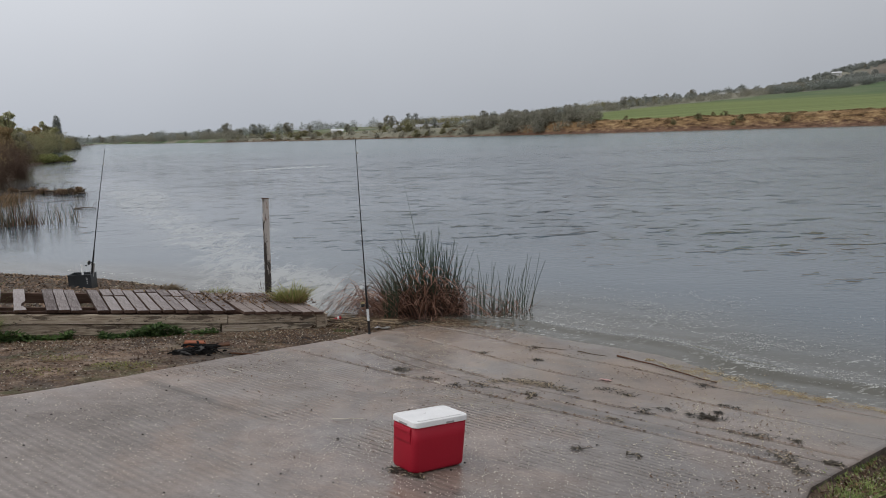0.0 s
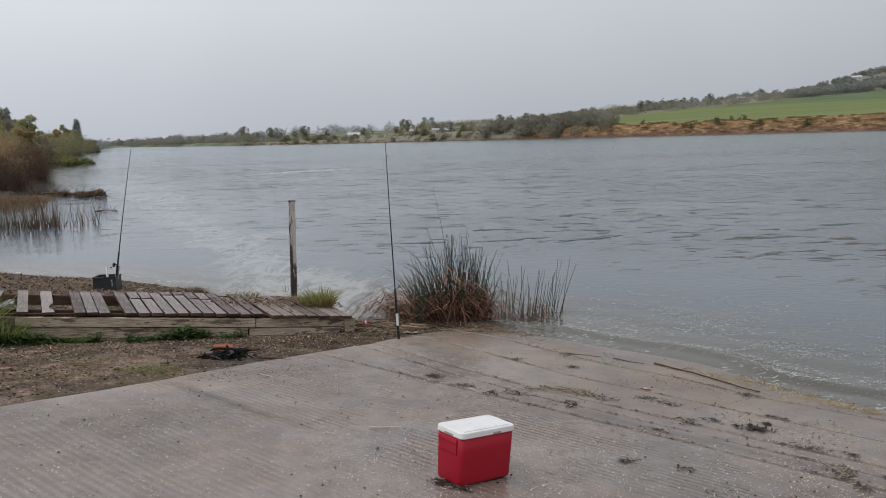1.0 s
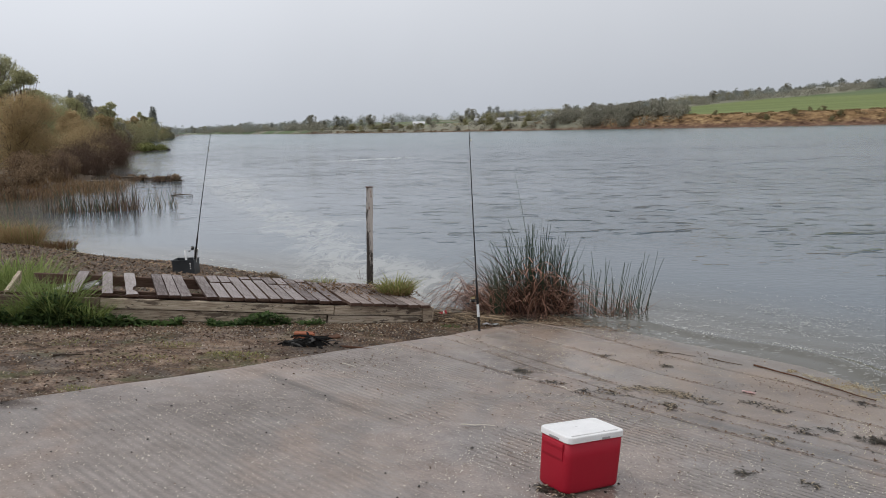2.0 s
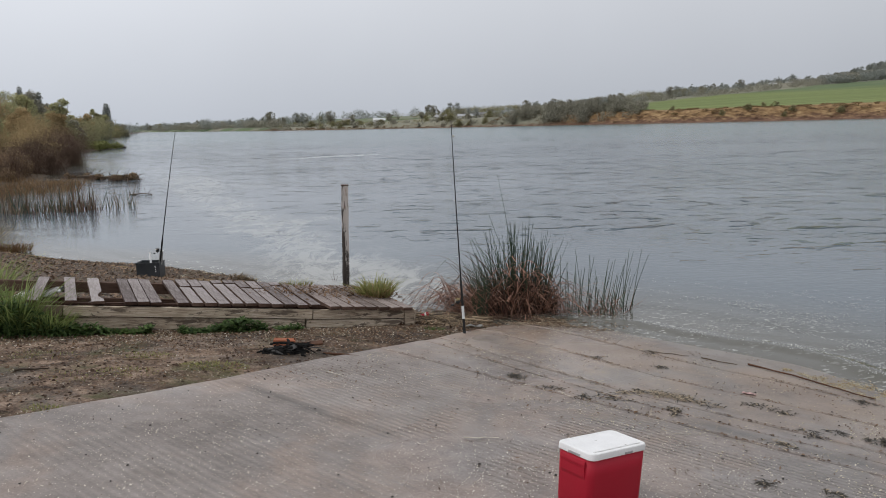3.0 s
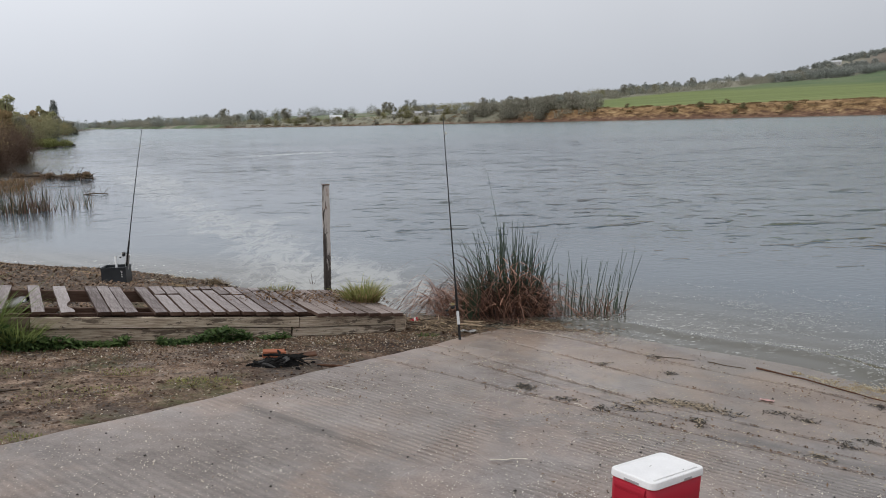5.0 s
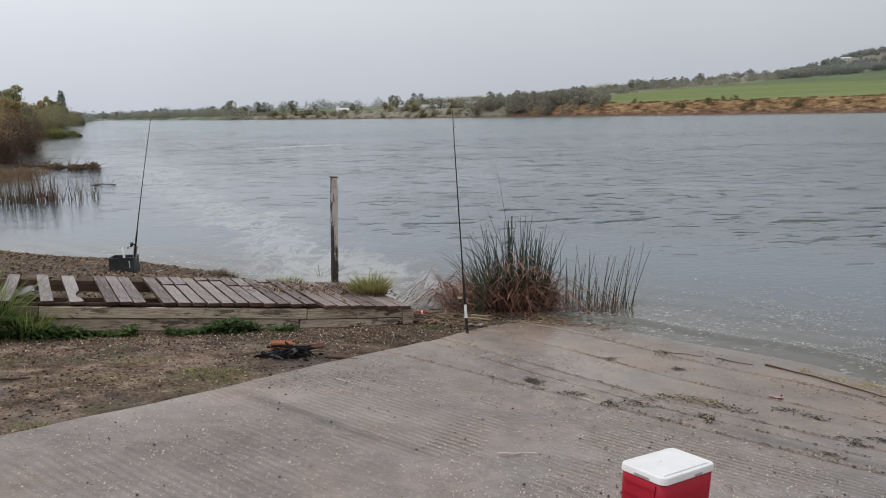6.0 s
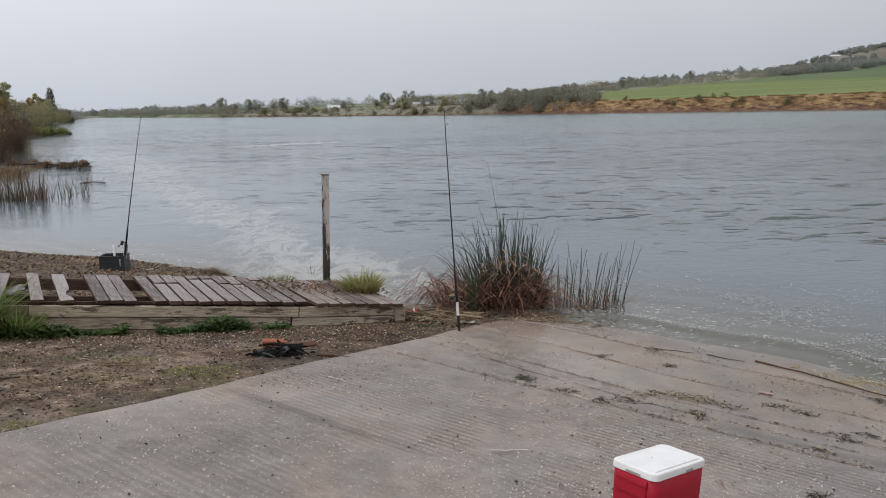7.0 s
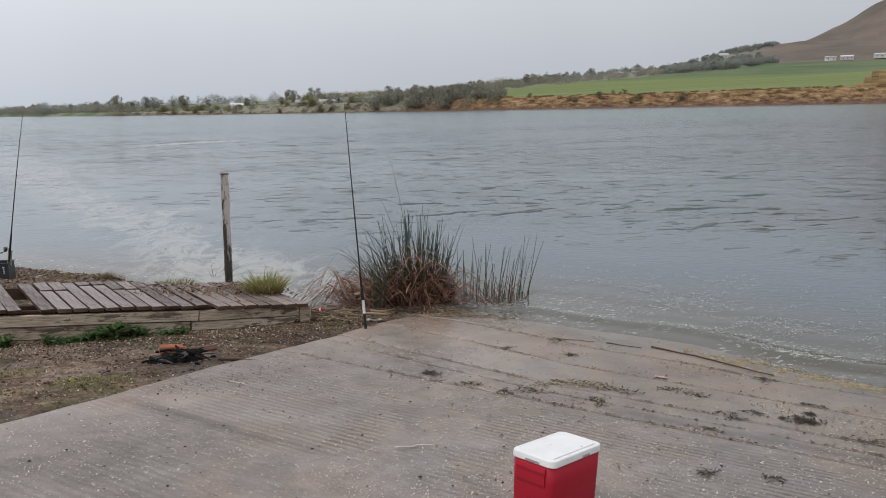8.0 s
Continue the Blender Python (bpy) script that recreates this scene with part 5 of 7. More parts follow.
    plant("reed_clump", "clump of green reeds over collapsed brown stems at the waterside", "reeds", [("green_growth", green, REED_GREEN, "upright green stems"), ("front_growth", near_green, REED_GREEN, "short upright green stems"), ("collapsed_growth", dry, REED_RED, "collapsed reddish-brown stems"), ("rotten_growth", core, REED_DARK, "dark stems standing in for the shade inside the clump"), ("lodged_growth", lodged, REED_RED, "broken stems caught across the clump"), ("arching_growth", arch, REED_RED, "arching brown stems"), ("bowed_growth", bows, REED_DARK, "dark bowed stems"), ("tall_growth", one, REED_GREEN, "tall bent stalks"), ("fallen_growth", mat_, REED_DRY, "matted fallen stems")])
    n = 54
    x, y, ox, oy = disc(rng, n, 0.92, 10.98, 0.50, 0.30)
    h = rng.uniform(0.22, 0.92, n)
    base = np.stack([x, y, np.full(n, -0.05)], -1)
    lean = np.stack([0.07 + 0.16 * ox + rng.normal(0, 0.08, n), rng.normal(0, 0.06, n), 0 * h], -1)
    top = base + lean * h[:, None] + np.stack([0 * h, 0 * h, h], -1)
    green = stems(rng, base, top, lean * 0.25, rng.uniform(0.0045, 0.0085, n), tip=0.4)
    n = 64
    x, y, ox, oy = disc(rng, n, 1.02, 10.90, 0.34, 0.20)
    base = np.stack([x, y, np.full(n, -0.03)], -1)
    ang, reach = rng.uniform(0, 2 * np.pi, n), rng.uniform(0.05, 0.4, n)
    top = base + np.stack([reach * np.cos(ang), 0.6 * reach * np.sin(ang), rng.uniform(0.02, 0.5, n) * rng.uniform(0.2, 1, n)], -1)
    broken = stems(rng, base, top, np.zeros((n, 3)), rng.uniform(0.005, 0.009, n), steps=3)
    plant("reed_stand", "thin stand of green and broken reeds in the shallows", "reeds", [("green_growth", green, REED_GREEN, "thin green stems"), ("broken_growth", broken, REED_RED, "broken reddish-brown stems")])


reed_clump()


def tuft(name, label, cx, cy, z, rx, ry, n, h, mat, dry=0, seed=0, wide=0.007, spread=0.8, dead=None):
    rng = np.random.default_rng(seed)
    out = []
    for count, m, nm, hh in ((n, mat, "green_grass", h), (dry, dead or STRAW, "dead_grass_growth", h * (0.7 if n else 1.0))):
        if not count:
            continue
        x, y, ox, oy = disc(rng, count, cx, cy, rx, ry)
        zz = z(x, y) if callable(z) else np.full(count, z)
        base = np.stack([x, y, zz - 0.01], -1)
        hs = hh * rng.uniform(0.45, 1.1, count)
        out_v = np.stack([ox * spread + rng.normal(0, 0.35, count), oy * spread + rng.normal(0, 0.35, count), 0 * x], -1) * hs[:, None]
        top = base + out_v + np.stack([0 * x, 0 * x, hs * rng.uniform(0.55, 1, count)], -1)
        sag = out_v * 0.3 + np.stack([0 * x, 0 * x, -hs * rng.uniform(0.2, 0.7, count)], -1)
        out.append((nm, blades(base, top, sag, rng.uniform(0.6, 1.3, count) * wide, rng.uniform(0, np.pi, count)), m, ""))
    return plant(name, label, "grass", out)


def bank_z(x, y):
    return ground_height(x, y)


tuft("grass_tuft", "yellow-green grass tuft growing on the dock's end boards", -1.97, 10.47, 0.36, 0.19, 0.15, 420, 0.28, GRASS, 420, 3, 0.0105, 0.8)
tuft("grass_clump", "tall green grass clump hanging over the dock's side beam", -5.50, 8.40, bank_z, 0.24, 0.13, 950, 0.56, LUSH, 200, 4, 0.011, 0.6, GRASS)
tuft("grass_clump", "low green grass clump before the dock's side beam", -5.17, 8.44, bank_z, 0.20, 0.10, 520, 0.34, LUSH, 120, 7, 0.011, 0.7, GRASS)
tuft("grass_clump", "low green grass clump before the dock's side beam", -5.85, 8.30, bank_z, 0.22, 0.12, 600, 0.33, LUSH, 120, 8, 0.011, 0.7, GRASS)
tuft("grass_clump", "tall green grass clump growing beside the dock's end", -6.25, 8.45, bank_z, 0.5, 0.3, 1900, 0.38, LUSH, 300, 5, 0.010, 0.55, GRASS)
tuft("grass_clump", "tall green grass behind the dock's open end", -7.2, 10.1, bank_z, 0.5, 0.4, 1000, 0.62, LUSH, 40, 6, 0.013, 0.5)


def weeds(name, label, u0, u1, n, h, seed):
    """Low leafy plants along the foot of the dock."""
    rng = np.random.default_rng(seed)
    u, w = rng.uniform(u0, u1, n), -0.17 - np.abs(rng.normal(0, 0.07, n))
    x = -4 + u * math.cos(DOCK) - w * math.sin(DOCK)
    y = 9 + u * math.sin(DOCK) + w * math.cos(DOCK)
    bump = 0.6 + 0.4 * np.sin(u * 7 + seed) 
    z = ground_height(x, y)
    base = np.stack([x, y, z + rng.uniform(0, 1, n) * h * bump], -1)
    a, l = rng.uniform(0, 2 * np.pi, n), rng.uniform(0.03, 0.075, n)
    top = base + np.stack([l * np.cos(a), l * np.sin(a), rng.uniform(-0.02, 0.035, n)], -1)
    leaf = blades(base, top, np.stack([0 * a, 0 * a, -l * 0.5], -1), rng.uniform(0.016, 0.034, n), a + np.pi / 2)
    m = n // 8
    sb = np.stack([x[:m], y[:m], z[:m] - 0.01], -1)
    st = sb + np.stack([rng.normal(0, 0.02, m), rng.normal(0, 0.02, m), h * bump[:m] * rng.uniform(0.6, 1.1, m)], -1)
    stalk = stems(rng, sb, st, np.zeros((m, 3)), np.full(m, 0.003), steps=3)
    return plant(name, label, "weeds", [("leaf_growth", leaf, NETTLE, ""), ("stalk_growth", stalk, NETTLE, "")])


weeds("weed_patch", "dark green leafy weeds along the dock's foot", -1.25, -0.25, 900, 0.12, 21)
weeds("weed_patch", "dark green leafy weeds along the dock's foot", 0.03, 0.95, 1100, 0.15, 22)
weeds("weed_patch", "few dark green weeds at the dock's foot", 1.05, 1.35, 160, 0.08, 23)
weeds("weed_patch", "dense dark green weeds under tall grass at the dock's end", -2.9, -0.95, 2700, 0.26, 24)
weeds("weed_patch", "tall leafy green weeds over the dock's side beam", -1.95, -1.18, 2000, 0.36, 25)
tuft("grass_clump", "small green sprig in the dirt by the ramp's corner", -1.18, 9.62, bank_z, 0.10, 0.06, 70, 0.06, NETTLE, 0, 31, 0.012)


# ---------------------------------------------------------------- trees
def crown_blobs(rng, h, spread, low, lobes, narrow=False):
    out = []
    for k in range(lobes):
        t = (k + 0.5) / lobes
        z = h * (low + (1 - low) * t)
        if narrow:
            r = spread * (0.35 + 0.65 * math.sin(math.pi * (0.12 + 0.8 * t)))
            out.append((rng.normal(0, 0.04 * spread), rng.normal(0, 0.04 * spread), z, r, r, h * (1 - low) / lobes * 1.2))
        else:
            a, q = rng.uniform(0, 6.28), rng.uniform(0.25, 0.75) * spread * math.sin(math.pi * (0.18 + 0.72 * t))
            r = spread * rng.uniform(0.32, 0.52) * (1.1 - 0.45 * t)
            out.append((q * math.cos(a), q * math.sin(a), min(z, h - r * 0.6), r, r, r * rng.uniform(0.6, 0.9)))
    return out


def tree(name, label, category, m, h, spread, leaf, n, size, seed, low=0.3, lobes=9, narrow=False, twigs=0, droop=0.0):
    rng = np.random.default_rng(seed)
    ob = thing(name, m, label, category)
    blobs = crown_blobs(rng, h, spread, low, lobes, narrow)
    bm = bmesh.new()
    r0 = 0.022 * h + 0.03
    lean = rng.normal(0, 0.03 * h, 2)
    pipe([(0, 0, -0.3), (lean[0] * 0.3, lean[1] * 0.3, h * 0.3), (lean[0], lean[1], h * 0.62), (lean[0], lean[1], h * 0.86)], [r0, r0 * 0.75, r0 * 0.45, r0 * 0.15], 6, bm)
    for b in blobs[: (4 if narrow else 9)]:
        z0 = max(0.05 * h, min(b[2] * 0.55, h * 0.6))
        k = z0 / h
        pipe([(lean[0] * k, lean[1] * k, z0), (b[0] * 0.5, b[1] * 0.5, (z0 + b[2]) * 0.52), (b[0], b[1], b[2] + b[5] * 0.3)], [r0 * 0.45, r0 * 0.3, r0 * 0.1], 5, bm)
    part("trunk", bm, BARK, ob)
    v, f, face = leaf_cloud(rng, blobs, n, size, droop)
    part("crown", mesh_of("crown", v, f, leaf, normals=face), None, ob)
    if twigs:
        bl = np.array(blobs)[rng.integers(0, len(blobs), twigs)]
        dv = rng.normal(size=(twigs, 3)) * [1, 1, 0.9]
        dv /= np.linalg.norm(dv, axis=1)[:, None]
        top = bl[:, :3] + dv * bl[:, 3:] * 1.12
        base = bl[:, :3] * [0.6, 0.6, 0.55] 
        tv, tf = stems(rng, base, top, np.zeros((twigs, 3)), np.full(twigs, 0.010 + 0.002 * h), steps=3)
        stuff(part("twig_growth", mesh_of("twig_growth", tv, tf, BRUSH), None, ob))
    return ob


def shrub_belt(name, label, pts, n, size, mat, seed, twigs=0, depth=2.0, step=1.3):
    """A thicket along a line of (x, y, height), which nobody could count."""
    rng = np.random.default_rng(seed)
    p = np.array(pts)
    blobs = []
    for a, b in zip(p, p[1:]):
        k = max(1, int(np.linalg.norm(b[:2] - a[:2]) / step))
        for j in range(k):
            q = a + (b - a) * (j + rng.uniform(0, 1)) / k
            hh = q[2] * rng.uniform(0.55, 1.1)
            x, y = q[0] + rng.normal(0, depth * 0.5), q[1] + rng.normal(0, depth * 0.5)
            z = float(near_land(x, y))
            blobs.append((x, y, max(z, 0) + hh * 0.5, hh * 0.62, hh * 0.62, hh * 0.52))
    v, f, face = leaf_cloud(rng, blobs, n, size)
    v[:, 2] = np.maximum(v[:, 2], 0.02)
    ob = thing(name, Matrix(), label, "thicket", kind="stuff")
    stuff(part("foliage", mesh_of("foliage", v, f, mat, normals=face), None, ob))
    if twigs:
        bl = np.array(blobs)[rng.integers(0, len(blobs), twigs)]
        base = np.stack([bl[:, 0] + rng.normal(0, 0.3, twigs), bl[:, 1] + rng.normal(0, 0.3, twigs), np.maximum(bl[:, 2] - bl[:, 5] * 1.1, 0)], -1)
        top = np.stack([bl[:, 0] + rng.normal(0, 0.5, twigs) * bl[:, 3], bl[:, 1] + rng.normal(0, 0.5, twigs) * bl[:, 4], bl[:, 2] + bl[:, 5] * rng.uniform(0.2, 1.25, twigs)], -1)
        tv, tf = stems(rng, base, top, np.zeros((twigs, 3)), rng.uniform(0.008, 0.02, twigs), steps=3)
        stuff(part("twig_growth", mesh_of("twig_growth", tv, tf, BRUSH), None, ob))
    return ob


def land(x, y):
    return Matrix.Translation((x, y, max(0.0, float(near_land(x, y)))))


# trees and thickets on the near bank, upstream
tree("willow", "yellow-brown willow bush tree on the near bank", "tree", land(-32.2, 46.5), 4.7, 3.4, WILLOW, 42000, 0.050, 41, 0.05, 20, twigs=160, droop=0.2)
shrub_belt("thicket", "yellowing willow leaves over the brown brush", ((-31, 50, 3.0), (-35.5, 60, 3.8), (-42, 70, 3.6), (-47, 79, 3.2)), 26000, 0.050, WILLOW, 68, 120, 1.4)
tree("willow", "yellow-brown willow bush tree on the near bank", "tree", land(-37.0, 45.0), 4.4, 3.2, WILLOW, 30000, 0.052, 42, 0.05, 18, twigs=120, droop=0.2)
tree("cottonwood", "tall sparse cottonwood with olive leaves behind the willows", "tree", land(-40.5, 55.0), 9.0, 3.4, SPRING, 26000, 0.062, 43, 0.35, 12, twigs=160)
tree("cottonwood", "tall sparse cottonwood with olive leaves behind the willows", "tree", land(-37.3, 54.5), 6.8, 2.4, SPRING, 20000, 0.062, 44, 0.3, 11, twigs=120)
tree("cottonwood", "tall sparse cottonwood with olive leaves behind the willows", "tree", land(-43.5, 56.0), 10.2, 3.8, SPRING, 24000, 0.065, 45, 0.3, 12, twigs=120)
for k, (x, y, h, sp, mt) in enumerate(((-51.5, 84, 6.3, 2.6, OLIVE_LEAF), (-49.0, 88, 5.6, 2.4, GREYLEAF), (-47.0, 84, 6.2, 2.2, OLIVE_LEAF), (-55.0, 90, 6.8, 3.0, OLIVE_LEAF), (-60.0, 92, 7.2, 3.2, OLIVE_LEAF), (-45.3, 80, 4.6, 2.2, WILLOW), (-48.0, 79, 4.8, 2.4, WILLOW), (-66, 100, 8.0, 3.4, OLIVE_LEAF), (-59, 98, 7.2, 2.8, GREYLEAF))):
    tree("bank_tree", "olive and yellow leafy tree in the row along the near bank", "tree", land(x, y), h, sp, SPRING if mt is OLIVE_LEAF else mt, 13000, 0.08, 50 + k, 0.12, 11, twigs=70)
for k, (x, y, h) in enumerate(((-159.4, 260, 17.2), (-156.5, 261, 15.4), (-152.1, 259, 15.2), (-149.0, 300, 12.8))):
    tree("poplar", "narrow dark Lombardy poplar on the near bank, far upstream", "tree", land(x, y), h * 0.97, 1.55 if k < 3 else 1.9, DARKLEAF, 5200, 0.20, 70 + k, 0.08, 9, True)
for k, (x, y, h, sp) in enumerate(((-154.0, 300, 10.6, 3.4), (-148.0, 305, 4.6, 3.0), (-152.5, 320, 5.0, 3.4), (-145.6, 300, 3.6, 2.6), (-120, 240, 7.5, 3.4), (-128, 250, 8.2, 3.6), (-112, 225, 6.0, 3.0), (-100, 190, 7.0, 3.0), (-108, 195, 8.0, 3.2), (-92, 165, 7.0, 3.0), (-99, 170, 8.4, 3.2), (-80, 140, 6.4, 3.0), (-88, 145, 8.0, 3.2))):
    tree("bank_tree", "hazy grey-green tree in the row along the near bank", "tree", land(x, y), h, sp, (SPRING, OLIVE_LEAF, GREYLEAF, WILLOW)[k % 4], 1800, 0.30, 80 + k, 0.1, 9)
shrub_belt("thicket", "bare brown willow brush over the near bank's edge", ((-25.0, 41, 1.5), (-30.5, 51, 2.2), (-33.5, 60, 2.9), (-39, 68, 2.8), (-46, 78, 2.4)), 60000, 0.034, BRUSH, 61, 1400, 1.6)
shrub_belt("thicket", "russet dead grass and brush along the near bank", ((-22.5, 30, 0.9), (-24.5, 36, 1.2), (-27.5, 42, 1.4), (-31, 48, 1.6)), 36000, 0.032, RUSSET, 62, 400, 2.2)
shrub_belt("thicket", "russet dead grass and brush along the near bank", ((-21.5, 28, 0.8), (-27, 32, 1.2), (-34, 38, 1.8), (-40, 40, 2.4)), 32000, 0.036, RUSSET, 63, 400, 3.0)
shrub_belt("grassy_headland", "low green grassy point jutting into the river", ((-53, 99, 0.9), (-54.5, 106, 1.1), (-55.6, 110, 0.8), (-55.9, 112, 0.5)), 9000, 0.09, GRASS, 64, 0, 2.0, 0.35)
shrub_belt("thicket", "olive and yellow trees massed along the near bank", ((-45, 80, 3.8), (-55, 92, 5.0), (-66, 102, 5.6)), 34000, 0.09, OLIVE_LEAF, 66, 200, 2.6)
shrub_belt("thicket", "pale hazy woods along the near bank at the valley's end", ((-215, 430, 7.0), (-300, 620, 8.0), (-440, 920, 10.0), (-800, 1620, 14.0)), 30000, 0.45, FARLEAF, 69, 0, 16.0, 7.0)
shrub_belt("thicket", "hazy grey-green trees massed along the near bank far upstream", ((-76, 132, 4.2), (-92, 165, 5.2), (-112, 215, 6.4), (-138, 268, 6.2), (-149, 305, 4.4), (-172, 350, 3.6), (-208, 425, 4.0)), 60000, 0.17, OLIVE_LEAF, 67, 200, 4.0, 2.2)


def cattails(name, label, cx, cy, rx, ry, n, lo, hi, seed, mats=(REED_TAN, REED_GREEN)):
    rng = np.random.default_rng(seed)
    out = []
    for share, mt, nm in ((0.6, mats[0], "dry_growth"), (0.4, mats[1], "green_growth")):
        k = int(n * share)
        x, y, ox, oy = disc(rng, k, cx, cy, rx, ry)
        h = lo + (hi - lo) * rng.uniform(0, 1, k) ** 1.4
        base = np.stack([x, y, np.full(k, -0.05)], -1)
        top = base + np.stack([rng.normal(0, 0.22, k) * h, rng.normal(0, 0.16, k) * h, h], -1)
        out.append((nm, stems(rng, base, top, np.stack([rng.normal(0, 0.08, k), 0 * x, 0 * x], -1), rng.uniform(0.008, 0.015, k), steps=4), mt, ""))
    return plant(name, label, "reeds", out)


cattails("reed_bed", "brown and green reed bed standing in the shallows upstream", -14.9, 25.0, 1.6, 1.1, 250, 0.2, 1.1, 71, (REED_BROWN, REED_GREEN))
cattails("reed_bed", "short dead reeds at the bed's foot", -14.6, 24.8, 1.8, 1.2, 120, 0.1, 0.4, 75, (REED_DRY, REED_BROWN))
cattails("reed_bed", "dense russet reeds inside the bed", -13.7, 25.0, 0.5, 0.5, 70, 0.3, 0.9, 76, (REED_DRY, REED_BROWN))
cattails("reed_bed", "brown and green reed bed standing in the shallows upstream", -17.8, 25.8, 2.2, 1.4, 70, 0.3, 1.05, 72, (REED_BROWN, REED_GREEN))
cattails("reed_bed", "sparse reed stems at the bed's outer end", -12.9, 26.0, 0.6, 0.6, 34, 0.3, 1.0, 73, (REED_BROWN, REED_GREEN))
cattails("reed_bed", "russet reeds along the muddy bank upstream", -21.2, 30.0, 2.4, 1.6, 160, 0.3, 0.7, 74, (REED_DRY, BRUSH))
for k, (x, y) in enumerate(((-20.8, 29.6), (-22.6, 32.0), (-23.8, 35.0), (-25.0, 38.5), (-23.5, 28.8), (-27.0, 34.0), (-19.5, 32.4), (-20.6, 34.6), (-21.6, 37.4))):
    tuft("dead_grass", "orange-brown dead grass along the muddy near bank", x, y, lambda a, b: np.maximum(near_land(a, b), 0), 1.7, 1.3, 0, 0.40, GRASS, 420, 340 + k, 0.022, 0.5, DEADGRASS)
tuft("dry_grass_tuft", "orange-brown dry grass tuft on the spit's shore", -12.0, 16.9, 0.05, 0.65, 0.45, 60, 0.95, LUSH, 1300, 32, 0.012, 0.15, STRAW)
tuft("dry_grass_tuft", "small brown dead tuft on the spit's shore", -10.8, 16.75, 0.02, 0.4, 0.25, 20, 0.34, GRASS, 420, 33, 0.012, 0.5, DEADGRASS)


def driftwood(name, label, pts, r, seed, limbs=8, size=0.5):
    rng = random.Random(seed)
    ob = thing(name, Matrix(), label, "driftwood")
    part("log", pipe(pts, [r, r * 1.05, r * 0.8, r * 0.5][: len(pts)], 7), DARKSTICK, ob)
    for k in range(limbs):
        t = rng.uniform(0, 1)
        a = Vector(pts[0]).lerp(Vector(pts[-1]), t)
        e = a + Vector((rng.uniform(-1, 1), rng.uniform(-0.6, 0.6), rng.uniform(0.2, 1.0))) * size
        part("branch", pipe([a, a.lerp(e, 0.5) + Vector((0, 0, 0.06)), e], [r * 0.3, r * 0.2, r * 0.08], 5), DARKSTICK, ob)
    return ob


def rock(name, label, x, y, l, w, h, seed):
    rng = np.random.default_rng(seed)
    bm = bmesh.new()
    bmesh.ops.create_icosphere(bm, subdivisions=3, radius=1.0)
    for q in bm.verts:
        k = 1 + 0.16 * float(lumps(q.co.x + 3 * q.co.z, q.co.y, 0.5, seed)) + 0.08 * float(lumps(q.co.x, q.co.y + 2 * q.co.z, 0.2, seed + 2.0)) + rng.normal(0, 0.015)
        q.co = Vector((q.co.x * l / 2 * k, q.co.y * w / 2 * k, max(q.co.z, -0.4) * h * k))
    ob = part(name, bm, ROCK, None, smooth=True, crease=30)
    ob.location = (x, y, max(float(near_land(x, y)), 0.0) + 0.1 * h)
    return tagged(ob, label, "rock", "rocks at the headland")


ROCK = varied("dark_wet_rock", (0.022, 0.019, 0.017), (0.085, 0.074, 0.064), 0.7, 1.2, 9, 0.8, 0.05)
for k, (x, y, l, w, h) in enumerate(((-53.9, 111.7, 1.5, 1.2, 0.40), (-54.8, 112.0, 1.8, 1.4, 0.65), (-55.6, 111.4, 1.9, 1.6, 0.55), (-54.6, 110.4, 1.5, 1.2, 0.30), (-55.2, 109.0, 1.6, 1.3, 0.30))):
    rock("rock", "dark wet rock at the grassy headland's tip", x, y, l, w, h, 20 + k)
driftwood("driftwood", "grounded driftwood tree with bare branches in the shallows", ((-23.0, 42.0, 0.1), (-21.4, 40.8, 0.18), (-19.6, 39.6, 0.12), (-18.0, 38.9, 0.08)), 0.055, 5, 26, 0.6)
driftwood("driftwood", "bare twigs of a sunken branch in the shallows", ((-14.7, 30.6, 0.0), (-14.2, 30.5, 0.05), (-13.7, 30.5, 0.02)), 0.022, 6, 7, 0.5)
shrub_belt("drift_brush", "tangle of dead twigs caught on the driftwood", ((-24.0, 42.6, 0.35), (-22.0, 41.4, 0.3), (-20.0, 39.9, 0.3), (-18.2, 39.0, 0.4)), 5000, 0.035, RUSSET, 65, 500, 0.5, 0.5)

# ---------------------------------------------------------------- far bank: trees, bushes, houses
makers = []
stock = np.random.default_rng(90)
SPEC = (("far_tree", GREYLEAF, 8, 3.0, 0.2, False), ("far_tree", OLIVE_LEAF, 8, 2.8, 0.2, False), ("far_tree", DARKLEAF, 9, 3.2, 0.18, False), ("far_tree", GREYLEAF, 8, 2.6, 0.25, False),
        ("far_bush", GREYLEAF, 7, 4.0, 0.03, False), ("far_bush", OLIVE_LEAF, 6, 3.6, 0.03, False), ("far_bush", GREYLEAF, 7, 3.6, 0.03, False), ("far_bush", OLIVE_LEAF, 5, 3.4, 0.03, False))
for k, (nm, mt, h, sp, low, nar) in enumerate(SPEC):
    words = {"far_tree": "hazy leafy tree on the far bank", "far_bush": "rounded grey-green bush at the far water's edge"}[nm]
    makers.append(tree(nm, words, "tree" if nm == "far_tree" else "bush", Matrix.Translation((0, 0, -50)), h, sp * 1.25, mt, 2200, 0.22, 200 + k, low * 0.6, 18, nar))
used = set()


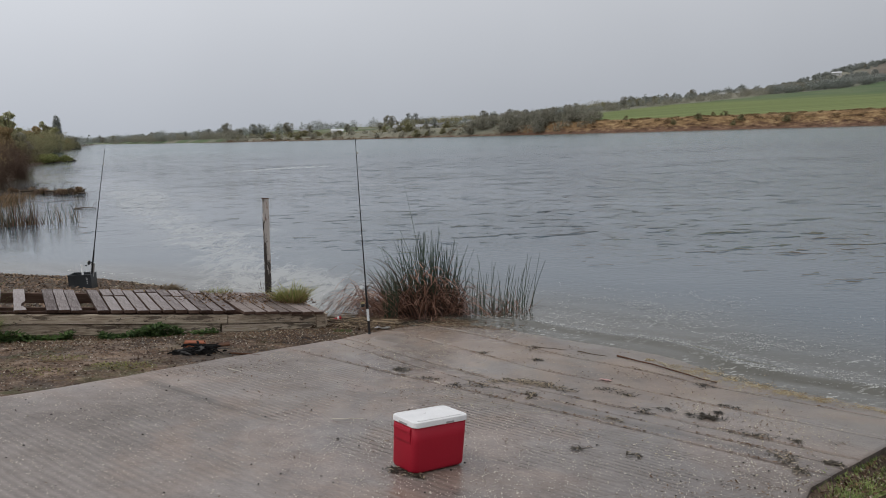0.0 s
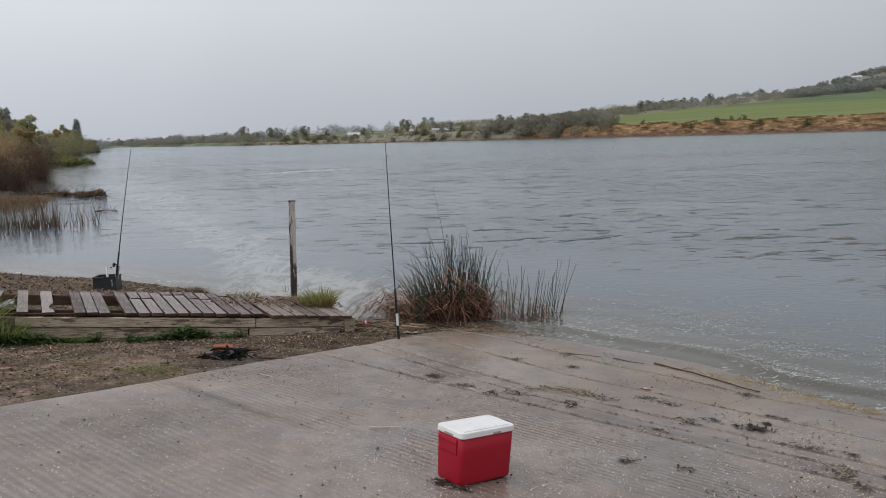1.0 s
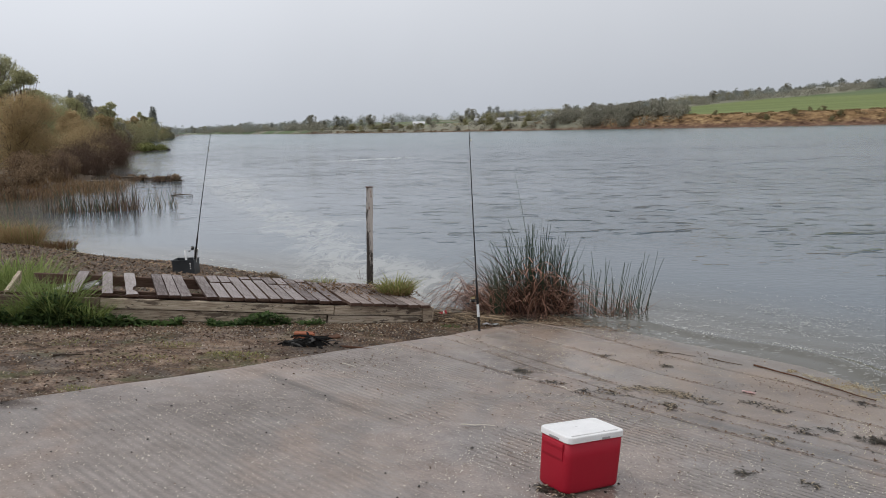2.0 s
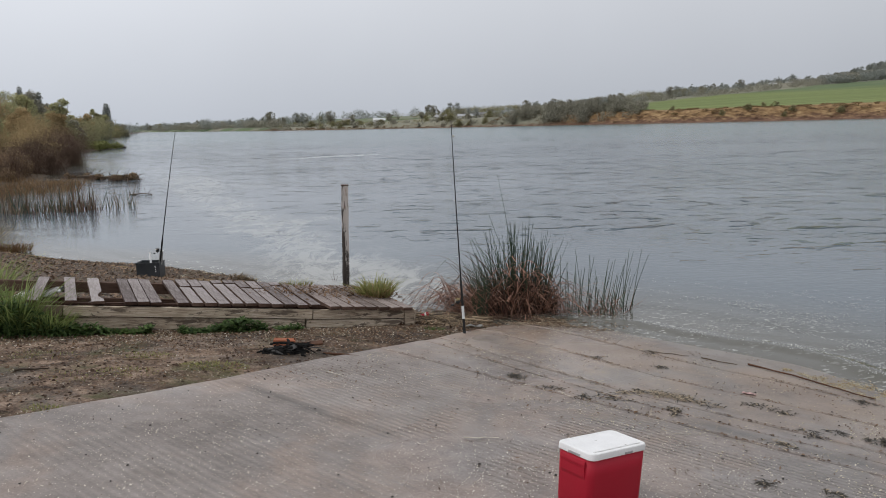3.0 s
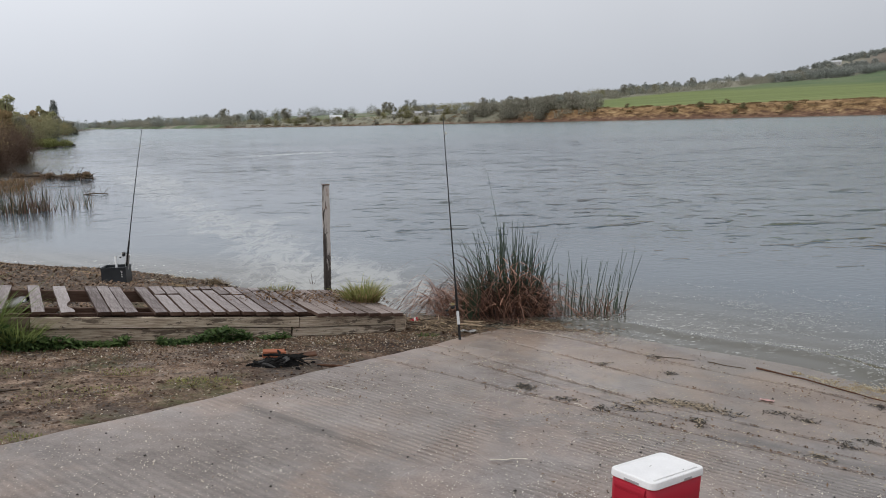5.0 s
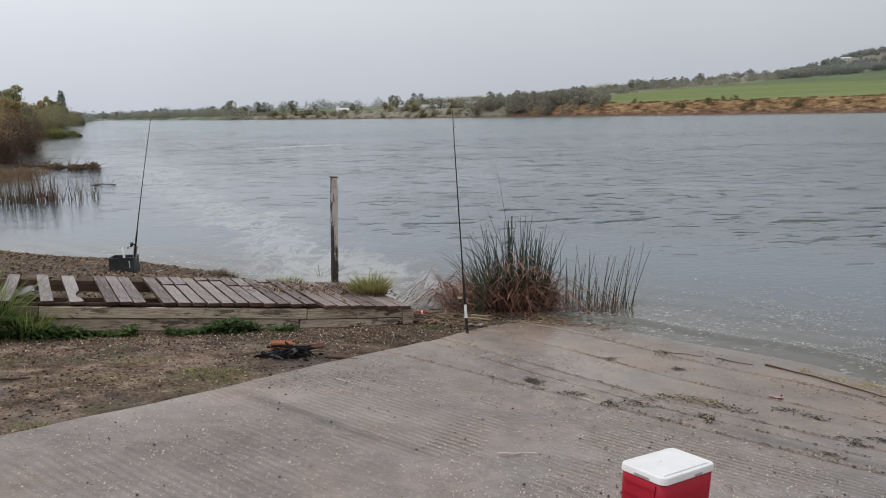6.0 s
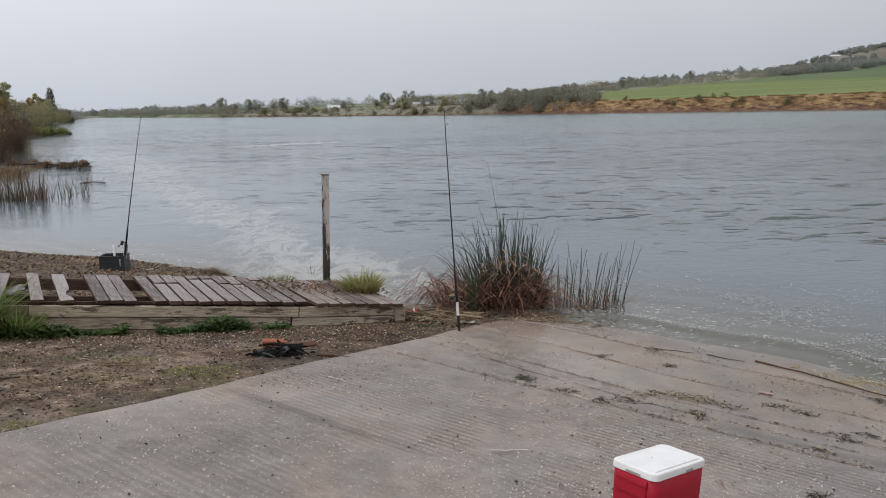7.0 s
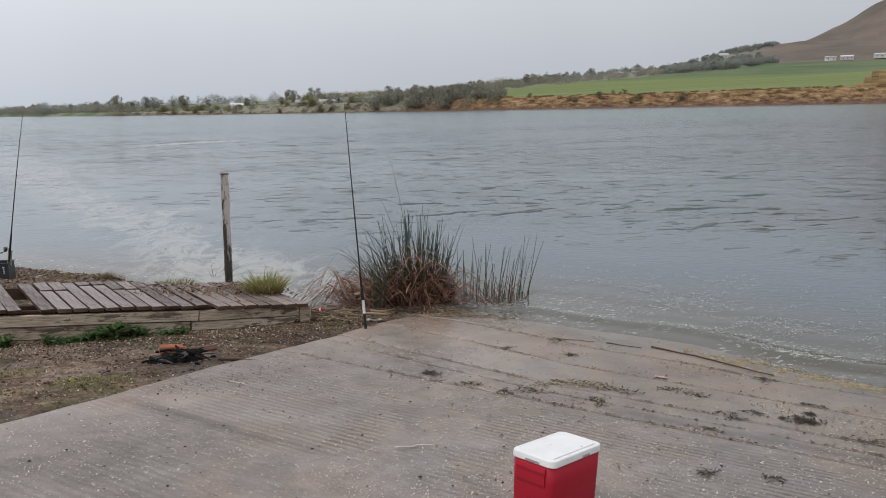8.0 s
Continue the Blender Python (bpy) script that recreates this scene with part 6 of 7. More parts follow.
def plant_far(s, d, kind, h):
    x, y = far_xy(s, d)
    z = float(far_height(s, d)) - 0.3
    k = h / SPEC[kind][2]
    m = Matrix.Translation((x, y, z)) @ Matrix.Rotation(stock.uniform(0, 6.28), 4, "Z") @ Matrix.Diagonal((k * stock.uniform(0.85, 1.2), k * stock.uniform(0.85, 1.2), k, 1))
    if kind not in used:
        used.add(kind)
        makers[kind].matrix_basis = m
    else:
        src = makers[kind]
        keep = src.matrix_basis.copy()
        src.matrix_basis = Matrix()
        copy_thing(src, m)
        src.matrix_basis = keep


def belt(n, s0, s1, d0, d1, h0, h1, kinds):
    for k in range(n):
        plant_far(stock.uniform(s0, s1), stock.uniform(d0, d1), kinds[stock.integers(len(kinds))], stock.uniform(h0, h1))


belt(26, -206, -142, 3, 22, 4.6, 7.4, (4, 6, 4, 6))
belt(46, -420, -206, 2, 16, 2.0, 4.0, (4, 5, 6, 7))
belt(44, -480, -225, 130, 230, 3.6, 6.8, (0, 1, 2, 3, 0))
belt(60, -1400, -450, 4, 110, 6.0, 12.0, (0, 0, 1, 2))
belt(30, -262, -205, 60, 420, 5.0, 8.5, (0, 2, 3, 0))
belt(26, -330, -150, 600, 680, 3.5, 7.0, (0, 2, 2, 3))
belt(46, -420, -150, 700, 1350, 5.5, 10.5, (0, 2, 2))
belt(8, -140, -60, 3, 14, 1.6, 2.6, (5, 7))
for s, d, h, kind in ((-465, 240, 12.5, 2), (-458, 244, 12.0, 2), (-520, 250, 12, 0), (-505, 246, 11, 0), (-312, 108, 7.5, 2), (-306, 110, 7.2, 2), (-330, 120, 7, 0)):
    plant_far(s, d, kind, h)


def far_woods(name, label, rows, n, size, mat, seed, wide=1.0):
    """Woods and brush along the far side that nobody could count: rows of (s0, s1, d0, d1, h0, h1, clumps)."""
    rng = np.random.default_rng(seed)
    blobs = []
    for s0, s1, d0, d1, h0, h1, count in rows:
        for _ in range(count):
            s_, d_, h_ = rng.uniform(s0, s1), rng.uniform(d0, d1), rng.uniform(h0, h1)
            x, y = far_xy(s_, d_)
            z = float(far_height(s_, d_))
            r = h_ * rng.uniform(0.6, 1.1) * wide
            blobs.append((x, y, z + h_ * 0.42, r, r, h_ * 0.58))
    v, f, face = leaf_cloud(rng, blobs, n, size)
    ob = thing(name, Matrix(), label, "woods", kind="stuff")
    stuff(part("foliage", mesh_of("foliage", v, f, mat, normals=face), None, ob))


far_woods("far_woods", "grey-green waterside brush on the far bank", ((-206, -140, 2, 14, 2.5, 5.0, 60), (-420, -206, 2, 14, 1.2, 2.6, 110), (-1000, -420, 3, 30, 3.0, 6.5, 150)), 52000, 0.34, GREYLEAF, 301)
far_woods("far_woods", "olive brush and hedges behind the far bank", ((-480, -215, 20, 85, 1.4, 3.0, 130), (-480, -215, 170, 280, 4.0, 8.0, 150), ), 34000, 0.32, OLIVE_LEAF, 302)
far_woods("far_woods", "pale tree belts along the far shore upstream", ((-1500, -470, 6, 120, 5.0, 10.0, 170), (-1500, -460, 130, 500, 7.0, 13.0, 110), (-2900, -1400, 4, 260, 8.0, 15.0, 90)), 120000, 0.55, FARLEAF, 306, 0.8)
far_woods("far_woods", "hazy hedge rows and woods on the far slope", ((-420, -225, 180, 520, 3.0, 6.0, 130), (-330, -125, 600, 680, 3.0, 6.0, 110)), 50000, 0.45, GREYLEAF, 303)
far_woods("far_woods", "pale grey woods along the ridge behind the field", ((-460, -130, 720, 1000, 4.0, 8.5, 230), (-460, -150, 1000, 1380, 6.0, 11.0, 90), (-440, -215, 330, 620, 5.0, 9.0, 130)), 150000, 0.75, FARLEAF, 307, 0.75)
hedge = [(-176 + 82 * t - 16, -176 + 82 * t, 90 + 510 * t, 150 + 510 * t, 3.0 + 3.5 * t, 5.0 + 5.0 * t, 16) for t in np.linspace(0, 1, 9)]
far_woods("far_woods", "hazy grey-green hedge along the green field's edge", hedge[:5], 26000, 0.26, GREYLEAF, 308, 0.9)
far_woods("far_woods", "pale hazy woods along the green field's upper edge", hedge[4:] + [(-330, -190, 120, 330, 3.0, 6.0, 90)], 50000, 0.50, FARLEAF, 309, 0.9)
far_woods("straw_brow", "straw-coloured dead grass along the far bank's brow", ((-225, 120, 6, 15, 0.25, 0.65, 300),), 32000, 0.17, STRAW, 304, 3.4)
far_woods("straw_brow", "russet dead weeds along the far bank's foot", ((-225, 120, 2, 8, 0.3, 0.7, 200), (-420, -225, 1, 5, 0.3, 0.7, 120)), 16000, 0.18, RUSSET, 305, 2.6)


def house(x, y, l, w, h, yaw, label):
    s, d = far_sd(x, y)
    ob = thing("house", Matrix.Translation((x, y, float(far_height(s, d)) - 0.4)) @ Matrix.Rotation(radians(yaw), 4, "Z"), label, "house")
    part("wall", block(l, w, h, (0, 0, h / 2)), HOUSEWALL, ob)
    bm = bmesh.new()
    e = 0.5
    pts = [(-l / 2 - e, -w / 2 - e, h - 0.1), (l / 2 + e, -w / 2 - e, h - 0.1), (l / 2 + e, w / 2 + e, h - 0.1), (-l / 2 - e, w / 2 + e, h - 0.1), (-l / 2 - e, 0, h + w * 0.22), (l / 2 + e, 0, h + w * 0.22)]
    v = [bm.verts.new(p) for p in pts]
    for f in ((0, 1, 5, 4), (2, 3, 4, 5), (0, 4, 3), (1, 2, 5), (3, 2, 1, 0)):
        bm.faces.new([v[i] for i in f])
    part("roof", bm, HOUSEROOF, ob)
    n = max(2, int(l / 4))
    for k in range(n):
        win = part("window", block(1.5, 0.12, 1.3, (-l / 2 + l * (k + 0.5) / n, -w / 2 - 0.03, h * 0.55), 0.02, 1), HOUSEWALL, ob)
        part("pane", block(1.2, 0.06, 1.0, (-l / 2 + l * (k + 0.5) / n, -w / 2 - 0.09, h * 0.55)), GLASS, win)
    return ob


for x, y, l, w, h, yaw in ((53.5, 500, 9, 7, 3.4, 10), (2.8, 520, 14, 8, 3.0, 5), (-25, 530, 15, 8, 3.0, -8), (-8.4, 520, 18, 8, 2.6, 6), (22, 540, 13, 8, 3.0, 0), (-68, 520, 12, 8, 2.8, 14), (95, 600, 10, 7, 3.0, -6), (185, 700, 18, 8, 2.8, 0), (330, 830, 28, 9, 3, -10), (524, 1000, 18, 10, 6, -20), (546, 800, 17, 9, 4.2, -25), (566, 800, 20, 9, 4.2, -25), (608, 800, 22, 9, 4.6, -25), (-110, 640, 14, 8, 3.2, 0), (240, 640, 10, 6, 2.6, 4), (262, 660, 7, 5, 2.4, 4)):
    house(x, y, 0.62 * l, 0.8 * w, 0.9 * h, yaw, "pale far-off house with a grey gable roof among fields")

stack = thing("bale_stack", Matrix.Translation((195, 257, float(far_height(*far_sd(195, 257))) - 0.1)) @ Matrix.Rotation(radians(-38), 4, "Z"), "stepped stack of golden straw bales on the field's edge", "straw bales")
bale_me = None
srng = random.Random(3)
for lev in range(5):
    for k in range(7):
        if k < (0, 1, 1, 2, 2)[lev]:
            continue
        m = Matrix.Translation((-7 + 2.45 * k + srng.uniform(-0.15, 0.15), srng.uniform(-0.2, 0.2), 0.55 + 1.06 * lev))
        if bale_me is None:
            b = part("bale", block(2.4, 1.3, 1.02, bevel=0.07, segs=1), BALE, stack, at=m)
            bale_me = b.data
        else:
            part("bale", bale_me, None, stack, at=m)


def far_ridge():
    """Low hills at the end of the valley, haze put into their pale blue colour."""
    m, nt, b = shader("hazed_distant_hill", 1.0, 0.0)
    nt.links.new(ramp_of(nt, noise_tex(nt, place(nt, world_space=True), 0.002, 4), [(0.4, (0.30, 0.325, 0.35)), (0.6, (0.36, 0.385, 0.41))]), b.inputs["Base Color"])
    x = np.linspace(-3200, 1800, 160)
    top = 30 + 22 * lumps(x, 0 * x, 420) + 9 * lumps(x, 0 * x, 110, 2) + 70 * smooth(-200, 1600, x)
    rows = [(3900, -20 + 0 * x), (4150, 0.6 * top), (4300, top), (4420, 0.7 * top)]
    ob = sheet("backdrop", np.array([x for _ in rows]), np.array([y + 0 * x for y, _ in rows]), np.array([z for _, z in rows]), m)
    tagged(ob, "distant hills closing the valley, pale blue with painted haze", "hills", kind="structure")


far_ridge()


# ---------------------------------------------------------------- litter on ramp and ground
def scatter(rng, n, u0, u1, v0, v1, patchy=0.5):
    """Places on the slope, thicker in patches."""
    u, v = rng.uniform(u0, u1, n * 3), rng.uniform(v0, v1, n * 3)
    k = 0.42 + 0.55 * lumps(u, v, 0.7, 4.0) + 0.55 * lumps(u, v, 0.16, 1.0)
    keep = rng.uniform(0, 1, n * 3) < (1 - patchy) + patchy * np.clip(k, 0, 1.4)
    u, v = u[keep][:n], v[keep][:n]
    return u * SLOPE_U.x + v * SLOPE_V.x, u * SLOPE_U.y + v * SLOPE_V.y


def loose(name, label, category, v, f, mat):
    ob = new(name, mesh_of(name, v, f, mat))
    return tagged(ob, label, category, kind="stuff")


def litter():
    rng = np.random.default_rng(77)
    x, y = scatter(rng, 30000, EDGE_L + 0.05, EDGE_R - 0.05, -2.0, 5.6, 0.7)
    loose("seed_litter", "pale flat seeds scattered over the concrete ramp", "seeds", *flakes(rng, on_bank(x, y, 0.004), rng.uniform(0.0028, 0.0060, len(x)) * np.where(rng.uniform(size=len(x)) < 0.12, 1.7, 1.0), 0.3, 0.6), LITTER)
    x, y = scatter(rng, 5600, EDGE_L + 0.05, EDGE_R - 0.05, 5.0, 8.6, 0.9)
    loose("seed_litter", "pale flat seeds on the ramp's lower end", "seeds", *flakes(rng, on_bank(x, y, 0.004), rng.uniform(0.003, 0.008, len(x)), 0.25, 0.6), FOAM)
    x, y = scatter(rng, 6000, EDGE_L + 0.05, EDGE_R - 0.05, 3.8, 8.4, 0.98)
    ok = (lumps(x, y, 0.55, 2.0) + 0.7 * lumps(x, y, 0.16, 5.0) > 0.22) | (rng.uniform(size=len(x)) < 0.08)
    x, y = x[ok], y[ok]
    loose("leaf_litter", "dark weed scraps washed over the ramp's lower end", "leaf litter", *flakes(rng, on_bank(x, y, 0.005), rng.uniform(0.004, 0.015, len(x)), 0.3, 0.4), BROWNLEAF)
    x, y = scatter(rng, 900, EDGE_L + 0.05, EDGE_R - 0.05, -1.5, 5.0, 0.9)
    loose("leaf_litter", "brown leaf crumbs over the ramp", "leaf litter", *flakes(rng, on_bank(x, y, 0.005), rng.uniform(0.003, 0.009, len(x)), 0.3, 0.5), BROWNLEAF)
    # scraps and silt caught in the slabs' joints
    for (v0, k0), count in zip(JOINTS[4:9], (440, 600, 460, 600, 360)):
        u = rng.uniform(EDGE_L + 0.2, EDGE_R - 0.3, count)
        u = u[rng.uniform(size=count) < np.clip(0.55 + 0.8 * lumps(u, 0 * u + v0, 0.35, v0), 0.1, 1)]
        v = np.array([joint(v0, k0, q) for q in u]) + rng.normal(0, 0.011, len(u))
        x, y = u * SLOPE_U.x + v * SLOPE_V.x, u * SLOPE_U.y + v * SLOPE_V.y
        loose("leaf_litter", "dark scraps caught in a joint of the ramp", "leaf litter", *flakes(rng, on_bank(x, y, 0.005), rng.uniform(0.005, 0.018, len(x)), 0.25, 0.4), BROWNLEAF)
    # dirt side: chips, leaves, bits of straw
    u, v = rng.uniform(-12.5, EDGE_L - 0.03, 110000), rng.uniform(-1.0, 9.0, 110000)
    x, y = u * SLOPE_U.x + v * SLOPE_V.x, u * SLOPE_U.y + v * SLOPE_V.y
    dx, dy = x + 4, y - 9
    w = -dx * math.sin(DOCK) + dy * math.cos(DOCK)
    ok = (w < -0.10)
    near = np.exp(-np.abs(w + 0.35) / 0.5)
    ok &= rng.uniform(size=len(u)) < (0.30 + 0.75 * near) * np.clip(0.75 + 0.7 * lumps(x, y, 0.5) + 0.4 * lumps(x, y, 0.15), 0.15, 1.3)
    x, y = x[ok], y[ok]
    h = len(x)
    c = h * 3 // 5 + h * 11 // 50
    loose("leaf_litter", "brown leaf scraps over the dirt before the dock", "leaf litter", *flakes(rng, on_bank(x[: h * 3 // 5], y[: h * 3 // 5], 0.006), rng.uniform(0.006, 0.018, h * 3 // 5), 0.35, 0.55), BROWNLEAF)
    loose("seed_litter", "pale seeds and chips over the dirt before the dock", "seeds", *flakes(rng, on_bank(x[c:], y[c:], 0.008), rng.uniform(0.003, 0.012, h - c), 0.3, 0.6), LITTER)
    loose("leaf_litter", "tan leaf chips over the dirt before the dock", "leaf litter", *flakes(rng, on_bank(x[h * 3 // 5:c], y[h * 3 // 5:c], 0.006), rng.uniform(0.005, 0.016, c - h * 3 // 5), 0.3, 0.6), CHIP)
    # chips swept together along the dock's foot
    n = 7000
    u, w = rng.uniform(-2.6, 2.9, n), -0.12 - np.abs(rng.normal(0, 0.34, n))
    x, y = -4 + u * math.cos(DOCK) - w * math.sin(DOCK), 9 + u * math.sin(DOCK) + w * math.cos(DOCK)
    ok = uv_of(x, y)[0] < EDGE_L - 0.12
    x, y = x[ok], y[ok]
    k = len(x) // 5
    for q, (i, j, mt, words) in enumerate(((0, 3 * k, BROWNLEAF, "dark leaf scraps swept along the dock's foot"), (3 * k, 4 * k + k // 2, CHIP, "tan leaf chips swept along the dock's foot"), (4 * k + k // 2, 5 * k, LITTER, "pale seeds swept along the dock's foot"))):
        loose("leaf_litter", words, "leaf litter", *flakes(rng, on_bank(x[i:j], y[i:j], 0.010), rng.uniform(0.005, 0.017, j - i), 0.35, 0.5), mt)
    # spit behind the dock
    n = 22000
    x, y = rng.uniform(-12.5, -3.6, n), rng.uniform(10.3, 17.0, n)
    z = ground_height(x, y)
    ok = (z > 0.0) & (rng.uniform(size=n) < 0.85)
    pos = np.stack([x, y, z + 0.006], -1)[ok]
    half = len(pos) * 7 // 8
    loose("leaf_litter", "brown drift scraps over the gravel spit", "leaf litter", *flakes(rng, pos[:half], rng.uniform(0.012, 0.042, half), 0.5, 0.4), DRIFTLEAF)
    loose("chip_litter", "straw-coloured chips over the gravel spit", "chips", *flakes(rng, pos[half:], rng.uniform(0.008, 0.025, len(pos) - half), 0.3, 0.4), STRAW)
    # drift line of straw at the spit's edge
    n = 2600
    t = rng.uniform(0, 1, n)
    x = -4.0 - 6.5 * t + rng.normal(0, 0.05, n)
    y = (1.0508 - 0.02 + 0.0611 * -x) / 0.1024 + rng.normal(-0.22, 0.10, n)
    ok = rng.uniform(size=n) < 0.35 + 0.65 * (lumps(x, y, 0.5) > 0.0) + 0.5 * (x > -5.0)
    pos = np.stack([x, y, np.maximum(ground_height(x, y), 0) + 0.01], -1)[ok]
    loose("straw_drift", "drift line of straw along the spit's edge", "straw", *flakes(rng, pos, rng.uniform(0.015, 0.05, len(pos)), 0.25, 0.12), STRAW)


litter()


def pebbles(name, label, n, rng, x, y, lo, hi, mat):
    pos = on_bank(x, y, 0.0)
    s = rng.uniform(lo, hi, n)
    d = np.array([[1, 0, 0], [-1, 0, 0], [0, 1, 0], [0, -1, 0], [0, 0, 0.6], [0, 0, -0.4]])
    k = rng.uniform(0.65, 1.25, (n, 6, 1))
    a = rng.uniform(0, 6.28, n)
    rot = np.stack([np.stack([np.cos(a), -np.sin(a), 0 * a], -1), np.stack([np.sin(a), np.cos(a), 0 * a], -1), np.stack([0 * a, 0 * a, 1 + 0 * a], -1)], 1)
    v = np.einsum("nij,nkj->nki", rot, d[None] * k * s[:, None, None]) + pos[:, None]
    f = np.array([[0, 2, 4], [2, 1, 4], [1, 3, 4], [3, 0, 4], [2, 0, 5], [1, 2, 5], [3, 1, 5], [0, 3, 5]])[None] + (np.arange(n) * 6)[:, None, None]
    return loose(name, label, "pebbles", v.reshape(-1, 3), f.reshape(-1, 3), mat)


FROTH = leafy("white_froth", (0.32, 0.32, 0.29), (0.60, 0.60, 0.56), 0.7)
PEBBLE = leafy("grey_brown_pebble", (0.055, 0.045, 0.038), (0.27, 0.235, 0.20), 0.85)
CLOD = leafy("dark_earth_clod", (0.020, 0.012, 0.009), (0.105, 0.070, 0.050), 0.9, 0.1)
DARKPEB = leafy("dark_grit", (0.012, 0.010, 0.009), (0.05, 0.042, 0.036), 0.7)
prng = np.random.default_rng(78)
px, py = scatter(prng, 380, EDGE_L + 0.1, EDGE_R - 0.1, -1.5, 7.0, 0.3)
pebbles("dark_grit", "dark grit and bark crumbs on the ramp", len(px), prng, px, py, 0.004, 0.012, DARKPEB)
pu, pv = prng.uniform(-12.5, EDGE_L - 0.02, 9000), prng.uniform(-1.5, 8.0, 9000)
px, py = pu * SLOPE_U.x + pv * SLOPE_V.x, pu * SLOPE_U.y + pv * SLOPE_V.y
pebbles("gravel", "small grey-brown gravel in the dirt", len(px), prng, px, py, 0.004, 0.015, PEBBLE)
px, py = prng.uniform(-12, -3.4, 6000), prng.uniform(10.4, 16.5, 6000)
pk = ground_height(px, py) > -0.02
pebbles("gravel", "small brown gravel of the spit", int(pk.sum()), prng, px[pk], py[pk], 0.008, 0.026, PEBBLE)


def weed_clump(x, y, size, flat, dark, seed, long=1.25):
    """A handful of wet weed washed onto the ramp."""
    rng = np.random.default_rng(seed)
    n = int(36 + 820 * size) if flat > 0.015 else int(24 + 330 * size)
    heap = rng.integers(3, 7)
    mid = rng.normal(0, 1, (heap, 2)) * [size * long * 0.48, size * 0.30]
    each = rng.integers(0, heap, n) * (rng.uniform(size=n) < 0.9)
    a = mid[each] + rng.normal(0, 1, (n, 2)) * size * rng.uniform(0.08, 0.34, heap)[each][:, None] * [1.6, 1.0]
    yaw = radians(-38.5) + rng.normal(0, 0.7)
    px = x + a[:, 0] * math.cos(yaw) - a[:, 1] * math.sin(yaw)
    py = y + a[:, 0] * math.sin(yaw) + a[:, 1] * math.cos(yaw)
    base = on_bank(px, py, 0.003)
    base[:, 2] += rng.uniform(0, 1, n) * flat * 0.28
    g, l = rng.uniform(0, 6.28, n), rng.uniform(0.012, 0.06, n)
    top = base + np.stack([l * np.cos(g), l * np.sin(g), rng.uniform(-0.15, 0.15, n) * flat], -1)
    v, f = blades(base, top, np.stack([0 * g, 0 * g, -l * 0.4], -1), rng.uniform(0.004, 0.013, n), g + 1.57)
    m = int(n * dark)
    ob = thing("river_weed", Matrix(), "dark wet river weed washed onto the ramp" if dark > 0.8 else "dried weed and straw washed onto the ramp", "river weed", "washed-up weed")
    stuff(part("dark_weed", mesh_of("dark_weed", v[: m * 8], f[: m * 3], WEED), None, ob))
    if m < n:
        stuff(part("straw_weed", mesh_of("straw_weed", v[m * 8:], f[m * 3:] - m * 8, CHIP), None, ob))


for k, (x, y, size, flat, dark) in enumerate(((2.28, 6.20, 0.10, 0.05, 1.0), (2.27, 6.20, 0.06, 0.06, 1.0), (2.30, 6.17, 0.05, 0.05, 1.0), (2.43, 6.37, 0.04, 0.025, 1.0), (0.90, 7.19, 0.15, 0.02, 0.45), (1.06, 7.10, 0.15, 0.02, 0.35), (1.14, 7.03, 0.12, 0.02, 0.6), (0.98, 7.13, 0.18, 0.02, 0.4), (0.72, 7.24, 0.10, 0.02, 0.5), (0.87, 6.67, 0.12, 0.02, 0.8), (-0.32, 7.40, 0.13, 0.02, 0.85), (1.63, 7.01, 0.12, 0.014, 0.9), (1.77, 6.83, 0.10, 0.014, 0.9), (1.76, 6.32, 0.09, 0.010, 0.9), (2.00, 6.39, 0.06, 0.010, 0.9), (2.47, 5.80, 0.13, 0.015, 0.85), (2.75, 5.63, 0.06, 0.012, 0.9), (2.48, 5.16, 0.15, 0.03, 0.7), (2.79, 5.14, 0.07, 0.02, 0.9),
                                                      (1.37, 5.16, 0.06, 0.014, 0.9), (1.05, 5.25, 0.05, 0.014, 0.9), (1.38, 6.09, 0.14, 0.008, 0.5), (-0.04, 7.17, 0.07, 0.01, 0.9), (2.69, 7.38, 0.13, 0.014, 0.95), (0.54, 8.46, 0.08, 0.008, 0.7), (1.16, 8.75, 0.10, 0.012, 0.6), (1.12, 8.16, 0.06, 0.012, 0.9), (2.65, 6.57, 0.06, 0.012, 1.0), (0.50, 6.98, 0.16, 0.008, 0.7), (0.22, 6.92, 0.10, 0.008, 0.8), (-0.20, 4.655, 0.05, 0.02, 0.9), (-0.10, 4.59, 0.05, 0.02, 0.8))):
    weed_clump(x, y, size, flat, dark, 400 + k)


def stick(name, label, a, b, r, mat, lift, seed, kinks=5):
    rng = random.Random(seed)
    pts, rad = [], []
    for k in range(kinks + 1):
        t = k / kinks
        x, y = a[0] + (b[0] - a[0]) * t + rng.gauss(0, 0.008), a[1] + (b[1] - a[1]) * t + rng.gauss(0, 0.008)
        p = on_bank(np.array(x), np.array(y), lift + r)
        pts.append(Vector((p[0], p[1], max(p[2], r * 0.3))))
        rad.append(r * (1 - 0.45 * t) * rng.uniform(0.85, 1.1))
    ob = part(name, pipe([p - pts[0] for p in pts], rad, 6), mat, None)
    ob.location = pts[0]
    return tagged(ob, label, "stick")


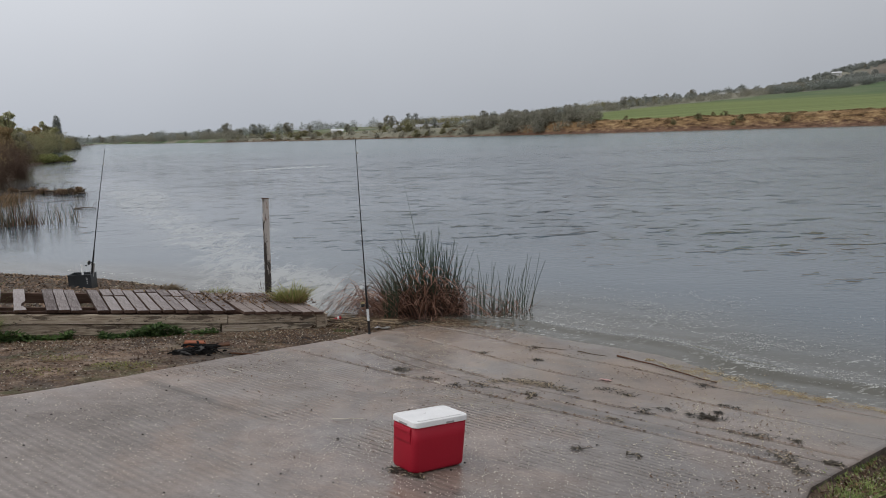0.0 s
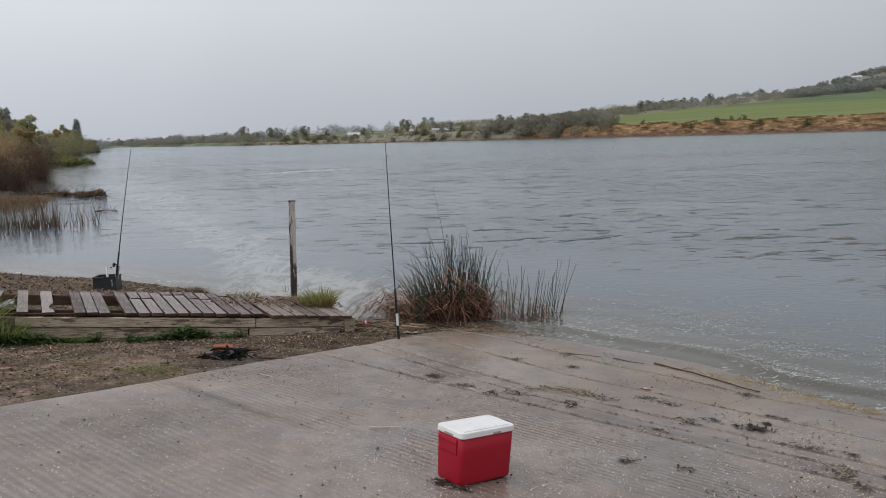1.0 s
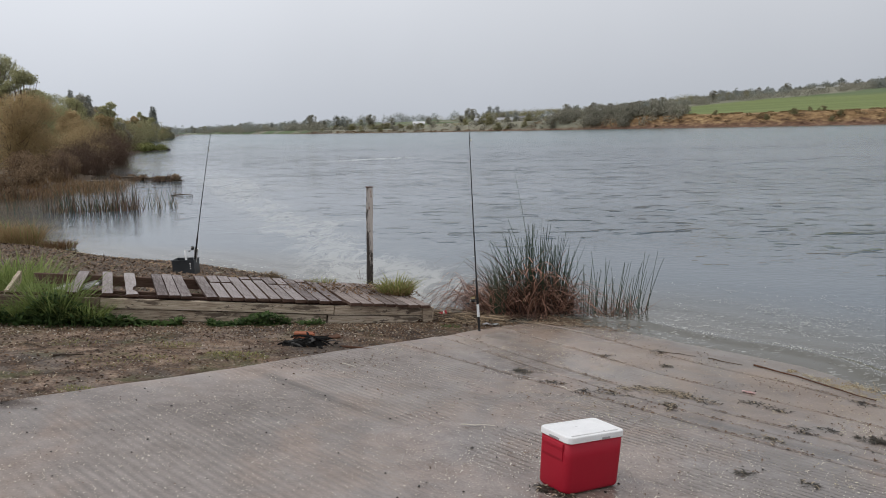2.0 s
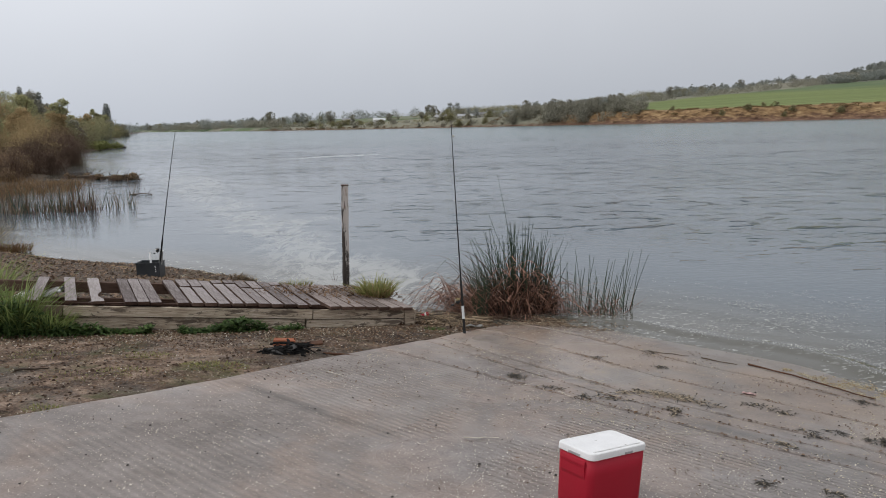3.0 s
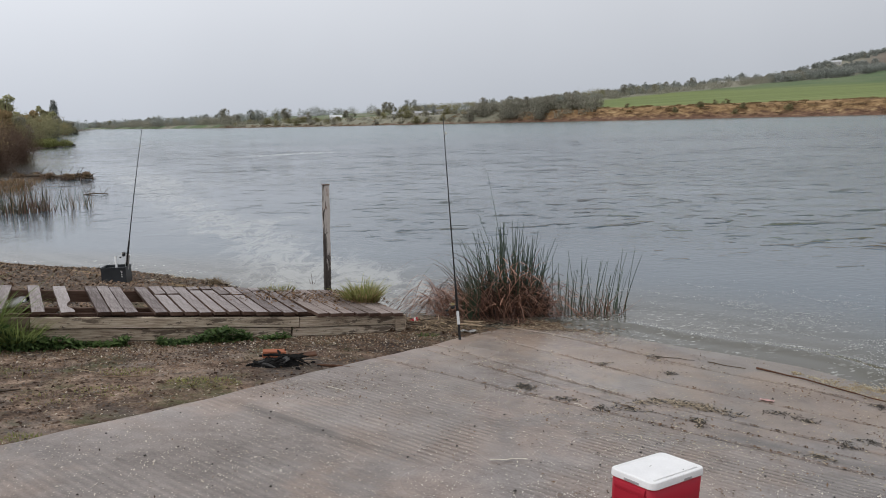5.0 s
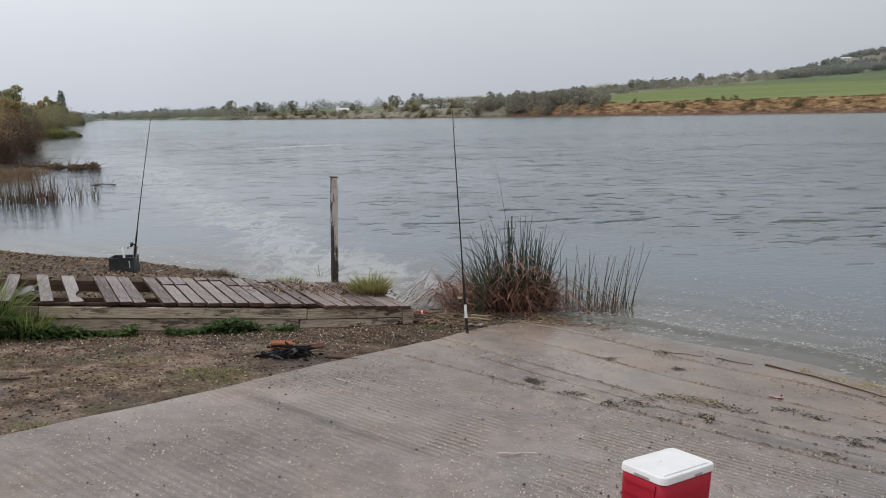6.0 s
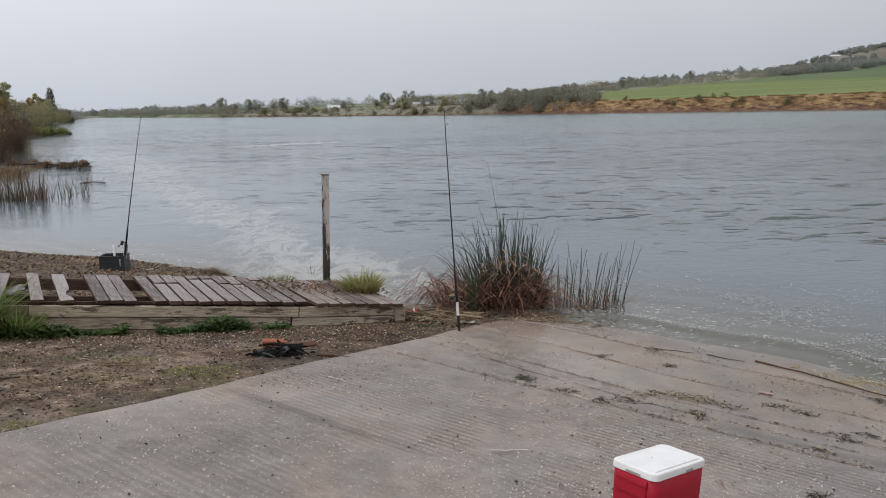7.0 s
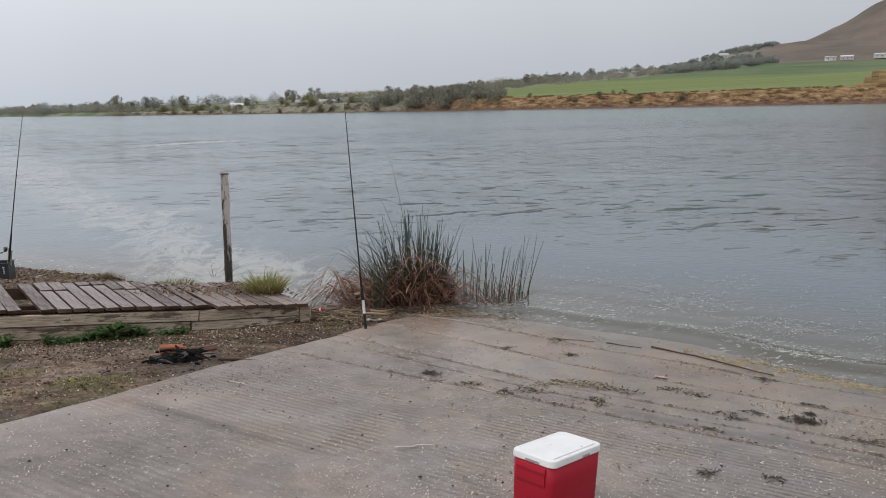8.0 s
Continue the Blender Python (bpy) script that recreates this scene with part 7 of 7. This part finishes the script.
stick("stick", "long brown reed stalk lying along the water's edge", (2.05, 8.43), (2.84, 7.50), 0.010, RUSTSTICK, 0.0, 1, 8)
stick("stick", "thin dark twig lying along the water's edge", (1.63, 8.64), (1.92, 8.41), 0.007, DARKSTICK, 0.0, 2)
stick("stick", "thin dark twig on the ramp's wet end", (1.18, 8.82), (1.53, 8.68), 0.005, DARKSTICK, 0.0, 3)
stick("straw", "single pale straw lying on the grooved ramp", (-0.75, 5.68), (-0.53, 5.73), 0.005, PALESTRAW, 0.002, 4)
stick("straw", "short pale straw lying on the ramp", (0.02, 7.05), (0.10, 6.92), 0.003, PALESTRAW, 0.002, 5)
stick("straw", "short pale straw lying on the ramp", (-1.95, 7.2), (-1.8, 7.1), 0.003, PALESTRAW, 0.002, 6)


for k, (a, b, r, mt, words) in enumerate((((-3.78, 7.26), (-3.42, 7.34), 0.007, STICK, "pale dry stick lying in the trodden dirt"), ((-4.40, 6.70), (-4.18, 6.78), 0.012, DARKSTICK, "short dark stick lying in the dirt"), ((-4.1, 7.55), (-3.86, 7.43), 0.005, STICK, "thin pale stick lying in the trodden dirt"), ((-2.9, 7.9), (-2.75, 8.1), 0.005, DARKSTICK, "thin dark twig near the burnt-out fire"), ((-5.0, 7.2), (-4.7, 7.05), 0.006, DARKSTICK, "thin dark twig lying in the dirt"), ((-3.3, 6.5), (-3.12, 6.62), 0.004, STICK, "thin pale stick beside the ramp's edge"))):
    stick("stick", words, a, b, r, mt, 0.004, 140 + k)


def chaff_line():
    """Foam and chaff that the ripples push up along the ramp."""
    rng = np.random.default_rng(79)
    kx = [2.30, 2.62, 2.84, 3.02, 3.22, 3.42, 3.60, 3.80, 4.02, 4.5, 5.1]
    ky = [8.42, 8.06, 7.82, 7.60, 7.36, 7.16, 6.98, 6.82, 6.62, 6.10, 5.4]
    n = 17000
    t = rng.uniform(0.2, len(kx) - 1.001, n)
    x, y = np.interp(t, range(len(kx)), kx), np.interp(t, range(len(ky)), ky)
    wide = np.interp(t, [0, 1, 2, 4, 5, 8, 10], [0.03, 0.09, 0.17, 0.16, 0.10, 0.06, 0.05])
    o = rng.normal(0.3, 0.8, n) * wide + 0.02 * lumps(x * 6, y * 6, 0.9)
    x, y = x + o * 0.62 + rng.normal(0, 0.008, n), y + o * 0.78 + rng.normal(0, 0.008, n)
    keep = rng.uniform(size=n) < np.clip(0.55 + 0.8 * lumps(x, y, 0.12) + 0.5 * lumps(x, y, 0.4), 0.06, 1) * np.interp(t, [0, 1, 4, 5.5, 10], [0.5, 1, 1, 0.55, 0.4])
    pos = on_bank(x, y, 0.005)[keep]
    pos[:, 2] = np.maximum(pos[:, 2], 0.006)
    k = len(pos)
    loose("chaff_line", "pale foam and chaff left along the ramp's waterline", "chaff", *flakes(rng, pos[: k // 2], rng.uniform(0.004, 0.010, k // 2), 0.25, 0.6), FOAM)
    loose("chaff_line", "straw-coloured chaff left along the ramp's waterline", "chaff", *flakes(rng, pos[k // 2:], rng.uniform(0.004, 0.013, k - k // 2), 0.3, 0.4), STRAW)
    # foam on the wavelet's back
    n = 42000
    x, y = rng.uniform(0.4, 5.5, n), rng.uniform(5.6, 11.0, n)
    off = -near_land(x, y) / 0.12 - 0.50 - 0.07 * lumps(x, y, 0.9) - 0.03 * lumps(x, y, 0.3, 1.0)
    ok = (np.abs(off) < 0.2) & (rng.uniform(size=n) < np.exp(-(off / 0.10) ** 2) * np.clip(0.65 + 0.9 * lumps(x, y, 0.5, 1.0), 0.15, 1))
    pos = np.stack([x, y, 0.005 + 0.036 * np.exp(-((off + 0.08) / 0.22) ** 2)], -1)[ok]
    loose("foam_line", "white foam along a wavelet before the ramp", "foam", *flakes(rng, pos, rng.uniform(0.004, 0.013, len(pos)), 0.12, 0.4), FROTH)
    # loose flecks afloat near the edge, gathered into loose bands along it
    n = 190000
    x, y = rng.uniform(0.6, 9.0, n), rng.uniform(5.5, 14.0, n)
    land_z = near_land(x, y)
    u, v = uv_of(x, y)
    strand = 1 - 3.2 * np.abs(lumps(u * 0.45 + 0.3 * lumps(x, y, 0.7), v + 0.15 * lumps(x, y, 0.5, 4.0), 0.42, 1.0))
    gate = 0.85 * np.clip(strand, -0.4, 1) * (0.55 + 0.6 * lumps(u, v, 1.1, 5.0)) + 0.35 * lumps(x, y, 0.12, 3.0) + 0.25 * lumps(x, y, 0.6, 2.0)
    ok = (land_z < -0.04) & (land_z > -0.46) & (rng.uniform(size=n) < 1.25 * np.clip(gate - 0.10, 0.003, 0.8) * np.interp(land_z, [-0.46, -0.22, -0.1], [0.22, 0.6, 0.8])) & (x > 1.2)
    pos = np.stack([x, y, np.full(n, 0.012)], -1)[ok]
    loose("floating_foam", "small white foam flecks afloat near the ramp", "foam", *flakes(rng, pos, rng.uniform(0.003, 0.0125, len(pos)), 0.05, 0.5), FROTH)


chaff_line()


def corner_rubbish():
    """Straw, sticks and a crushed can between dock and ramp."""
    rng = np.random.default_rng(80)
    n = 900
    x, y, _, _ = disc(rng, n, -1.15, 10.38, 0.62, 0.46)
    base = on_bank(x, y, 0.0)
    base[:, 2] = np.maximum(base[:, 2], 0) + rng.uniform(0, 0.09, n) * np.exp(-((x + 1.25) ** 2 + (y - 10.6) ** 2) / 0.12)
    a, l = rng.normal(-0.6, 0.8, n), rng.uniform(0.05, 0.34, n)
    top = base + np.stack([l * np.cos(a), l * np.sin(a), rng.normal(0.01, 0.03, n)], -1)
    top[:, 2] = np.maximum(top[:, 2], 0.01)
    v, f = stems(rng, base, top, np.zeros((n, 3)), rng.uniform(0.003, 0.007, n), steps=3)
    loose("straw_heap", "heap of washed-up straw and reed stalks beside the dock", "straw", v, f, REED_MIXED)
    n = 700
    x, y, _, _ = disc(rng, n, -1.05, 10.15, 0.7, 0.6)
    pos = on_bank(x, y, 0.008)
    pos[:, 2] = np.maximum(pos[:, 2], 0.01)
    loose("leaf_litter", "dark sodden scraps beside the dock's end", "leaf litter", *flakes(rng, pos, rng.uniform(0.01, 0.035, n), 0.4, 0.5), BROWNLEAF)
    r = random.Random(8)
    for k in range(36):
        x, y, g = r.uniform(-1.50, -0.70), r.uniform(9.95, 10.75), r.gauss(-0.6, 0.7)
        l = r.uniform(0.10, 0.34)
        stick("stick", "washed-up stick lying beside the dock's end", (x, y), (x + l * math.cos(g), y + l * math.sin(g)), r.uniform(0.007, 0.016), STICK if k % 2 == 0 else DARKSTICK, r.uniform(0, 0.08), 60 + k)
    can = thing("drink_can", pose(-1.40, 10.46, 0.085, 68, 20, 70) @ Matrix.Diagonal((0.9, 0.9, 0.9, 1)), "crushed red and white drink can in the straw", "can")
    bm = lathe([(0.026, 0.0), (0.032, 0.008), (0.030, 0.035), (0.024, 0.055), (0.031, 0.080), (0.033, 0.108), (0.026, 0.118)], 14)
    for w in bm.verts:
        w.co.x *= 0.82 + 0.16 * math.sin(w.co.z * 60)
    part("shell", bm, RED, can, smooth=True)
    part("band", lathe([(0.0305, 0.070), (0.0335, 0.082), (0.0345, 0.098)], 14, caps=False), WHITE, can, "white band", smooth=True)
    cloth = bmesh.new()
    rows = [[cloth.verts.new((0.03 * i, 0.028 * j, 0.014 + 0.016 * math.sin(i * 1.7 + j) * math.cos(j * 1.3 + i * 0.4))) for i in range(8)] for j in range(5)]
    for p, q in zip(rows, rows[1:]):
        for i in range(7):
            cloth.faces.new((p[i], p[i + 1], q[i + 1], q[i]))
    bmesh.ops.solidify(cloth, geom=cloth.faces[:], thickness=0.003)
    rag = part("plastic_scrap", cloth, WHITE, None, smooth=True)
    rag.matrix_basis = seated(-0.78, 9.93, 20, 0.004)
    tagged(rag, "crumpled white plastic scrap beside the ramp's corner", "litter")
    for k, (u, w, sc) in enumerate(((-1.72, 0.35, 2.6), (-0.93, 0.28, 0.9))):
        p = deck_at(u, w, -0.13)
        o = new("plastic_bag", rag.data)
        o.matrix_basis = Matrix.Translation(p) @ pose(0, 0, 0, 5, -3, 30 + 50 * k) @ Matrix.Diagonal((sc, sc, sc * 0.9, 1))
        tagged(o, "crumpled white plastic bag caught under the dock's missing boards", "litter")


corner_rubbish()


def shore_scraps():
    """A dead plant in the slack water, straw heaped at the spit's tip, and a pink scrap on the ramp."""
    rng = np.random.default_rng(91)
    base = np.array([[-3.05, 13.2, -0.05], [-3.04, 13.2, -0.05], [-3.07, 13.21, -0.05]])
    top = np.array([[-3.07, 13.2, 0.20], [-2.99, 13.2, 0.10], [-3.12, 13.2, 0.12]])
    plant("water_plant", "single thin dead plant standing in slack water", "plant", [("stem_growth", stems(rng, base, top, np.zeros((3, 3)), np.array([0.007, 0.006, 0.005]), steps=4), REED_DARK, "")])
    n = 260
    x, y, _, _ = disc(rng, n, -4.62, 13.30, 0.22, 0.12)
    base = on_bank(x, y, 0.0)
    base[:, 2] = np.maximum(base[:, 2], 0) + rng.uniform(0, 0.07, n)
    a, l = rng.uniform(0, 6.28, n), rng.uniform(0.04, 0.16, n)
    top = base + np.stack([l * np.cos(a), l * np.sin(a), rng.normal(0.02, 0.03, n)], -1)
    loose("straw_heap", "small heap of drifted straw at the spit's tip", "straw", *stems(rng, base, top, np.zeros((n, 3)), rng.uniform(0.003, 0.006, n), steps=3), REED_TAN)
    n = 60000
    x, y = rng.uniform(-10, -3.9, n), rng.uniform(12.3, 17.0, n)
    z = ground_height(x, y)
    keep = (z > -0.006) & (z < 0.016) & (rng.uniform(size=n) < np.clip(0.30 * lumps(x, y, 0.4) + 0.28 * (x + 6.2), 0.04, 0.5))
    pos = np.stack([x, y, np.maximum(z, 0) + 0.012], -1)[keep]
    loose("chaff_line", "pale chaff and foam left along the spit's waterline", "chaff", *flakes(rng, pos, rng.uniform(0.008, 0.024, len(pos)), 0.15, 0.4), FOAM)
    bm = bmesh.new()
    rows = [[bm.verts.new((0.022 * i - 0.06, 0.02 * j - 0.03, 0.004 + 0.003 * math.sin(i * 1.9 + j))) for i in range(6)] for j in range(4)]
    for p, q in zip(rows, rows[1:]):
        for i in range(5):
            bm.faces.new((p[i], p[i + 1], q[i + 1], q[i]))
    bmesh.ops.solidify(bm, geom=bm.faces[:], thickness=0.003)
    bmesh.ops.recalc_face_normals(bm, faces=bm.faces[:])
    scrap = part("plastic_scrap", bm, PINK, None)
    scrap.matrix_basis = seated(1.70, 7.38, -30, 0.004)
    tagged(scrap, "small faded pink plastic scrap on the damp ramp", "litter")


PINK = varied("faded_pink_plastic", (0.62, 0.40, 0.38), (0.78, 0.56, 0.53), 0.5, 20, 120, 0.1, 0.001)
shore_scraps()
mr = np.random.default_rng(83)
mx, my = mr.uniform(-0.9, 1.5, 16000), mr.uniform(9.75, 11.0, 16000)
mk = (near_land(mx, my) < 0.03) & (mr.uniform(size=16000) < np.interp(mx, [0.3, 1.2], [1, 0])) & (mr.uniform(size=16000) < np.clip(0.5 + lumps(mx, my, 0.25), 0.1, 1) * np.exp(-np.maximum(0, np.abs(my - 10.35) - 0.25) / 0.15))
mp = np.stack([mx, my, np.maximum(near_land(mx, my), 0) + 0.006], -1)[mk]
mh = len(mp) // 3
loose("leaf_litter", "dark sodden reed scraps in the shallows before the reeds", "leaf litter", *flakes(mr, mp[:mh], mr.uniform(0.012, 0.04, mh), 0.1, 0.4), BROWNLEAF)
loose("chip_litter", "tan reed chips afloat before the reeds", "chips", *flakes(mr, mp[mh:], mr.uniform(0.008, 0.030, len(mp) - mh), 0.1, 0.35), CHIP)


def dock_dirt():
    rng = np.random.default_rng(81)
    n = 2600
    u, w = rng.uniform(0.5, 2.7, n), rng.uniform(-0.1, 1.33, n)
    k = np.exp(-((w - 0.85) / 0.35) ** 2) * smooth(0.6, 1.6, u) + 0.5 * smooth(1.6, 2.1, u) * smooth(0.3, 0.8, w)
    ok = rng.uniform(size=n) < k
    pts = np.array([deck_at(a, b, 0.024 if a < 1.68 else 0.012) for a, b in zip(u[ok], w[ok])])
    loose("dock_litter", "soil crumbs and leaf scraps on the dock's lower boards", "leaf litter", *flakes(rng, pts, rng.uniform(0.008, 0.03, len(pts)), 0.4, 0.5), BROWNLEAF)
    # soil and scraps seen between the boards, under the dock
    n = 2600
    u, w = rng.uniform(-2.0, 0.3, n), rng.uniform(0.0, 1.28, n)
    x, y = -4 + u * math.cos(DOCK) - w * math.sin(DOCK), 9 + u * math.sin(DOCK) + w * math.cos(DOCK)
    pos = on_bank(x, y, 0.012)
    pos[:, 2] += rng.uniform(0, 0.035, n)
    loose("straw_heap", "dead grass and leaves lying under the dock's missing boards", "straw", *flakes(rng, pos, rng.uniform(0.01, 0.05, n), 0.4, 0.25), STRAW)


dock_dirt()
# clods and bark crumbs trodden into the dirt
cr = np.random.default_rng(84)
cu, cv = cr.uniform(-9.0, EDGE_L - 0.05, 5200), cr.uniform(0.0, 7.6, 5200)
cx, cy = cu * SLOPE_U.x + cv * SLOPE_V.x, cu * SLOPE_U.y + cv * SLOPE_V.y
ck = (-(cx + 4) * math.sin(DOCK) + (cy - 9) * math.cos(DOCK) < -0.12) & (cr.uniform(size=5200) < np.clip(0.4 + 0.9 * lumps(cx, cy, 0.45, 3.0), 0.05, 1))
pebbles("dirt_clods", "dark clods and bark crumbs trodden into the dirt", int(ck.sum()), cr, cx[ck], cy[ck], 0.006, 0.022, CLOD)
tuft("grass_tuft", "thin green grass between the dock's boards", -3.05, 10.60, 0.50, 0.22, 0.06, 90, 0.10, GRASS, 30, 35)
for k, (x, y, r, n) in enumerate(((-2.94, 7.20, 0.30, 620), (-3.66, 7.50, 0.24, 260), (-3.55, 5.72, 0.16, 300), (-3.55, 6.85, 0.26, 220), (-4.6, 7.4, 0.35, 140), (-3.9, 6.6, 0.25, 90))):
    tuft("grass_tuft", "sparse short moss-green grass in the trodden dirt", x, y, bank_z, r, r * 0.6, n, 0.035, GRASS, n // 2, 36 + k, 0.006)

# verge beyond the ramp's other side, a step below it
vr = np.random.default_rng(82)
for k in range(60):
    vv = 3.6 + 0.055 * k + vr.uniform(-0.05, 0.05)
    r = vr.uniform(0.10, 0.22)
    vu = float(edge_right(vv)) + 0.02 + 0.6 * r + vr.uniform(0.0, 0.08 if k % 2 else 0.55)
    if vr.uniform() < 0.2:
        continue
    tuft("grass_tuft", "short green grass on the verge beside the ramp", vu * SLOPE_U.x + vv * SLOPE_V.x, vu * SLOPE_U.y + vv * SLOPE_V.y, bank_z, r, r, 150, vr.uniform(0.035, 0.065), LUSH, 30, 44 + k, 0.009)
vv = vr.uniform(2.5, 7.0, 16000)
vu = edge_right(vv) + 0.03 + np.abs(vr.normal(0, 0.7, 16000))
vx, vy = vu * SLOPE_U.x + vv * SLOPE_V.x, vu * SLOPE_U.y + vv * SLOPE_V.y
vp = np.stack([vx, vy, ground_height(vx, vy) + 0.010], -1)
loose("leaf_litter", "dark brown leaf litter on the grass verge", "leaf litter", *flakes(vr, vp[:9000], vr.uniform(0.008, 0.022, 9000), 0.45, 0.55), BROWNLEAF)
loose("leaf_litter", "tan leaf litter on the grass verge", "leaf litter", *flakes(vr, vp[9000:13000], vr.uniform(0.006, 0.017, 4000), 0.45, 0.55), CHIP)
loose("seed_litter", "pale seeds and chips on the grass verge", "seeds", *flakes(vr, vp[13000:], vr.uniform(0.004, 0.011, 3000), 0.45, 0.55), LITTER)
